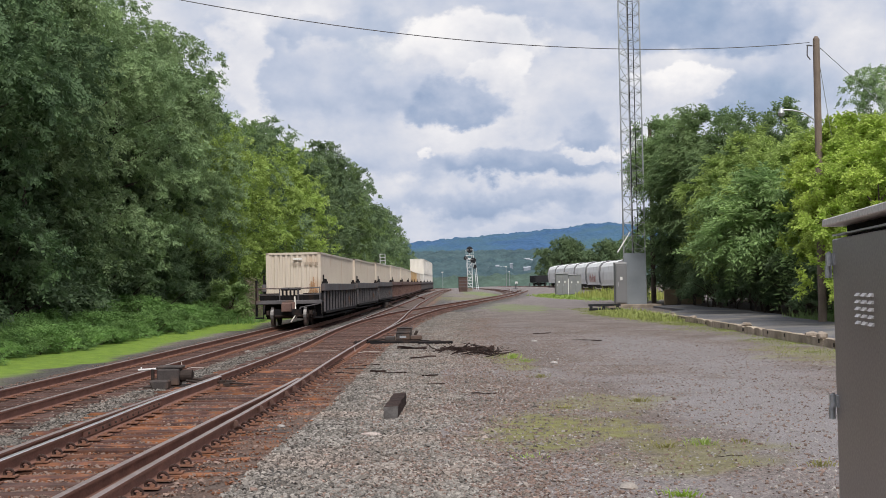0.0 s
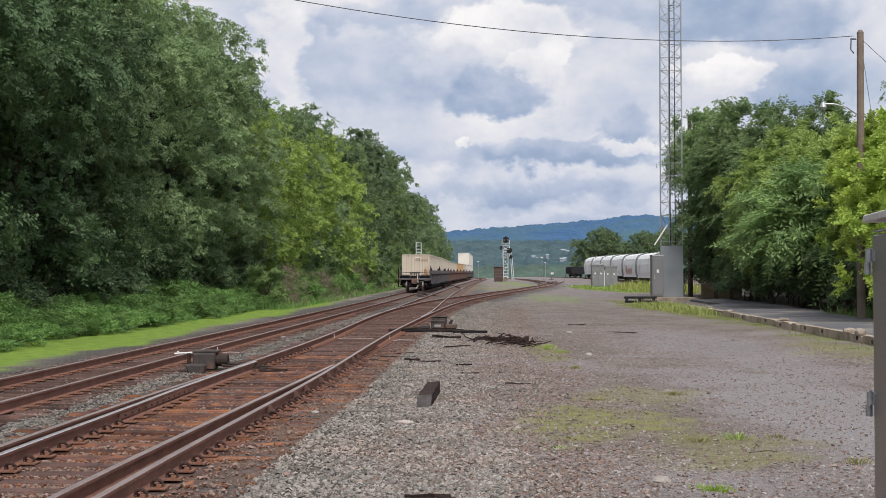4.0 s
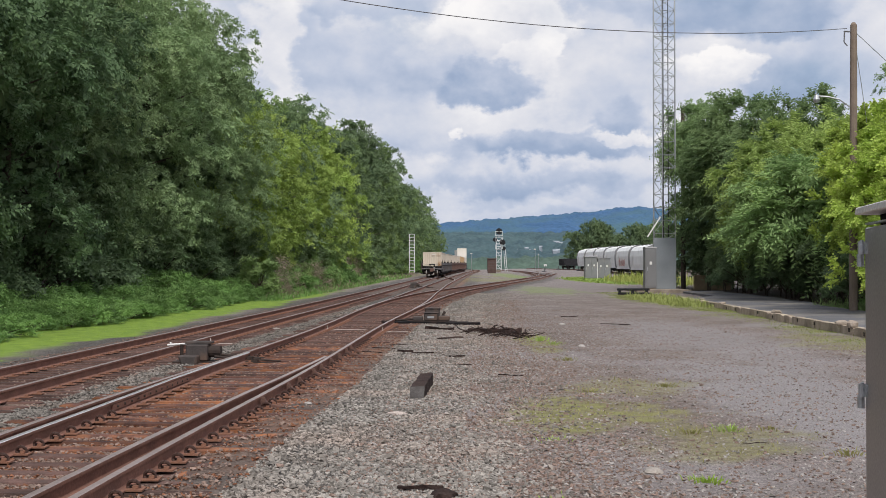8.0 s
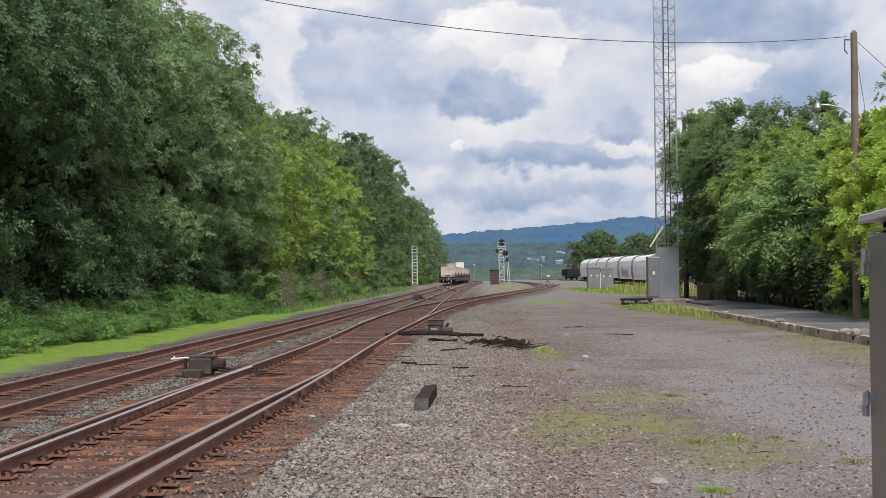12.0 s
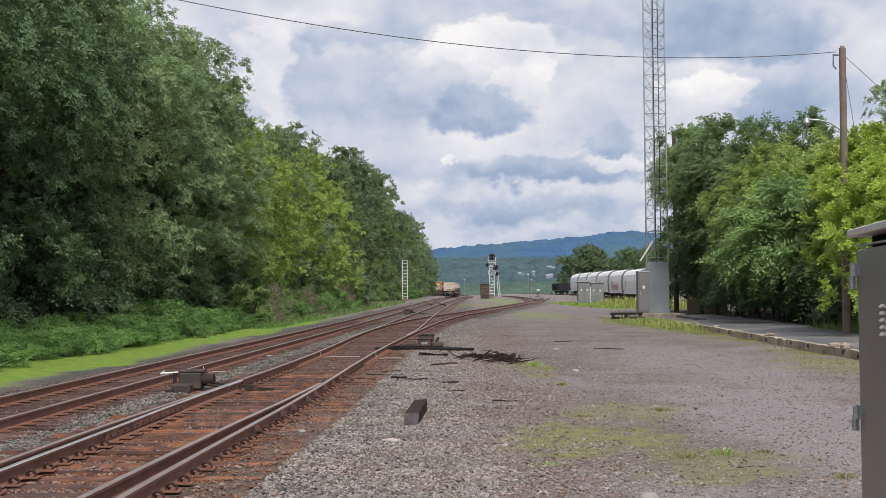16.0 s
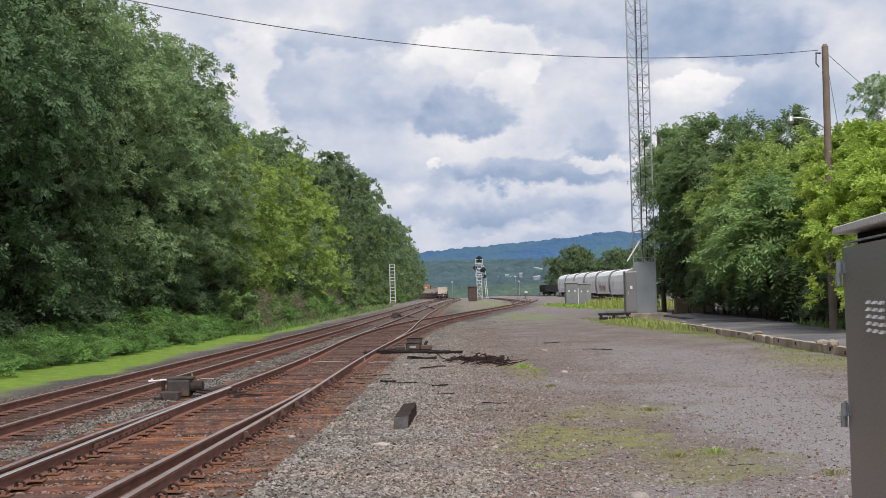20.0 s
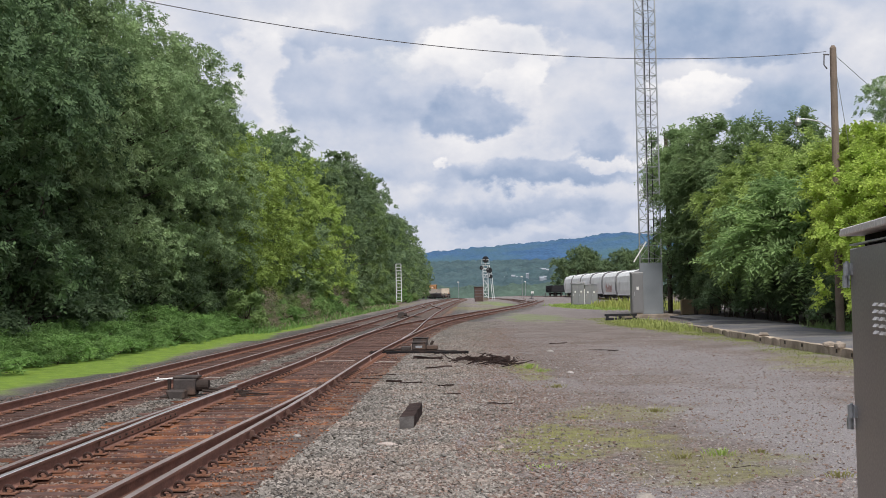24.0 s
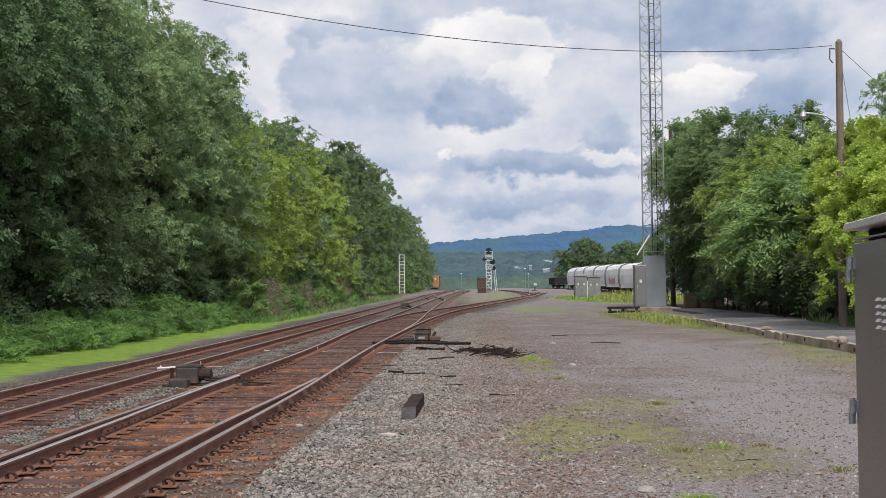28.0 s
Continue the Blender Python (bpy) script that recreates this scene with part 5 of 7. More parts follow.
for i in range(9):
    u = -3.2 + i * 0.75
    box(-1.66, -1.63, u, u + rt.uniform(0.12, 0.3), 1.3, rt.uniform(2.0, 2.8), tag)
    box(-1.66, -1.63, u, u + 0.7, 1.3 + rt.uniform(0, 0.9), 1.55 + rt.uniform(0, 0.9), tag)
tagged(part("painted_scrawl", tag, GRAFFITI, [o for o in scene.objects if o.name.startswith("hopper_car") and o.parent is None][1], "faded red painted scrawl, not readable"), kind="stuff")

gon = empty("gondola_car", pose(30.1, 292, float(rise(292) + yard_lift(292)) + RAIL_TOP), "empty black gondola car standing in the yard", "railway car")
for sx in (-1, 1):
    part("side", box(sx * 1.5 - 0.06, sx * 1.5 + 0.06, -7, 7, 1.0, 2.5), BLACK, gon)
    for i in range(10):
        part("rib", box(sx * 1.6 - 0.07, sx * 1.6 + 0.07, -6.9 + i * 1.5, -6.7 + i * 1.5, 1.0, 2.5), BLACK, gon)
for sy in (-1, 1):
    part("end", box(-1.5, 1.5, sy * 7 - 0.06, sy * 7 + 0.06, 1.0, 2.5), BLACK, gon)
    for i in range(3):
        part("end_rib", box(-1.3 + i * 1.2, -1.1 + i * 1.2, sy * 7.1 - 0.08, sy * 7.1 + 0.08, 1.0, 2.5), BLACK, gon)
part("floor", box(-1.5, 1.5, -7, 7, 0.85, 1.0), BLACK, gon)
bogie(gon, -5.2)
bogie(gon, 5.2)

CAR_ORANGE = material("weathered_orange_paint", (0.46, 0.25, 0.11), (0.36, 0.19, 0.085), 0.7, stain=(0.22, 0.12, 0.07), stain_amount=0.4)
orange = empty("boxcar", pose(0.55, 472, float(rise(472)) + 0.1, 0, 0, 4), "orange boxcar standing beyond the bend", "railway car")
part("body", box(-1.55, 1.55, -7.5, 7.5, 1.0, 5.2), CAR_ORANGE, orange, bevel=0.04)
part("roof", box(-1.6, 1.6, -7.55, 7.55, 5.2, 5.4), CAR_ORANGE, orange, bevel=0.05)
for sx in (-1, 1):
    part("sliding_door", box(sx * 1.6 - 0.05, sx * 1.6 + 0.05, -1.4, 1.4, 1.1, 5.1), CAR_ORANGE, orange, bevel=0.01)
    part("corner_post", box(sx * 1.45 - 0.1, sx * 1.45 + 0.1, -7.6, -7.5, 1.0, 5.2), CAR_BLACK, orange)
for i in range(4):
    part("end_rib", box(-1.35, 1.35, -7.6, -7.5, 1.5 + i * 0.95, 1.6 + i * 0.95), CAR_ORANGE, orange)
part("number_patch", box(-0.6, 0.2, -7.58, -7.5, 4.0, 4.3), BOX_WHITE, orange, "small white painted patch")
bogie(orange, -5.5)
bogie(orange, 5.5)

broad = make_tree("tree", 17, 12.6, 6.4, 2.0, LEAF_DARK, "broad dark green tree behind the parked hopper cars", 3600, 8, 0.4, 0.24, 0.9, 0.15, 46, 0.3, lobe_r=(0.28, 0.44))
for i, (x, y, s) in enumerate(((39.5, 325, 0.98), (51.5, 330, 0.92), (46, 350, 0.9), (61, 340, 1.0))):
    m = pose(x, y, float(ground_z(x, y)) - 0.1, 0, 0, x * 30) @ Matrix.Diagonal((s, s, s, 1))
    o = copy_thing(broad, m) if i else broad
    o.matrix_basis = m
    tagged(o, "broad dark green tree behind the parked hopper cars", "tree", "trees behind the yard")


def relay_case(name, x0, x1, y, d, z, h, label, mat, roof_slope=0.0, doors=2, eave=0.08):
    ob = empty(name, pose((x0 + x1) / 2, y, z), label, "cabinet")
    w = (x1 - x0) / 2
    part("body", box(-w, w, 0, d, 0.1, h), mat, ob, bevel=0.02)
    part("plinth", box(-w + 0.05, w - 0.05, 0.05, d - 0.05, -0.2, 0.1), CONCRETE, ob)
    bm = box(-w - eave, w + eave, -1.5 * eave, d + eave, h, h + 0.1)
    for v in bm.verts:
        if v.co.z > h + 0.05:
            v.co.z += roof_slope * (v.co.x + w) / (2 * w)
            v.co.y = v.co.y * 0.9 + d * 0.05
    part("roof", bm, mat, ob)
    for i in range(doors):
        a = -w + 0.06 + i * (2 * w - 0.06) / doors
        dr = part("door", box(a, a + (2 * w - 0.06) / doors - 0.06, -0.035, 0.0, 0.2, h - 0.1), mat, ob, bevel=0.01)
        part("handle", box(a + 0.08, a + 0.13, -0.075, -0.035, h * 0.45, h * 0.55), GALV, dr)
        part("notice", box(a + 0.25, a + 0.42, -0.04, -0.035, h * 0.6, h * 0.68), WHITE, dr, "small white notice plate")
    return ob


relay_case("relay_cabinet", 17.5, 19.0, 150, 1.3, float(ground_z(18, 150)), 2.75, "grey steel relay cabinet in tall grass", CAB_GREY, 0.15)
relay_case("relay_cabinet", 19.1, 20.7, 150.4, 1.2, float(ground_z(20, 150)), 2.6, "pale grey relay cabinet with a white post", CAB_GREY, -0.1)
part("conduit_post", rod((-0.85, -0.2, 0), (-0.85, -0.2, 2.1), 0.06), WHITE, [o for o in scene.objects if o.name == "relay_cabinet.001"][0], "white conduit post")

# ---- radio tower with its shelter ----
TZ = 0.32
GUARD = material("grey_sheet_guard", (0.27, 0.295, 0.32), (0.20, 0.22, 0.24), 0.5, 0.2, 0.8, 30, 0.1, grain=0.15)
SHELTER = material("brown_grey_shelter_paint", (0.20, 0.20, 0.205), (0.16, 0.16, 0.165), 0.5, 0.0, 0.8, 30, 0.1, grain=0.2)
tower = empty("radio_tower", pose(15.96, 88.0, TZ), "tall lattice radio tower of galvanised steel", "tower")
S = 1.56
legs = [Vector((-S / 2, -0.35, 0)), Vector((S / 2, -0.35, 0)), Vector((0.12, S * 0.87 - 0.35, 0))]
H_T = 40.0
for p in legs:
    part("leg", rod(p, p * 0.96 + Vector((0, 0, H_T)), 0.055), GALV, tower)
step = 0.95
for i in range(int(H_T / step)):
    z0, z1 = i * step + 0.2, (i + 1) * step + 0.2
    for a, b in ((0, 1), (1, 2), (2, 0)):
        pa, pb = (legs[a], legs[b]) if i % 2 else (legs[b], legs[a])
        k0, k1 = 1 - 0.04 * z0 / H_T, 1 - 0.04 * z1 / H_T
        part("brace", rod(pa * k0 + Vector((0, 0, z0)), pb * k1 + Vector((0, 0, z1)), 0.022, None, 5), GALV, tower)
        part("strut", rod(pa * k0 + Vector((0, 0, z0)), pb * k0 + Vector((0, 0, z0)), 0.02, None, 5), GALV, tower)
    part("ladder_rung", rod((-0.05, -0.2, z0), (0.3, -0.2, z0), 0.018, sides=5), CAB_DARK, tower)
for x in (-0.05, 0.3):
    part("cable_run", rod((x, -0.2, 0.3), (x, -0.2, H_T), 0.03, sides=6), BLACK, tower)
for i, (a, b) in enumerate(((0, 1), (0, 2), (1, 2))):
    pa, pb = legs[a], legs[b]
    d = (pb - pa).normalized()
    nrm = Vector((d.y, -d.x, 0)) * (0.06 if i != 1 else -0.06)
    bm = bmesh.new()
    mid = (pa + pb) / 2 + nrm
    box(-(pb - pa).length / 2, (pb - pa).length / 2, -0.01, 0.01, 0.02, 3.7, bm, Matrix.Translation(mid) @ Matrix.Rotation(math.atan2(d.y, d.x), 4, "Z"))
    part("climbing_guard", bm, GUARD, tower, "smooth grey sheet-steel climbing guard")
part("antenna_arm", rod((-0.3, -0.4, 5.2), (-1.32, -0.9, 3.75), 0.05), WHITE, tower, "slanting white antenna arm")
shelter = relay_case("equipment_cabinet", 14.32, 15.12, 86.2, 0.9, TZ, 2.92, "dark brown-grey equipment cabinet beside the tower", SHELTER, 0.0, 1, 0.012)
pad = tagged(part("concrete_pad", box(13.6, 17.4, 85.3, 90.5, 0.0, 0.33), CONCRETE, bevel=0.03), "weathered concrete pad under the tower", "pad")

stack = empty("timber_stack", pose(12.5, 80.0, 0.1, 0, 0, -4), "low stack of dark timbers beside the pad", "timber stack")
for i, (x0, x1, z0, y0) in enumerate(((-1.0, 1.1, 0.0, 0.0), (-0.9, 1.2, 0.0, 0.35), (-1.05, 1.0, 0.36, 0.05), (-0.95, 1.1, 0.36, 0.4))):
    part("timber", box(x0, x1, y0 - 0.12, y0 + 0.12, z0 * 0.75, z0 * 0.75 + 0.145), BLACK, stack, bevel=0.015)
for x in (-0.95, -0.1, 0.8):
    part("bearer", box(x, x + 0.16, -0.1, 0.5, 0.145, 0.27), BLACK, stack, bevel=0.01)

barrier = tagged(part("concrete_barrier", box(19.0, 21.8, 92, 92.4, 0.15, 1.3), material("tan_concrete", (0.36, 0.27, 0.17), (0.26, 0.2, 0.13), 0.9, 0, 2, 30, 0.3), bevel=0.04), "low tan concrete barrier under the trees", "barrier")

# ---- platform and kerb ----
ASPHALT = material("old_asphalt", (0.15, 0.15, 0.16), (0.11, 0.11, 0.117), 0.9, 0, 0.7, 90, 0.4, stain=(0.22, 0.2, 0.18), stain_scale=0.5, stain_amount=0.4)
PLAT_Z = 0.245
ys = np.arange(14, 85, 1.0)
back = kerb_x(ys) + 3.5 + 1.1 * smooth(46, 60, ys) + 0.5 * (hash_noise(ys, ys * 0, 4, 3) - 0.5)
v = [(float(kerb_x(y)) + 0.22 + 2.2 * float(smooth(67, 71, y)), y, PLAT_Z - 0.012) for y in ys] + [(float(b), y, PLAT_Z + 0.05) for b, y in zip(back, ys)]
n = len(ys)
v += [(p[0], p[1], -0.3) for p in v]
f = [(i, n + i, n + i + 1, i + 1) for i in range(n - 1)] + [(i + 1, 2 * n + i + 1, 2 * n + i, i) for i in range(n - 1)] + [(n + i, 3 * n + i, 3 * n + i + 1, n + i + 1) for i in range(n - 1)] + [(0, 2 * n, 3 * n, n), (n - 1, 2 * n - 1, 4 * n - 1, 3 * n - 1)]
tagged(link("pavement_platform", v, f, ASPHALT), "old asphalt platform behind a concrete kerb", "platform", kind="structure")
kerb = empty("kerb", Matrix.Identity(4), "chipped concrete platform kerb with pale worn edge", "kerb", kind="structure")


def kerb_stone(seed):
    r = random.Random(seed)
    bm = box(0, 0.24, -1.49, 1.49, -0.15, PLAT_Z + 0.01)
    bmesh.ops.subdivide_edges(bm, edges=[e for e in bm.edges if abs(e.verts[0].co.y - e.verts[1].co.y) > 0.5], cuts=9)
    for q in bm.verts:
        if q.co.z > 0:
            chip = r.random() < 0.12
            q.co.z -= 0.06 * chip + r.uniform(0, 0.012)
            if q.co.x < 0.1:
                q.co.x += 0.05 * chip
        q.co.x += r.uniform(-0.004, 0.004)
    me = bpy.data.meshes.new("kerb_stone")
    bm.to_mesh(me)
    bm.free()
    me.materials.append(KERB_STONE)
    return me


KERB_STONE = material("tan_kerb_concrete", (0.52, 0.44, 0.345), (0.33, 0.265, 0.205), 0.95, 0, 1.3, 40, 0.5, stain=(0.20, 0.16, 0.125), stain_scale=0.9, stain_amount=0.38, per_piece=0.15)
KM = [kerb_stone(i) for i in range(6)]
KTURN = -math.degrees(math.atan2(KERB[1][0] - KERB[0][0], KERB[1][1] - KERB[0][1]))
rk = random.Random(9)
for i in range(23):
    y = 16 + i * 3.0
    if y < 68:
        piece("kerb_stone", KM[i % 6], kerb, pose(float(kerb_x(y)), y, 0.0, 0, 0, KTURN))

# dark blocks on the kerb face stand for the shade inside holes
hole = box(-0.02, 0.01, -0.05, 0.05, -0.055, 0.055)
HOLE = bpy.data.meshes.new("drain_hole")
hole.to_mesh(HOLE)
hole.free()
HOLE.materials.append(material("hole_shade_paint", (0.06, 0.05, 0.042), (0.04, 0.033, 0.028), 0.95))
for i in range(27):
    y = 24 + i * 2.1 + rk.uniform(-0.9, 0.9)
    if y < 66 and i % 3:
        piece("drain_hole", HOLE, kerb, pose(float(kerb_x(y)), y, 0.13 + rk.uniform(-0.03, 0.05), 0, 0, KTURN))

# ---- utility pole, street lamp and cable ----
POLE_WOOD = material("brown_pole_wood", (0.245, 0.19, 0.15), (0.165, 0.13, 0.105), 0.9, 0, 1.5, 40, 0.4)
pole = empty("utility_pole", pose(15.5, 46.0, 0.25), "brown wooden utility pole with a street lamp arm", "pole")
part("shaft", rod((0, 0, -0.4), (0.06, 0, 10.85), 0.16, sides=14, r2=0.125), POLE_WOOD, pole, bevel=0.0)
part("pole_cap", rod((0.06, 0, 10.85), (0.06, 0, 10.95), 0.125, sides=14, r2=0.06), POLE_WOOD, pole)
bm = rod((-0.1, 0, 10.6), (-0.32, -0.05, 10.6), 0.03)
rod((-0.3, -0.05, 10.62), (-0.32, -0.05, 10.2), 0.025, bm)
rod((-0.32, -0.05, 10.2), (-0.2, -0.05, 10.05), 0.025, bm)
part("insulator_bracket", bm, CAB_DARK, pole)
arm = bmesh.new()
pts = [(-0.1, 0, 7.75), (-0.5, 0, 8.03), (-0.95, 0, 8.13), (-1.3, 0, 8.15)]
for a, b in zip(pts, pts[1:]):
    rod(a, b, 0.03, arm)
armp = part("lamp_arm", arm, GALV, pole, "curved steel lamp arm")
bm = rod((-1.36, 0, 8.02), (-1.36, 0, 8.2), 0.13, sides=14, r2=0.07)
rod((-1.36, 0, 7.9), (-1.36, 0, 8.02), 0.09, bm, 14, 0.14)
rod((-1.36, 0, 8.2), (-1.36, 0, 8.28), 0.03, bm, 8)
part("lamp_head", bm, GALV, pole, "pale grey lamp head")
wires = bmesh.new()
for a, b in (((0.05, 0.1, 10.7), (6, 3, 6.6)), ((0.1, 0.1, 10.6), (0.75, 0.5, 7.0))):
    rod(a, b, 0.013, wires, 5)
part("guy_wire", wires, GALV, pole)
pole2 = empty("utility_pole", pose(18.95, 96.0, 0.1), "bare dark wooden pole rising behind the trees", "pole")
part("shaft", rod((0, 0, -0.3), (0, 0, 14.4), 0.2, sides=10, r2=0.15), BARK, pole2)
cable = bmesh.new()
A, B = Vector((15.3, 46, 10.97)), Vector((-20, 28, 12.75))
cpts = []
for i in range(41):
    u = i / 40
    p = A.lerp(B, u)
    p.z -= 4 * 1.9 * u * (1 - u)
    cpts.append(p)
rings = [[cable.verts.new(p + Vector((0, 0.014 * math.cos(k * 1.047), 0.014 * math.sin(k * 1.047)))) for k in range(6)] for p in cpts]
for a, b in zip(rings, rings[1:]):
    for k in range(6):
        cable.faces.new((a[k], a[(k + 1) % 6], b[(k + 1) % 6], b[k]))
tagged(part("overhead_cable", cable, CAB_DARK), "black twisted overhead cable slung across the tracks", "cable")

# ---- signals ----
def signal_mast(name, x, y, z, h, heads, label, hw=0.42, step=0.75):
    """A ladder-like aluminium mast with round signal heads."""
    ob = empty(name, pose(x, y, z), label, "railway signal")
    part("base", box(-0.5, 0.5, -0.4, 0.4, -0.2, 0.25), CONCRETE, ob)
    for sx in (-hw, hw):
        for sy in (-0.3, 0.3):
            part("upright", rod((sx, sy, 0.2), (sx, sy, h), 0.075, sides=6), ALU, ob)
    n = int(h / step)
    for i in range(1, n + 1):
        bm = bmesh.new()
        z0 = i * h / n
        for a, b in (((-hw, -0.3), (hw, -0.3)), ((-hw, 0.3), (hw, 0.3)), ((-hw, -0.3), (-hw, 0.3)), ((hw, -0.3), (hw, 0.3))):
            rod((*a, z0), (*b, z0), 0.055, bm, 5)
        part("rung_frame", bm, ALU, ob)
    for hx, hz, r in heads:
        hd = part("signal_head", rod((hx, -0.45, hz), (hx, -0.3, hz), r, sides=20), BLACK, ob, "round black signal backplate")
        bm = bmesh.new()
        for i in range(3):
            rod((hx, -0.75, hz + (i - 1) * r * 0.55), (hx, -0.45, hz + (i - 1) * r * 0.55), r * 0.22, bm, 10)
        part("lens_hood", bm, BLACK, hd)
    return ob


sig = signal_mast("signal_mast", 11.45, 250, 0.95, 7.0, [(0.05, 8.2, 0.66), (-0.8, 6.5, 0.42), (0.75, 6.0, 0.6), (1.0, 4.7, 0.42)], "silver signal mast with black heads between the tracks", 0.5, 0.62)
part("mast_top", rod((0.05, 0, 7.0), (0.05, 0, 8.6), 0.09), ALU, sig)
for z in (4.6, 6.2, 7.3):
    bm = box(-0.75, 0.8, -0.5, 0.4, z, z + 0.07)
    for sx in (-0.72, 0.77):
        rod((sx, -0.47, z), (sx, -0.47, z + 0.85), 0.045, bm, 5)
    rod((-0.72, -0.47, z + 0.85), (0.77, -0.47, z + 0.85), 0.045, bm, 5)
    part("service_platform", bm, ALU, sig, "small railed platform of silver-painted steel")
for sy in (-0.3, 0.3):
    bm = bmesh.new()
    for i in range(5):
        rod((-0.5 if i % 2 else 0.5, sy, 0.3 + i * 1.3), (0.5 if i % 2 else -0.5, sy, 0.3 + (i + 1) * 1.3), 0.04, bm, 5)
    part("bracing", bm, ALU, sig)
ladder = rod((1.35, 0.2, 0), (0.85, 0.2, 7.0), 0.06)
rod((1.75, 0.2, 0), (1.2, 0.2, 6.4), 0.06, ladder)
for i in range(14):
    rod((1.33 - i * 0.035, 0.2, 0.4 + i * 0.45), (1.71 - i * 0.038, 0.2, 0.4 + i * 0.45), 0.03, ladder, 5)
part("side_ladder", ladder, ALU, sig)
signal_mast("signal_mast", -5.5, 215, 0.65, 7.0, [], "silver ladder-like signal mast beside the wood", 0.44, 0.55)
case = empty("signal_case", pose(9.95, 247, 1.0), "rusty brown signal equipment case beside the mast", "cabinet")
part("body", box(-0.95, 0.85, -0.8, 0.8, 0.1, 2.45), BROWN, case, bevel=0.03)
part("roof", box(-1.05, 0.95, -0.9, 0.9, 2.45, 2.6), BROWN, case, bevel=0.02)
part("plinth", box(-0.9, 0.8, -0.75, 0.75, -0.5, 0.1), BROWN, case)
for z in (0.6, 1.2, 1.8):
    part("panel_rib", box(-0.97, 0.87, -0.845, -0.8, z, z + 0.07), CAB_DARK, case)
for i in range(2):
    part("door", box(-0.85 + i * 0.85, -0.05 + i * 0.85, -0.84, -0.8, 0.3, 2.3), BROWN, case)


def lamp_post(x, y, h, label):
    z = float(ground_z(x, y))
    ob = empty("lamp_post", pose(x, y, z), label, "lamp post", "yard lamp posts")
    part("shaft", rod((0, 0, -0.2), (0, 0, h), 0.09, sides=8, r2=0.05), GALV, ob)
    part("lamp_head", box(-0.35, 0.2, -0.15, 0.15, h - 0.05, h + 0.2), WHITE, ob, bevel=0.03)


lamp_post(8.7, 370, 5.2, "thin pale lamp post at the end of the siding")
lamp_post(33, 420, 5.0, "thin pale lamp post in the far yard")
lamp_post(25, 330, 5.5, "thin pale lamp post in the far yard")
mk = empty("switch_stand", pose(25.2, 300, float(ground_z(25, 300))), "small switch stand with a white target", "switch stand")
part("post", rod((0, 0, 0), (0, 0, 1.2), 0.06), CAB_DARK, mk)
part("target", box(-0.35, 0.35, -0.03, 0.03, 1.0, 1.5), WHITE, mk, "square white target plate")
for i, (x, y) in enumerate(((27.5, 290), (29, 260), (22.5, 270))):
    mk = empty("switch_stand", pose(x, y, float(ground_z(x, y))), "low dark switch stand in the yard", "switch stand")
    part("post", rod((0, 0, 0), (0, 0, 0.9), 0.1), CAB_DARK, mk)
    part("base", box(-0.5, 0.5, -0.2, 0.2, 0, 0.2), CAB_DARK, mk)

# ---- cabinet beside the camera ----
CABINET = material("brown_grey_cabinet_steel", (0.33, 0.30, 0.288), (0.265, 0.238, 0.228), 0.38, 0.55, 0.7, 70, 0.06, 0.003, stain=(0.27, 0.245, 0.235), stain_scale=0.6, stain_amount=0.4)
ROOF_PALE = material("pale_sheet_steel", (0.76, 0.71, 0.68), (0.64, 0.59, 0.56), 0.45, 0.4, 2, 50, 0.08)
cab = empty("signal_cabinet", pose(1.905, 5.5, 0, 0, 0, -9.2), "tall brown-grey steel signal cabinet with hinged louvred door", "cabinet")
part("body", box(0.03, 0.75, -1.3, 0.0, 0.12, 2.10), CABINET, cab, bevel=0.012)
part("base_plinth", box(0.05, 0.73, -1.28, -0.02, -0.1, 0.12), CONCRETE, cab)
door = part("door", box(0.0, 0.03, -1.27, -0.012, 0.2, 2.125), CABINET, cab, bevel=0.006)
# near-black block stands in for the shade inside the slot
part("vent_slot", box(0.06, 0.7, -1.27, -0.05, 2.10, 2.185), material("painted_recess_shade", (0.012, 0.011, 0.011), (0.008, 0.007, 0.007), 0.95), cab, "black block painting the shade of the slot under the roof")
part("drip_rail", box(0.002, 0.03, -1.3, -0.005, 2.138, 2.146), GALV, cab)
bm = box(-0.04, 0.84, -1.4, 0.02, 2.183, 2.207)
for q in bm.verts:
    if q.co.z > 2.19:
        q.co.z += 0.06 * (1 - abs(q.co.x - 0.37) / 0.47)
        q.co.y = q.co.y * 0.96 - 0.03
part("roof", bm, ROOF_PALE, cab, "pale overhanging sheet-steel roof", bevel=0.004)
for z in (2.005, 1.365):
    h = part("hinge", rod((-0.016, -0.02, z), (-0.016, -0.02, z + 0.058), 0.017, sides=14), GALV, cab, "bare steel lift-off hinge")
    part("hinge_barrel", rod((-0.016, 0.012, z - 0.055), (-0.016, 0.012, z), 0.016, sides=14), GALV, h)
    part("hinge_leaf", box(-0.008, 0.0, -0.075, -0.02, z + 0.002, z + 0.056), GALV, h)
    part("hinge_pin", rod((-0.016, -0.02, z + 0.058), (-0.016, -0.02, z + 0.064), 0.008, sides=8), GALV, h)


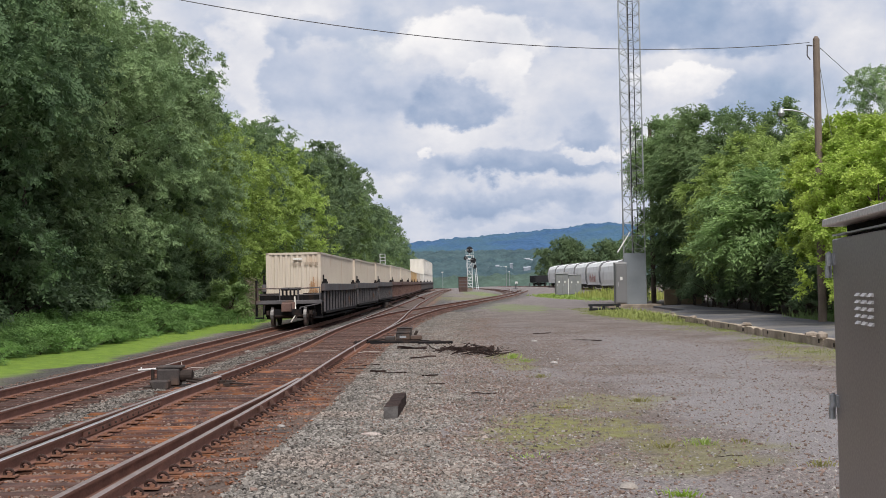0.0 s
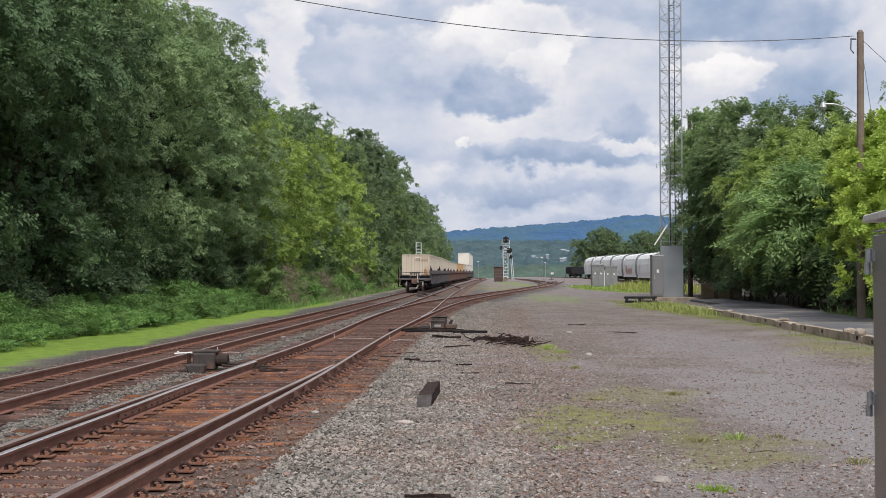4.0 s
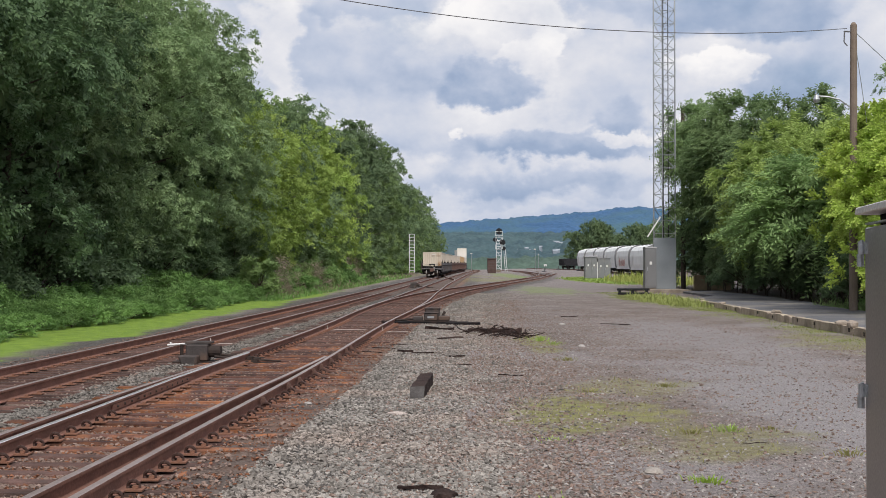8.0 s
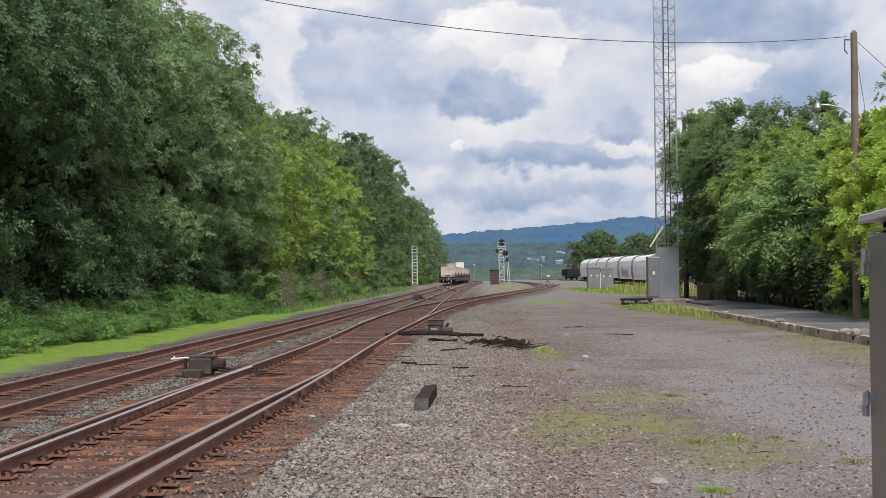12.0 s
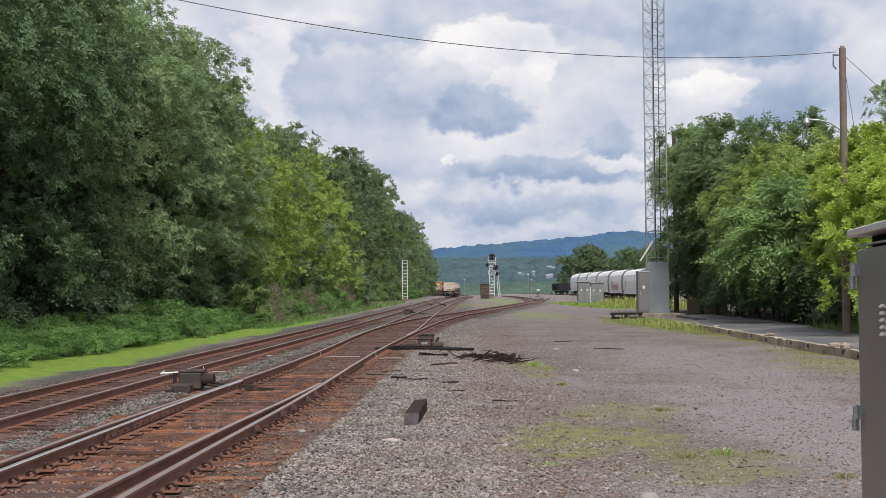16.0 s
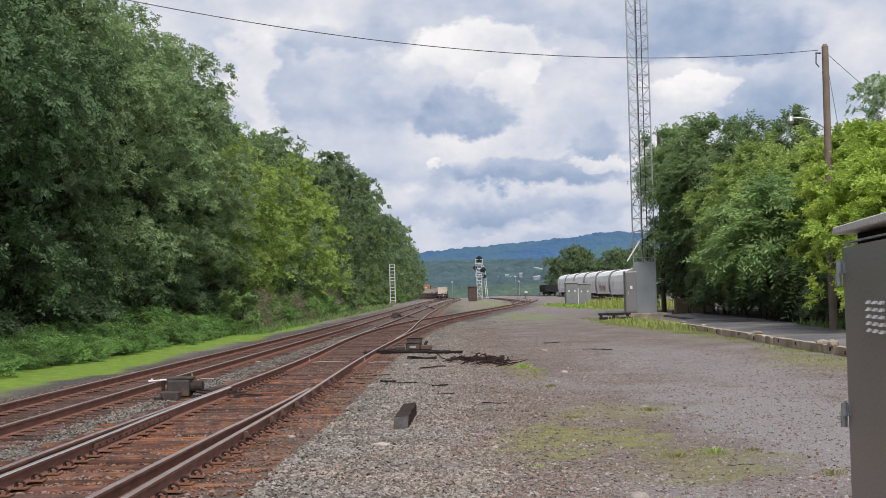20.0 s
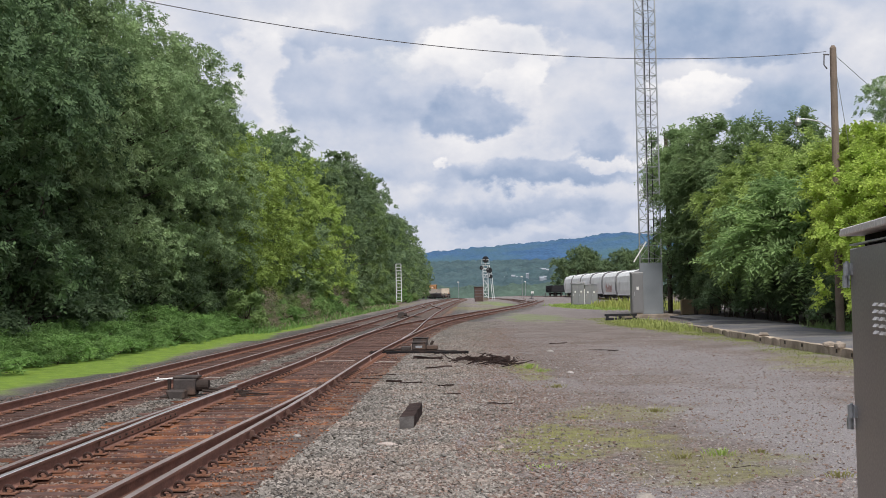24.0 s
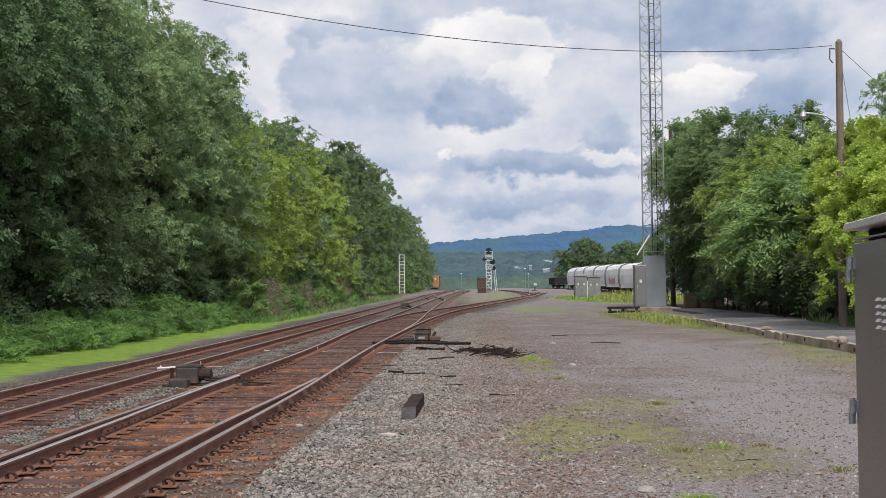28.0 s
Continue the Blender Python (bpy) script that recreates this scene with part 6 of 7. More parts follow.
def louver():
    bm = bmesh.new()
    w, d, hh = 0.042, 0.013, 0.0065
    v = [bm.verts.new(c) for c in ((0, -w, hh), (0, w, hh), (0, w, -hh), (0, -w, -hh), (-d, -w * 0.75, -hh), (-d, w * 0.75, -hh))]
    for f in ((0, 3, 4), (1, 5, 2), (0, 4, 5, 1), (3, 2, 5, 4)):
        bm.faces.new([v[i] for i in f])
    me = bpy.data.meshes.new("louver")
    bm.to_mesh(me)
    bm.free()
    # paler than the door: the louvers' highlights are put into the colour
    me.materials.append(ROOF_PALE)
    return me


lv = louver()
for r in range(5):
    for c in range(3):
        piece("louver", lv, door, pose(-0.001, -0.575 - c * 0.125, 1.88 - r * 0.0285))

# ---- switch machines ----
MACHINE = material("grey_machine_paint", (0.095, 0.08, 0.076), (0.058, 0.05, 0.047), 0.65, 0.2, 3, 40, 0.2, stain=(0.14, 0.09, 0.065), stain_amount=0.35)


def switch_machine(x, y, turn, label, s=1.0, lever=False):
    z = float(ground_z(x, y))
    ob = empty("switch_machine", pose(x, y, z, 0, 0, turn) @ Matrix.Diagonal((s, s, s, 1)), label, "switch machine", "switch machines")
    part("motor_case", box(-0.32, 0.16, -0.22, 0.2, 0.06, 0.42), MACHINE, ob, bevel=0.025)
    part("lid", box(-0.36, 0.2, -0.1, 0.3, 0.42, 0.48), MACHINE, ob, bevel=0.015)
    bm = box(-0.42, 0.0, -0.55, -0.22, 0.0, 0.2)
    for q in bm.verts:
        if q.co.z < 0.1:
            q.co.x *= 0.8
    part("gear_housing", bm, MACHINE, ob, bevel=0.03)
    part("crank_drum", rod((0.16, 0.0, 0.26), (0.42, 0.0, 0.26), 0.13, sides=14), IRON, ob)
    part("base_plate", box(-0.6, 0.9, -0.28, 0.34, -0.03, 0.05), IRON, ob)
    for dy, zz in ((-0.12, 0.1), (0.05, 0.14), (0.2, 0.08)):
        bm = rod((0.3, dy, zz + 0.06), (0.62, dy, zz + 0.02), 0.03)
        rod((0.62, dy, zz + 0.02), (0.8, dy - 0.06, zz - 0.06), 0.025, bm)
        part("throw_rod", bm, IRON, ob)
    for dy, dz, ln in ((-0.28, 0.05, 1.35), (-0.02, 0.1, 1.1), (0.18, 0.07, 1.3), (0.3, 0.13, 0.9)):
        bm = rod((0.42, dy, dz + 0.04), (0.42 + ln * 0.6, dy - 0.05, dz), 0.018)
        rod((0.42 + ln * 0.6, dy - 0.05, dz), (0.42 + ln, dy - 0.02, dz - 0.03), 0.016, bm)
        box(0.42 + ln * 0.55, 0.42 + ln * 0.65, dy - 0.09, dy - 0.01, dz - 0.02, dz + 0.05, bm)
        part("connecting_rod", bm, IRON, ob)
    part("long_tie", box(-0.8, 2.2, 0.36, 0.58, -0.15, 0.02), TIE_GREY, ob)
    part("long_tie", box(-0.8, 2.2, -0.5, -0.28, -0.15, 0.015), TIE_GREY, ob)
    if lever:
        bm = rod((-0.36, 0.1, 0.42), (-0.78, 0.0, 0.40), 0.022)
        rod((-0.7, 0.02, 0.40), (-0.72, 0.02, 0.46), 0.02, bm)
        part("hand_lever", bm, WHITE, ob, "white hand-throw lever")
        part("hook", rod((-0.42, -0.15, 0.12), (-0.42, -0.15, 0.42), 0.04), IRON, ob)
    return ob


switch_machine(-4.9, 24.8, -2, "dark grey switch machine with white lever between the tracks", 0.92, True)


def siding_machine(x, y):
    """A low machine of stepped housings on two long timbers."""
    ob = empty("switch_machine", pose(x, y, float(ground_z(x, y)), 0, 0, -1), "dark grey switch machine on long timbers beside the siding", "switch machine", "switch machines")
    for dy, x0, x1 in ((-0.35, -1.6, 1.3), (0.3, -1.7, 0.9)):
        part("long_timber", box(x0, x1, dy - 0.12, dy + 0.12, -0.1, 0.09), CAR_BLACK, ob, bevel=0.015)
    part("base_plate", box(-0.62, 0.62, -0.4, 0.36, 0.09, 0.12), IRON, ob)
    part("motor_case", box(-0.22, 0.24, -0.36, 0.1, 0.12, 0.36), MACHINE, ob, bevel=0.03)
    part("motor_lid", box(-0.24, 0.26, -0.38, 0.12, 0.36, 0.40), MACHINE, ob, bevel=0.012)
    part("gear_case", box(-0.2, 0.32, 0.1, 0.5, 0.12, 0.50), MACHINE, ob, bevel=0.03)
    part("gear_lid", box(-0.22, 0.34, 0.08, 0.52, 0.50, 0.535), MACHINE, ob, bevel=0.01)
    part("side_housing", box(0.26, 0.66, -0.3, 0.2, 0.12, 0.27), MACHINE, ob, bevel=0.03)
    part("circuit_box", box(-0.6, -0.26, -0.25, 0.25, 0.12, 0.24), MACHINE, ob, bevel=0.02)
    part("crank_arm", rod((0.4, 0.2, 0.25), (0.48, 0.25, 0.4), 0.05), IRON, ob)
    part("name_plate", box(-0.1, 0.12, -0.366, -0.36, 0.2, 0.27), GALV, ob)
    for dy in (-0.1, 0.12):
        part("throw_rod", rod((-0.55, dy, 0.16), (-1.5, dy, 0.1), 0.028), IRON, ob)
    return ob


siding_machine(-0.42, 41.6)
tagged(part("timber", box(0.1, 1.25, 40.6, 40.85, -0.06, 0.09), CAR_BLACK, bevel=0.02), "dark timber lying beside the switch machine", "timber")
switch_machine(-2.35, 100, 0, "low dark switch machine between the far tracks", 1.0)

# ---- bond wires ----
BOND = material("dusty_pale_wire", (0.5, 0.43, 0.39), (0.36, 0.3, 0.27), 0.8)
def bent_tube(name, pts, r, mat, label, category):
    bm = bmesh.new()
    for a, b in zip(pts, pts[1:]):
        rod(a, b, r, bm, 8)
    for p in pts[1:-1]:
        bmesh.ops.create_icosphere(bm, subdivisions=1, radius=r * 1.05, matrix=Matrix.Translation(p))
    return tagged(part(name, bm, mat), label, category)


for y, line, sgn, ln in ((30.5, lambda v: MAIN.x(v) + HALF, 1, 0.55), (37.2, LEFT_STOCK, -1, 1.2), (36.2, RIGHT_STOCK, 1, 0.75)):
    x = float(line(y)) + 0.06
    bent_tube("bond_wire", [(x, y, 0.16), (x + 0.02, y - 0.05, 0.02), (x + 0.1, y - 0.08, 0.0), (x + 0.3, y - 0.05, 0.03), (x + ln, y, 0.015)], 0.011, BOND, "pale bond wire looped from the rail to the ballast", "wire")

PEBBLE = material("pale_pebble", (0.30, 0.28, 0.262), (0.18, 0.165, 0.155), 0.9, 0, 2, 50, 0.3, per_piece=0.5)
# ---- loose things on the ballast ----
OLD_WOOD = material("dark_broken_wood", (0.058, 0.037, 0.032), (0.018, 0.013, 0.012), 0.95, 0, 6, 40, 0.6, 0.01, per_piece=0.4)
END_GRAIN = material("grey_end_grain", (0.15, 0.14, 0.135), (0.08, 0.073, 0.07), 0.95, 0, 9, 60, 0.5)
bm = box(-0.1, 0.1, 0, 2.05, -0.02, 0.185)
bmesh.ops.subdivide_edges(bm, edges=[e for e in bm.edges if abs(e.verts[0].co.y - e.verts[1].co.y) > 1], cuts=7)
rw = random.Random(4)
for q in bm.verts:
    q.co += Vector((rw.uniform(-0.01, 0.01), rw.uniform(-0.02, 0.02), rw.uniform(-0.012, 0.008)))
blk = part("old_tie", bm, [OLD_WOOD, END_GRAIN])
for p in blk.data.polygons:
    if abs(p.normal.y) > 0.8:
        p.material_index = 1
blk.matrix_basis = pose(-0.375, 17.85, float(ground_z(-0.4, 18.5)), 0.5, 0, -3.0)
tagged(blk, "cut dark wooden tie lying on the ballast", "timber")


def lump(name, x, y, sx, sy, sz, mat, label, category, seed=1, turn=0):
    bm = bmesh.new()
    bmesh.ops.create_icosphere(bm, subdivisions=2, radius=1)
    for q in bm.verts:
        n = noise.noise(q.co * 1.3 + Vector((seed * 5, 0, 0)))
        q.co *= 1 + 0.35 * n
        q.co = Vector((q.co.x * sx, q.co.y * sy, max(q.co.z, -0.4) * sz))
    ob = part(name, bm, mat)
    ob.matrix_basis = pose(x, y, float(ground_z(x, y)) + sz * 0.3, 0, 0, turn)
    return tagged(ob, label, category)


lump("pale_rock", -0.60, 15.95, 0.13, 0.05, 0.042, BOND, "flat whitish rock on the ballast", "rock", 2, -12)
for i, (x, y, s) in enumerate(((3.6, 20.2, 0.08), (3.35, 29.5, 0.1), (0.0, 10.3, 0.12), (2.0, 11.6, 0.09), (4.0, 41, 0.12), (-1.9, 17.2, 0.06), (-5.2, 38, 0.12), (5.6, 12.2, 0.06))):
    lump("loose_rock", x, y, s, s * 0.8, s * 0.5, [STONE, PEBBLE, OLD_WOOD][(0, 1, 2, 0, 1, 1, 1, 1)[i]], "loose rock lying on the gravel", "rock", 10 + i)


for i, (x, y, sx, sz) in enumerate(((12.22, 44.6, 0.22, 0.1), (11.66, 35.6, 0.22, 0.12), (11.6, 34.5, 0.16, 0.16), (12.75, 55.5, 0.2, 0.08), (13.1, 61.5, 0.18, 0.08))):
    ob = lump("concrete_chunk", x, y, sx, 0.16, sz, CONCRETE, "pale broken lump of concrete on the kerb", "rubble", 30 + i, 20 * i)
    ob.location.z = PLAT_Z + 0.03


def stick(x, y, z, ln, w, turn, tilt, seed, name="stick", mat=None, label=""):
    r = random.Random(seed)
    bm = box(-ln / 2, ln / 2, -w / 2, w / 2, 0, w * 0.6)
    bmesh.ops.subdivide_edges(bm, edges=[e for e in bm.edges if abs(e.verts[0].co.x - e.verts[1].co.x) > ln / 2], cuts=4)
    for q in bm.verts:
        u = q.co.x / ln
        q.co.y += 0.14 * ln * math.sin(u * 7 + seed) * 0.5 + r.uniform(-0.25, 0.25) * w
        q.co.z += r.uniform(-0.2, 0.2) * w + 0.05 * ln * math.cos(u * 3 + seed) * 0.4
        q.co.y *= 1 - 0.5 * abs(u)
    ob = part(name, bm, mat or OLD_WOOD)
    ob.matrix_basis = pose(x, y, z, 0, tilt, turn)
    return ob


pile = empty("brushwood_pile", pose(1.6, 34.0, 0), "low pile of dark broken branches and timber scraps", "branch pile")
rp = random.Random(12)
for i in range(52):
    u = rp.random() ** 0.7
    x, y = -1.2 + 1.9 * u + rp.gauss(0, 0.16), 1.7 - 3.2 * u + rp.gauss(0, 0.55)
    ob = stick(x, y, 0.04 + rp.uniform(0, 0.2) * (1 - abs(u - 0.6)), rp.uniform(0.2, 0.9), rp.uniform(0.012, 0.05), rp.gauss(-20, 55), rp.uniform(-28, 28), i, "branch")
    ob.parent = pile
for i, (x, y, ln, w, t) in enumerate(((-0.1, 37.6, 0.9, 0.1, -6), (1.3, 36.4, 1.1, 0.16, 2), (1.9, 35.6, 0.8, 0.18, -14), (0.2, 32.4, 0.7, 0.05, 10))):
    tagged(stick(x, y, float(ground_z(x, y)) + 0.03, ln, w, t, 0, 90 + i, "plank_scrap"), "dark weathered plank scrap on the gravel", "plank", "wood scraps")
for i, (x, y, ln, w, t) in enumerate(((-1.75, 27.4, 0.8, 0.035, -12), (-1.35, 28.4, 0.6, 0.03, 5), (-0.85, 27.4, 0.35, 0.07, 0), (-0.45, 27.0, 0.5, 0.04, -4), (0.3, 26.2, 0.35, 0.04, -10), (-1.1, 29.6, 0.5, 0.03, 20), (3.4, 13.3, 0.35, 0.012, 20), (5.7, 40.4, 1.0, 0.04, 3), (1.2, 21.6, 0.45, 0.03, -5), (0.4, 24.0, 0.35, 0.03, 15), (4.9, 47.0, 0.7, 0.04, -8), (-0.2, 10.6, 0.4, 0.05, -8))):
    tagged(stick(x, y, float(ground_z(x, y)) + 0.02, ln, w, t, 0, 120 + i, "stick"), "dark weathered stick lying on the ballast", "stick", "loose sticks")

# ---- ballast stones, grass and weeds ----
def stones(name, seed, n, place, size, mat, label, lift=0.0):
    """Broken stones lying close, joined."""
    rng = np.random.default_rng(seed)
    x, y = place(rng, n)
    z = ground_z(x, y)
    shape = np.array([(1, 0.1, 0), (-1, -0.1, 0.1), (0, 1, -0.1), (0.1, -1, 0), (0.25, 0.2, 1), (-0.2, -0.1, -1)], float) * 1.25
    faces = np.array([(0, 2, 4), (2, 1, 4), (1, 3, 4), (3, 0, 4), (2, 0, 5), (1, 2, 5), (3, 1, 5), (0, 3, 5)])
    n = len(x)
    s = rng.uniform(size[0], size[1], (n, 1, 1)) * np.exp(rng.normal(size=(n, 1, 1)) * 0.2)
    v = shape[None] * rng.uniform(0.5, 1.0, (n, 1, 3)) + rng.uniform(-0.4, 0.4, (n, 6, 3))
    a, b, _ = frame3(rng, n)
    v = v[..., :1] * a[:, None] + v[..., 1:2] * b[:, None] + v[..., 2:] * _[:, None]
    v = v * s * 0.62 * np.array([1, 1, 0.7]) + np.stack([x, y, z + s[:, 0, 0] * 0.18 + lift * rng.random(n)], -1)[:, None]
    f = faces[None] + 6 * np.arange(n)[:, None, None]
    ob = link(name, v.reshape(-1, 3), f.reshape(-1, 3), mat)
    return tagged(ob, label, "ballast", kind="stuff")


def frame3(rng, n):
    d = rng.normal(size=(n, 3))
    d /= np.linalg.norm(d, axis=1)[:, None]
    a, b = frame_of(d, rng)
    return d, a, b


# keeps only what lies inside the camera's view, with a margin
def view_wedge(x, y, m=1.0):
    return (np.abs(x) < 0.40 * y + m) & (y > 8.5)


RUST_STONE = material("rust_stained_stone", (0.32, 0.14, 0.075), (0.17, 0.08, 0.052), 0.95, 0, 1.2, 50, 0.4, per_piece=0.35)
BROWN_STONE = material("brownish_stone", (0.255, 0.18, 0.147), (0.16, 0.118, 0.1), 0.95, 0, 1.5, 50, 0.4, per_piece=0.4)


def shoulder(rng, n):
    y = 8.5 + 75 * rng.random(n) ** 2.3
    x = RIGHT_STOCK(y) + 0.9 + np.where(rng.random(n) < 0.88, (2.2 + 1.2 * (hash_noise(0 * y, y, 1.6, 91) - 0.5)) * rng.random(n), 2.1 + rng.exponential(0.6, n))
    keep = view_wedge(x, y)
    return x[keep], y[keep]


def fringe(rng, n):
    y = 8.5 + 60 * rng.random(n) ** 2.2
    x = RIGHT_STOCK(y) + 1.0 + 4.0 * rng.beta(2.6, 2.2, n)
    keep = view_wedge(x, y) & (rng.random(len(x)) > 0.9 * weed_cover(x, y))
    return x[keep], y[keep]


def between(rng, n):
    y = 12 + 50 * rng.random(n) ** 1.5
    a, b = MAIN.x(y) + 1.15, LEFT_STOCK(y) - 0.1
    x = a + (b - a) * rng.random(n)
    keep = view_wedge(x, y)
    return x[keep], y[keep]


def in_siding(rng, n):
    y = 8.5 + 76 * rng.random(n) ** 2.1
    x = LEFT_STOCK(y) - 0.3 + (RIGHT_STOCK(y) - LEFT_STOCK(y) + 1.25) * rng.random(n)
    keep = view_wedge(x, y) & (clear_of_ties(y, SIDING_TIES, 0.118) | (rng.random(len(y)) < 0.06)) & ((x < RIGHT_STOCK(y)) | (rng.random(len(y)) < 0.45))
    return x[keep], y[keep]


def in_main(rng, n):
    y = 17 + 50 * rng.random(n) ** 1.5
    x = MAIN.x(y) + rng.uniform(-1.9, 1.4, n)
    keep = view_wedge(x, y) & (clear_of_ties(y, MAIN_TIES) | (rng.random(len(y)) < 0.08))
    return x[keep], y[keep]


def lot(rng, n):
    y = 8.5 + 45 * rng.random(n) ** 1.9
    x = -0.8 + 10.5 * rng.random(n) ** 1.6
    keep = view_wedge(x, y) & (x < kerb_x(y) - 0.2) & (rng.random(len(x)) > 0.9 * weed_cover(x, y))
    return x[keep], y[keep]


stones("shoulder_ballast", 71, 66000, shoulder, (0.02, 0.047), STONE, "loose grey crushed-stone ballast beside the siding")
stones("dusty_ballast", 77, 26000, fringe, (0.012, 0.036), BROWN_STONE, "brown dusty stones among the ballast beside the siding")
stones("middle_ballast", 72, 36000, between, (0.02, 0.046), STONE, "loose grey crushed-stone ballast between the tracks")
stones("rusty_ballast", 73, 34000, in_siding, (0.016, 0.036), RUST_STONE, "rust-stained stones between the siding's ties", 0.022)
stones("siding_ballast", 78, 64000, in_siding, (0.016, 0.038), BROWN_STONE, "dusty brown stones between the siding's ties", 0.024)
stones("brown_ballast", 74, 34000, in_main, (0.018, 0.04), BROWN_STONE, "brownish stones between the main track's ties", 0.012)
stones("lot_gravel", 75, 26000, lot, (0.012, 0.034), PEBBLE, "loose pebbles on the packed gravel yard")
stones("brown_gravel", 76, 26000, lot, (0.012, 0.034), BROWN_STONE, "brownish pebbles on the packed gravel yard")


def blades(name, seed, n, place, cover, height, mat, label, bend=0.5, width=0.008):
    """Grass: thin bent blades, joined."""
    rng = np.random.default_rng(seed)
    x, y = place(rng, n)
    keep = rng.random(len(x)) < cover(x, y)
    x, y = x[keep], y[keep]
    n = len(x)
    h = rng.uniform(*height, n) * np.exp(rng.normal(size=n) * 0.25)
    a = rng.uniform(0, 2 * np.pi, n)
    d = np.stack([np.cos(a), np.sin(a)], -1)
    w = width + (0.00014 if y.mean() < 60 else 0.00028) * y
    base = np.stack([x, y, ground_z(x, y) - 0.02], -1)
    side = np.stack([-d[:, 1] * w, d[:, 0] * w, 0 * w], -1)
    mid = base + np.stack([d[:, 0] * h * 0.15, d[:, 1] * h * 0.15, h * 0.6], -1)
    tip = base + np.stack([d[:, 0] * h * bend, d[:, 1] * h * bend, h * 0.95], -1)
    v = np.stack([base - side, base + side, mid + side * 0.8, mid - side * 0.8, tip], 1)
    i = 5 * np.arange(n)[:, None]
    f = [tuple(q) for q in np.concatenate([i, i + 1, i + 2, i + 3], 1).tolist()] + [tuple(q) for q in np.concatenate([i + 3, i + 2, i + 4], 1).tolist()]
    ob = link(name, v.reshape(-1, 3), f, mat)
    return tagged(ob, label, "grass", kind="stuff")


def strip_left(rng, n):
    y = 24 + 110 * rng.random(n) ** 1.5
    return MAIN.x(y) - 2.0 - 6.5 * rng.random(n), y


def near_lot(rng, n):
    y = 9 + 32 * rng.random(n)
    return rng.uniform(0, 12, n), y


def kerb_side(rng, n):
    y = 30 + 56 * rng.random(n)
    return kerb_x(y) - 3.5 * rng.random(n) ** 1.3, y


def yard_side(rng, n):
    return rng.uniform(14.5, 28, n), rng.uniform(95, 175, n)


blades("trackside_grass", 81, 150000, strip_left, lambda x, y: grass_cover(x, y) * (0.35 + 0.65 * hash_noise(x, y, 0.5, 46)), (0.01, 0.026), GRASS, "bright green grass strip beside the wood", 0.7, 0.004)
blades("wood_edge_weeds", 82, 40000, strip_left, lambda x, y: smooth(100, 80, y) * smooth(3.6, 5.0, MAIN.x(y) - 2.2 - x + 1.2 * (hash_noise(x, y, 1.3, 47) - 0.5)) * (0.2 + 0.8 * smooth(0.3, 0.6, hash_noise(x, y, 0.8, 48))), (0.04, 0.2), LEAF_BANK, "green weeds along the foot of the wood", 0.6, 0.006)
DEAD = leaf_material("dead_brown_stalks", (0.34, 0.275, 0.19), (0.24, 0.19, 0.13))


def brush_side(rng, n):
    y = 66 + 120 * rng.random(n) ** 1.2
    return MAIN.x(y) - 3.6 - 4.0 * rng.random(n), y


blades("dead_brush", 86, 4000, brush_side, lambda x, y: smooth(66, 82, y) * (0.3 + 0.7 * hash_noise(x, y, 5, 51)), (0.1, 0.5), DEAD, "brown dead brush at the foot of the wood", 0.7, 0.003)
blades("brush_greens", 88, 16000, brush_side, lambda x, y: smooth(60, 75, y) * (0.3 + 0.7 * hash_noise(x, y, 4, 55)), (0.1, 0.4), LEAF_BANK, "green weeds among the dead brush", 0.6, 0.006)
MEADOW = leaf_material("yellow_meadow_stalks", (0.46, 0.46, 0.13), (0.30, 0.36, 0.09))
blades("tall_meadow", 87, 9000, lambda rng, n: (rng.uniform(17, 26, n), rng.uniform(105, 150, n)), lambda x, y: blob(x, y, 21.5, 125, 4, 20, 0.5, 53) * (0.3 + 0.7 * hash_noise(x, y, 2.2, 54)), (0.3, 0.9), MEADOW, "tall yellowish meadow weeds between the cabinets", 0.3)
blades("thin_weeds", 83, 90000, near_lot, lambda x, y: weed_cover(x, y) * 0.75, (0.02, 0.055), DRY_GRASS, "thin yellowish grass growing through the gravel", 0.9, 0.004)
blades("kerb_grass", 84, 70000, kerb_side, lambda x, y: kerb_cover(x, y) * (0.25 + 0.75 * smooth(0.4, 0.65, hash_noise(x, y, 1.1, 39))), (0.015, 0.065), KERB_GRASS, "rough green grass along the platform kerb", 0.7, 0.004)
blades("yard_grass", 85, 40000, yard_side, grass_cover, (0.06, 0.25), LEAF_LIME, "tall bright grass round the relay cabinets")


blades("tower_weeds", 90, 9000, lambda rng, n: (rng.uniform(10.5, 14, n), rng.uniform(54, 80, n)), lambda x, y: blob(x, y, 12.3, 66, 1.3, 9, 0.8, 59) * (x < kerb_x(y)), (0.07, 0.36), KERB_GRASS, "tall grass at the end of the kerb by the tower", 0.5, 0.004)
blades("platform_weeds", 89, 5000, lambda rng, n: (rng.uniform(15.9, 18.2, n), rng.uniform(42, 53, n)), lambda x, y: 0.3 + 0.7 * smooth(0.3, 0.6, hash_noise(x, y, 1.5, 57)), (0.15, 0.6), LEAF_MID, "bright green weeds behind the platform", 0.5, 0.004)


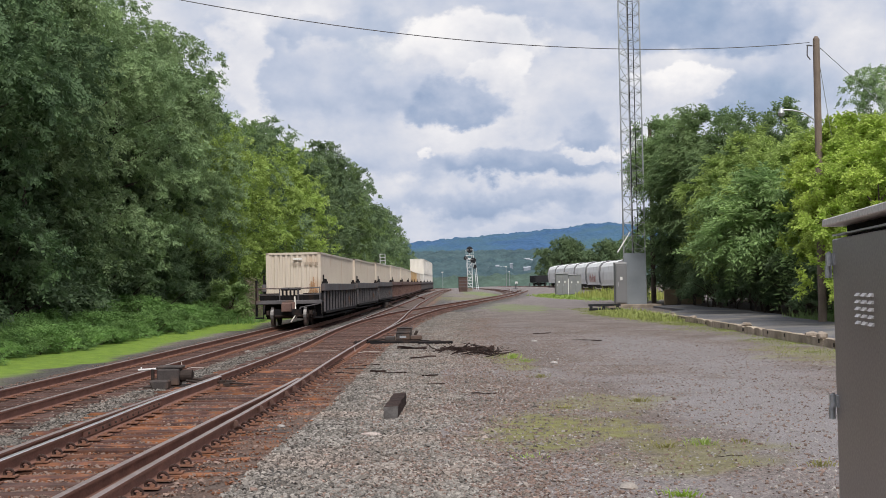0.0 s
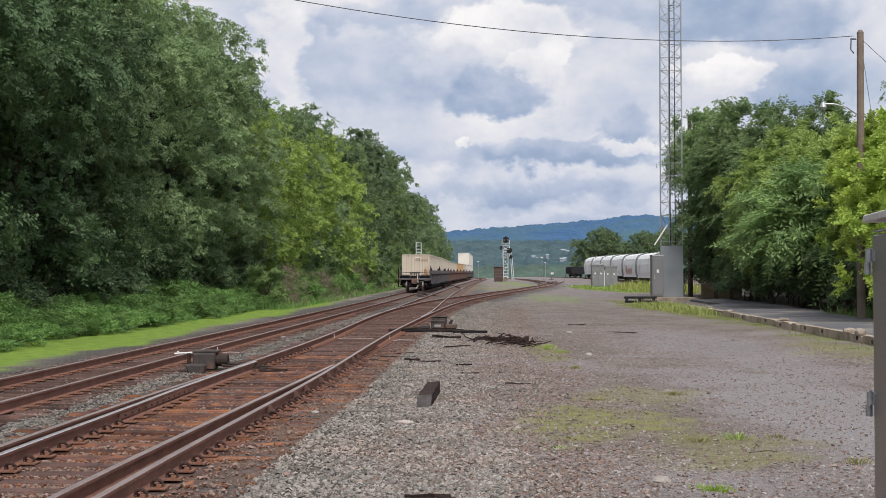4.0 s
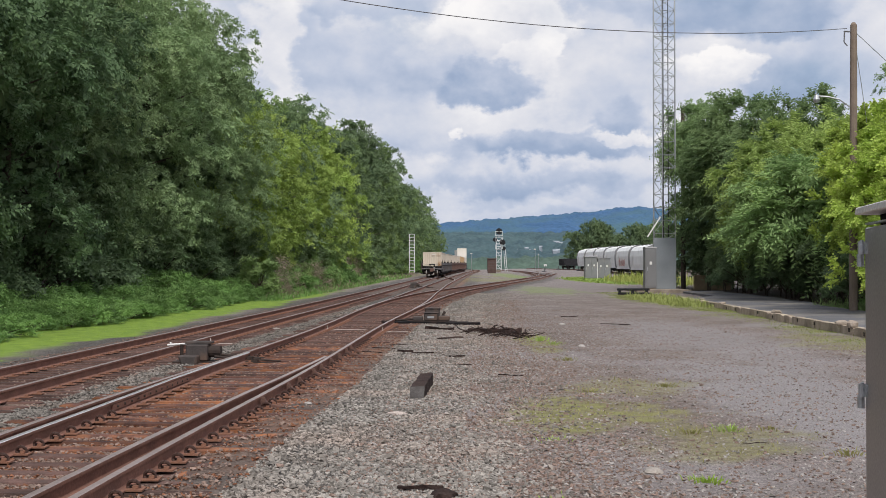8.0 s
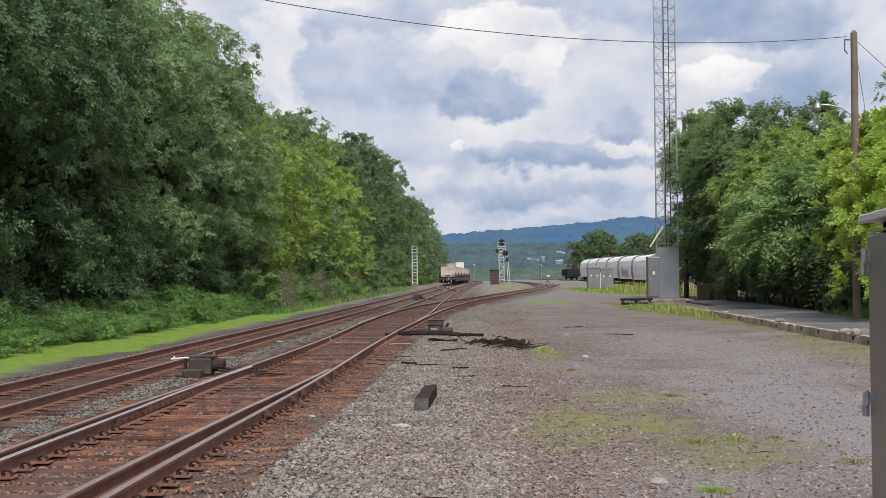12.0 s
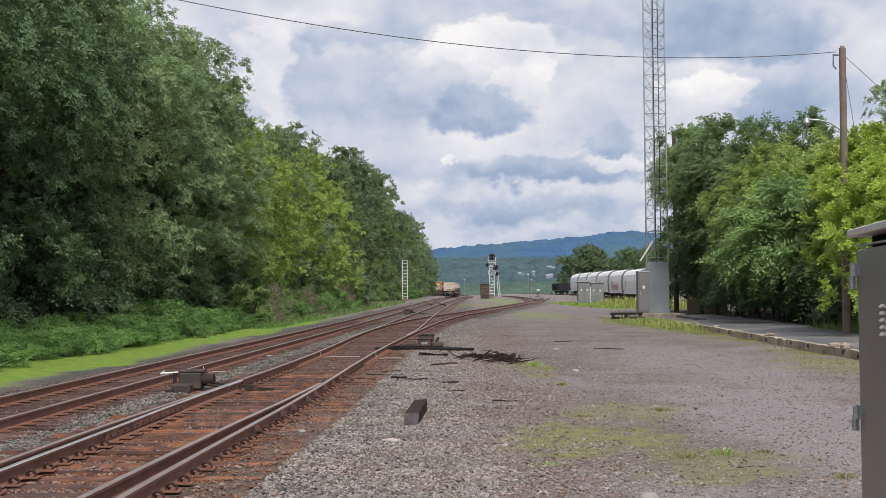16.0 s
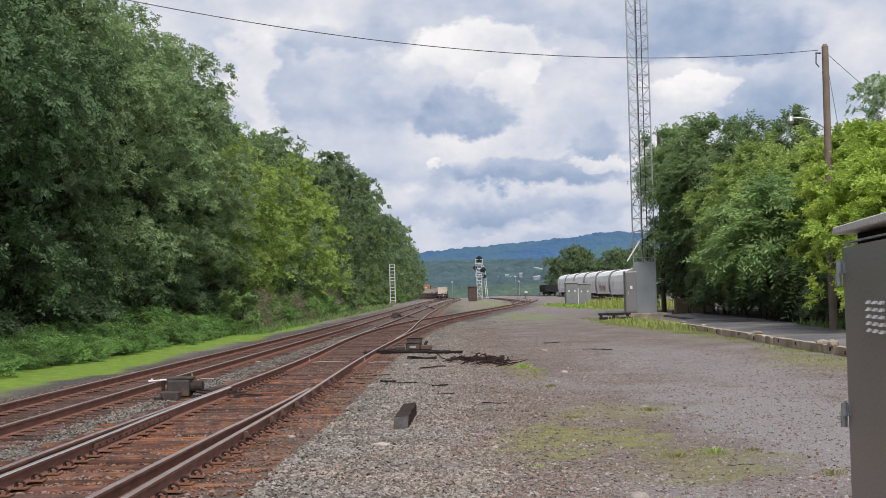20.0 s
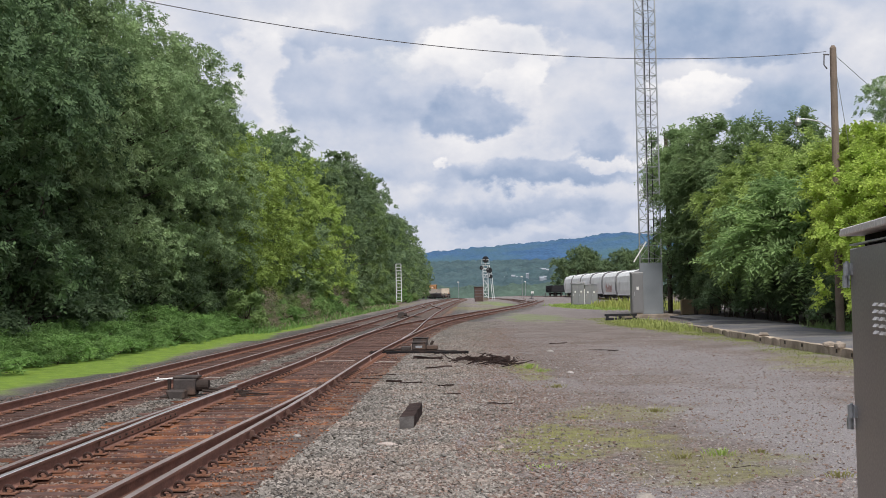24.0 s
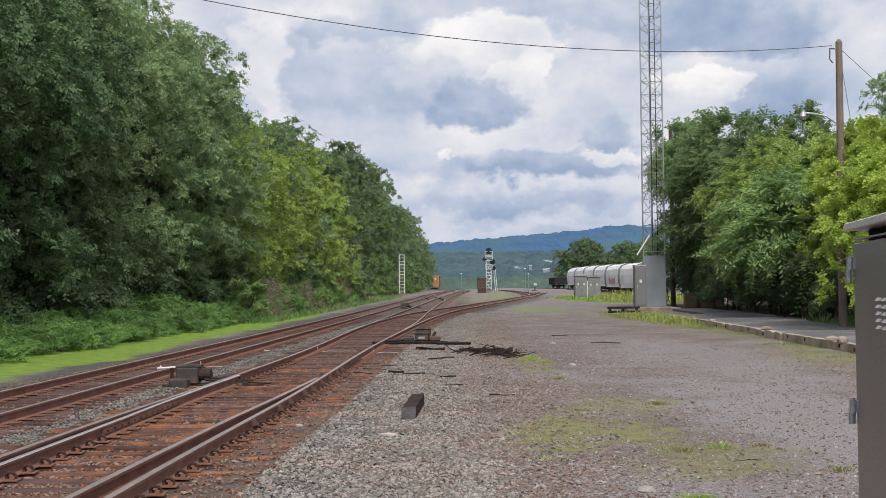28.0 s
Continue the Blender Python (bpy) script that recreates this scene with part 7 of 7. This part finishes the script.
def tuft(x, y, n, h, mat, label, seed):
    rng = np.random.default_rng(seed)
    v, f = [], []
    for i in range(n):
        a, q = rng.uniform(0, 6.28), abs(rng.normal()) * 0.12
        bx, by = q * math.cos(a), q * math.sin(a)
        hh = h * rng.uniform(0.5, 1.1)
        dx, dy = math.cos(a) * hh * 0.7, math.sin(a) * hh * 0.7
        w = 0.005
        k = len(v)
        v += [(bx - w, by, 0), (bx + w, by, 0), (bx + dx * 0.4 + w, by + dy * 0.4, hh * 0.6), (bx + dx * 0.4 - w, by + dy * 0.4, hh * 0.6), (bx + dx, by + dy, hh * 0.8)]
        f += [(k, k + 1, k + 2, k + 3), (k + 3, k + 2, k + 4)]
    ob = link("grass_tuft", v, f, mat)
    ob.matrix_basis = pose(x, y, float(ground_z(x, y)) - 0.01)
    return tagged(ob, label, "grass tuft", "weed tufts on the gravel", "stuff")


for i, (x, y, n, h, m) in enumerate(((2.4, 11.1, 60, 0.09, GRASS), (2.5, 31.6, 60, 0.2, LEAF_LIME), (2.75, 30.2, 40, 0.12, LEAF_LIME), (2.9, 14.2, 40, 0.1, DRY_GRASS), (3.4, 14.4, 40, 0.12, LEAF_LIME), (1.0, 10.2, 30, 0.06, LEAF_LIME), (3.6, 19.8, 60, 0.1, DRY_GRASS), (4.2, 12.6, 50, 0.1, DRY_GRASS), (1.3, 13.6, 30, 0.06, LEAF_LIME), (3.9, 14.6, 30, 0.08, DRY_GRASS), (4.6, 11.6, 40, 0.08, DRY_GRASS), (2.3, 19.0, 40, 0.08, DRY_GRASS), (2.6, 25.5, 50, 0.12, DRY_GRASS))):
    tuft(x, y, n, h, m, "small tuft of green weeds in the gravel", i)


# ---- pieces of the tracks ----
lay_ties(main_track, MAIN, MAIN_TIES, 80, 1, meshes=TIE_MESH[3:])
lay_ties(siding_track, SIDING, SIDING_TIES[SIDING_TIES < 30], 80, 2, siding_tie)
lay_ties(siding_track, SIDING, SIDING_TIES[SIDING_TIES >= 30], 80, 4, siding_tie, meshes=TIE_MESH[3:])
lay_ties(yard_track, YARD, YARD_TIES, 110, 3, meshes=TIE_MESH[3:])


CLIP_IRON = material("dark_brown_spring_steel", (0.105, 0.062, 0.052), (0.055, 0.036, 0.031), 0.65, 0.2, 8, 60, 0.3)
PLATE_IRON = material("rusty_tie_plate", (0.27, 0.135, 0.09), (0.16, 0.085, 0.06), 0.8, 0.1, 6, 60, 0.4)
BRACE_IRON = material("brown_cast_iron", (0.17, 0.095, 0.075), (0.09, 0.055, 0.045), 0.75, 0.1, 6, 60, 0.3)


def clip_mesh():
    """A spring clip: a coil of thick bar that holds the rail's foot down, with a tail on the plate."""
    bm = bmesh.new()
    pts = [(0.05 - 0.046 * math.cos(a), 0.012 * math.cos(2 * a), 0.02 + 0.05 * math.sin(a)) for a in (-0.5, 0.1, 0.6, 1.1, 1.6, 2.1, 2.6, 3.1, 3.6)] + [(0.06, 0.03, 0.014), (0.0, 0.035, 0.016)]
    for a, b in zip(pts, pts[1:]):
        rod(a, b, 0.0155, bm, 6)
    me = bpy.data.meshes.new("rail_clip")
    bm.to_mesh(me)
    bm.free()
    me.materials.append(CLIP_IRON)
    return me


def plate_mesh():
    bm = box(-0.19, 0.21, -0.09, 0.09, 0, 0.014)
    box(0.12, 0.165, -0.062, -0.022, 0.014, 0.045, bm)
    box(0.105, 0.15, 0.03, 0.065, 0.014, 0.04, bm)
    me = bpy.data.meshes.new("tie_plate")
    bm.to_mesh(me)
    bm.free()
    me.materials.append(PLATE_IRON)
    return me


def brace_mesh():
    """A cast brace against the rail's web, with a hollow slope down to its foot."""
    bm = bmesh.new()
    line = ((0.0, 0.0), (0.27, 0.0), (0.27, 0.022), (0.17, 0.035), (0.1, 0.058), (0.06, 0.095), (0.045, 0.14), (0.0, 0.14))
    rows = [[bm.verts.new((x, y, z + 0.012)) for x, z in line] for y in (-0.035, 0.035)]
    n = len(line)
    bm.faces.new(rows[0])
    bm.faces.new(rows[1][::-1])
    for i in range(n):
        bm.faces.new((rows[0][(i + 1) % n], rows[0][i], rows[1][i], rows[1][(i + 1) % n]))
    me = bpy.data.meshes.new("rail_brace")
    bm.to_mesh(me)
    bm.free()
    me.materials.append(BRACE_IRON)
    return me


CLIP, PLATE, BRACE = clip_mesh(), plate_mesh(), brace_mesh()
for y in SIDING_TIES[SIDING_TIES < 44].tolist():
    xr, xl = float(RIGHT_STOCK(y)), float(left_point(y) if y < 25 else LEFT_STOCK(y))
    z = float(rise(y)) + TIE_TOP
    for x in (xr, xl):
        piece("tie_plate", PLATE, siding_track, pose(x, y, z + 0.001))
    if y < 32:
        piece("rail_clip", CLIP, siding_track, pose(xr + 0.06, y, z + 0.008) @ Matrix.Scale(1.08, 4))
        if not 15.9 < y < 24.5:
            piece("rail_clip", CLIP, siding_track, pose(xl + 0.06, y, z + 0.008) @ Matrix.Scale(1.08, 4))
for y in (16.6, 18.6, 19.6, 21.2, 22.2, 23.6, 25.0, 26.4, 27.4):
    piece("rail_brace", BRACE, siding_track, pose(float(RIGHT_STOCK(y)) + 0.045, y, float(rise(y)) + TIE_TOP))
    piece("rail_brace", BRACE, siding_track, pose(float(LEFT_STOCK(y)) - 0.045, y, float(rise(y)) + TIE_TOP, 0, 0, 180))
for y in MAIN_TIES[(MAIN_TIES > 17) & (MAIN_TIES < 60)].tolist():
    for s in (-1, 1):
        piece("tie_plate", PLATE, main_track, pose(float(MAIN.x(y)) + s * HALF, y, float(rise(y)) + TIE_TOP + 0.001))

bar = box(0.012, 0.034, 15.9, 20.2, 0.07, 0.145)
for q in bar.verts:
    q.co.x += float(left_point(q.co.y))
part("joint_bar", bar, RUST_RAIL, siding_track, "long rusty bar bolted along the rail")
BOLT = bpy.data.meshes.new("bolt")
bm = rod((0, 0, 0), (0.022, 0, 0), 0.017, sides=6)
bm.to_mesh(BOLT)
bm.free()
BOLT.materials.append(IRON)
for i in range(13):
    y = 16.1 + i * 0.32
    piece("bolt", BOLT, siding_track, pose(float(left_point(y)) + 0.034, y, 0.108))

motions()
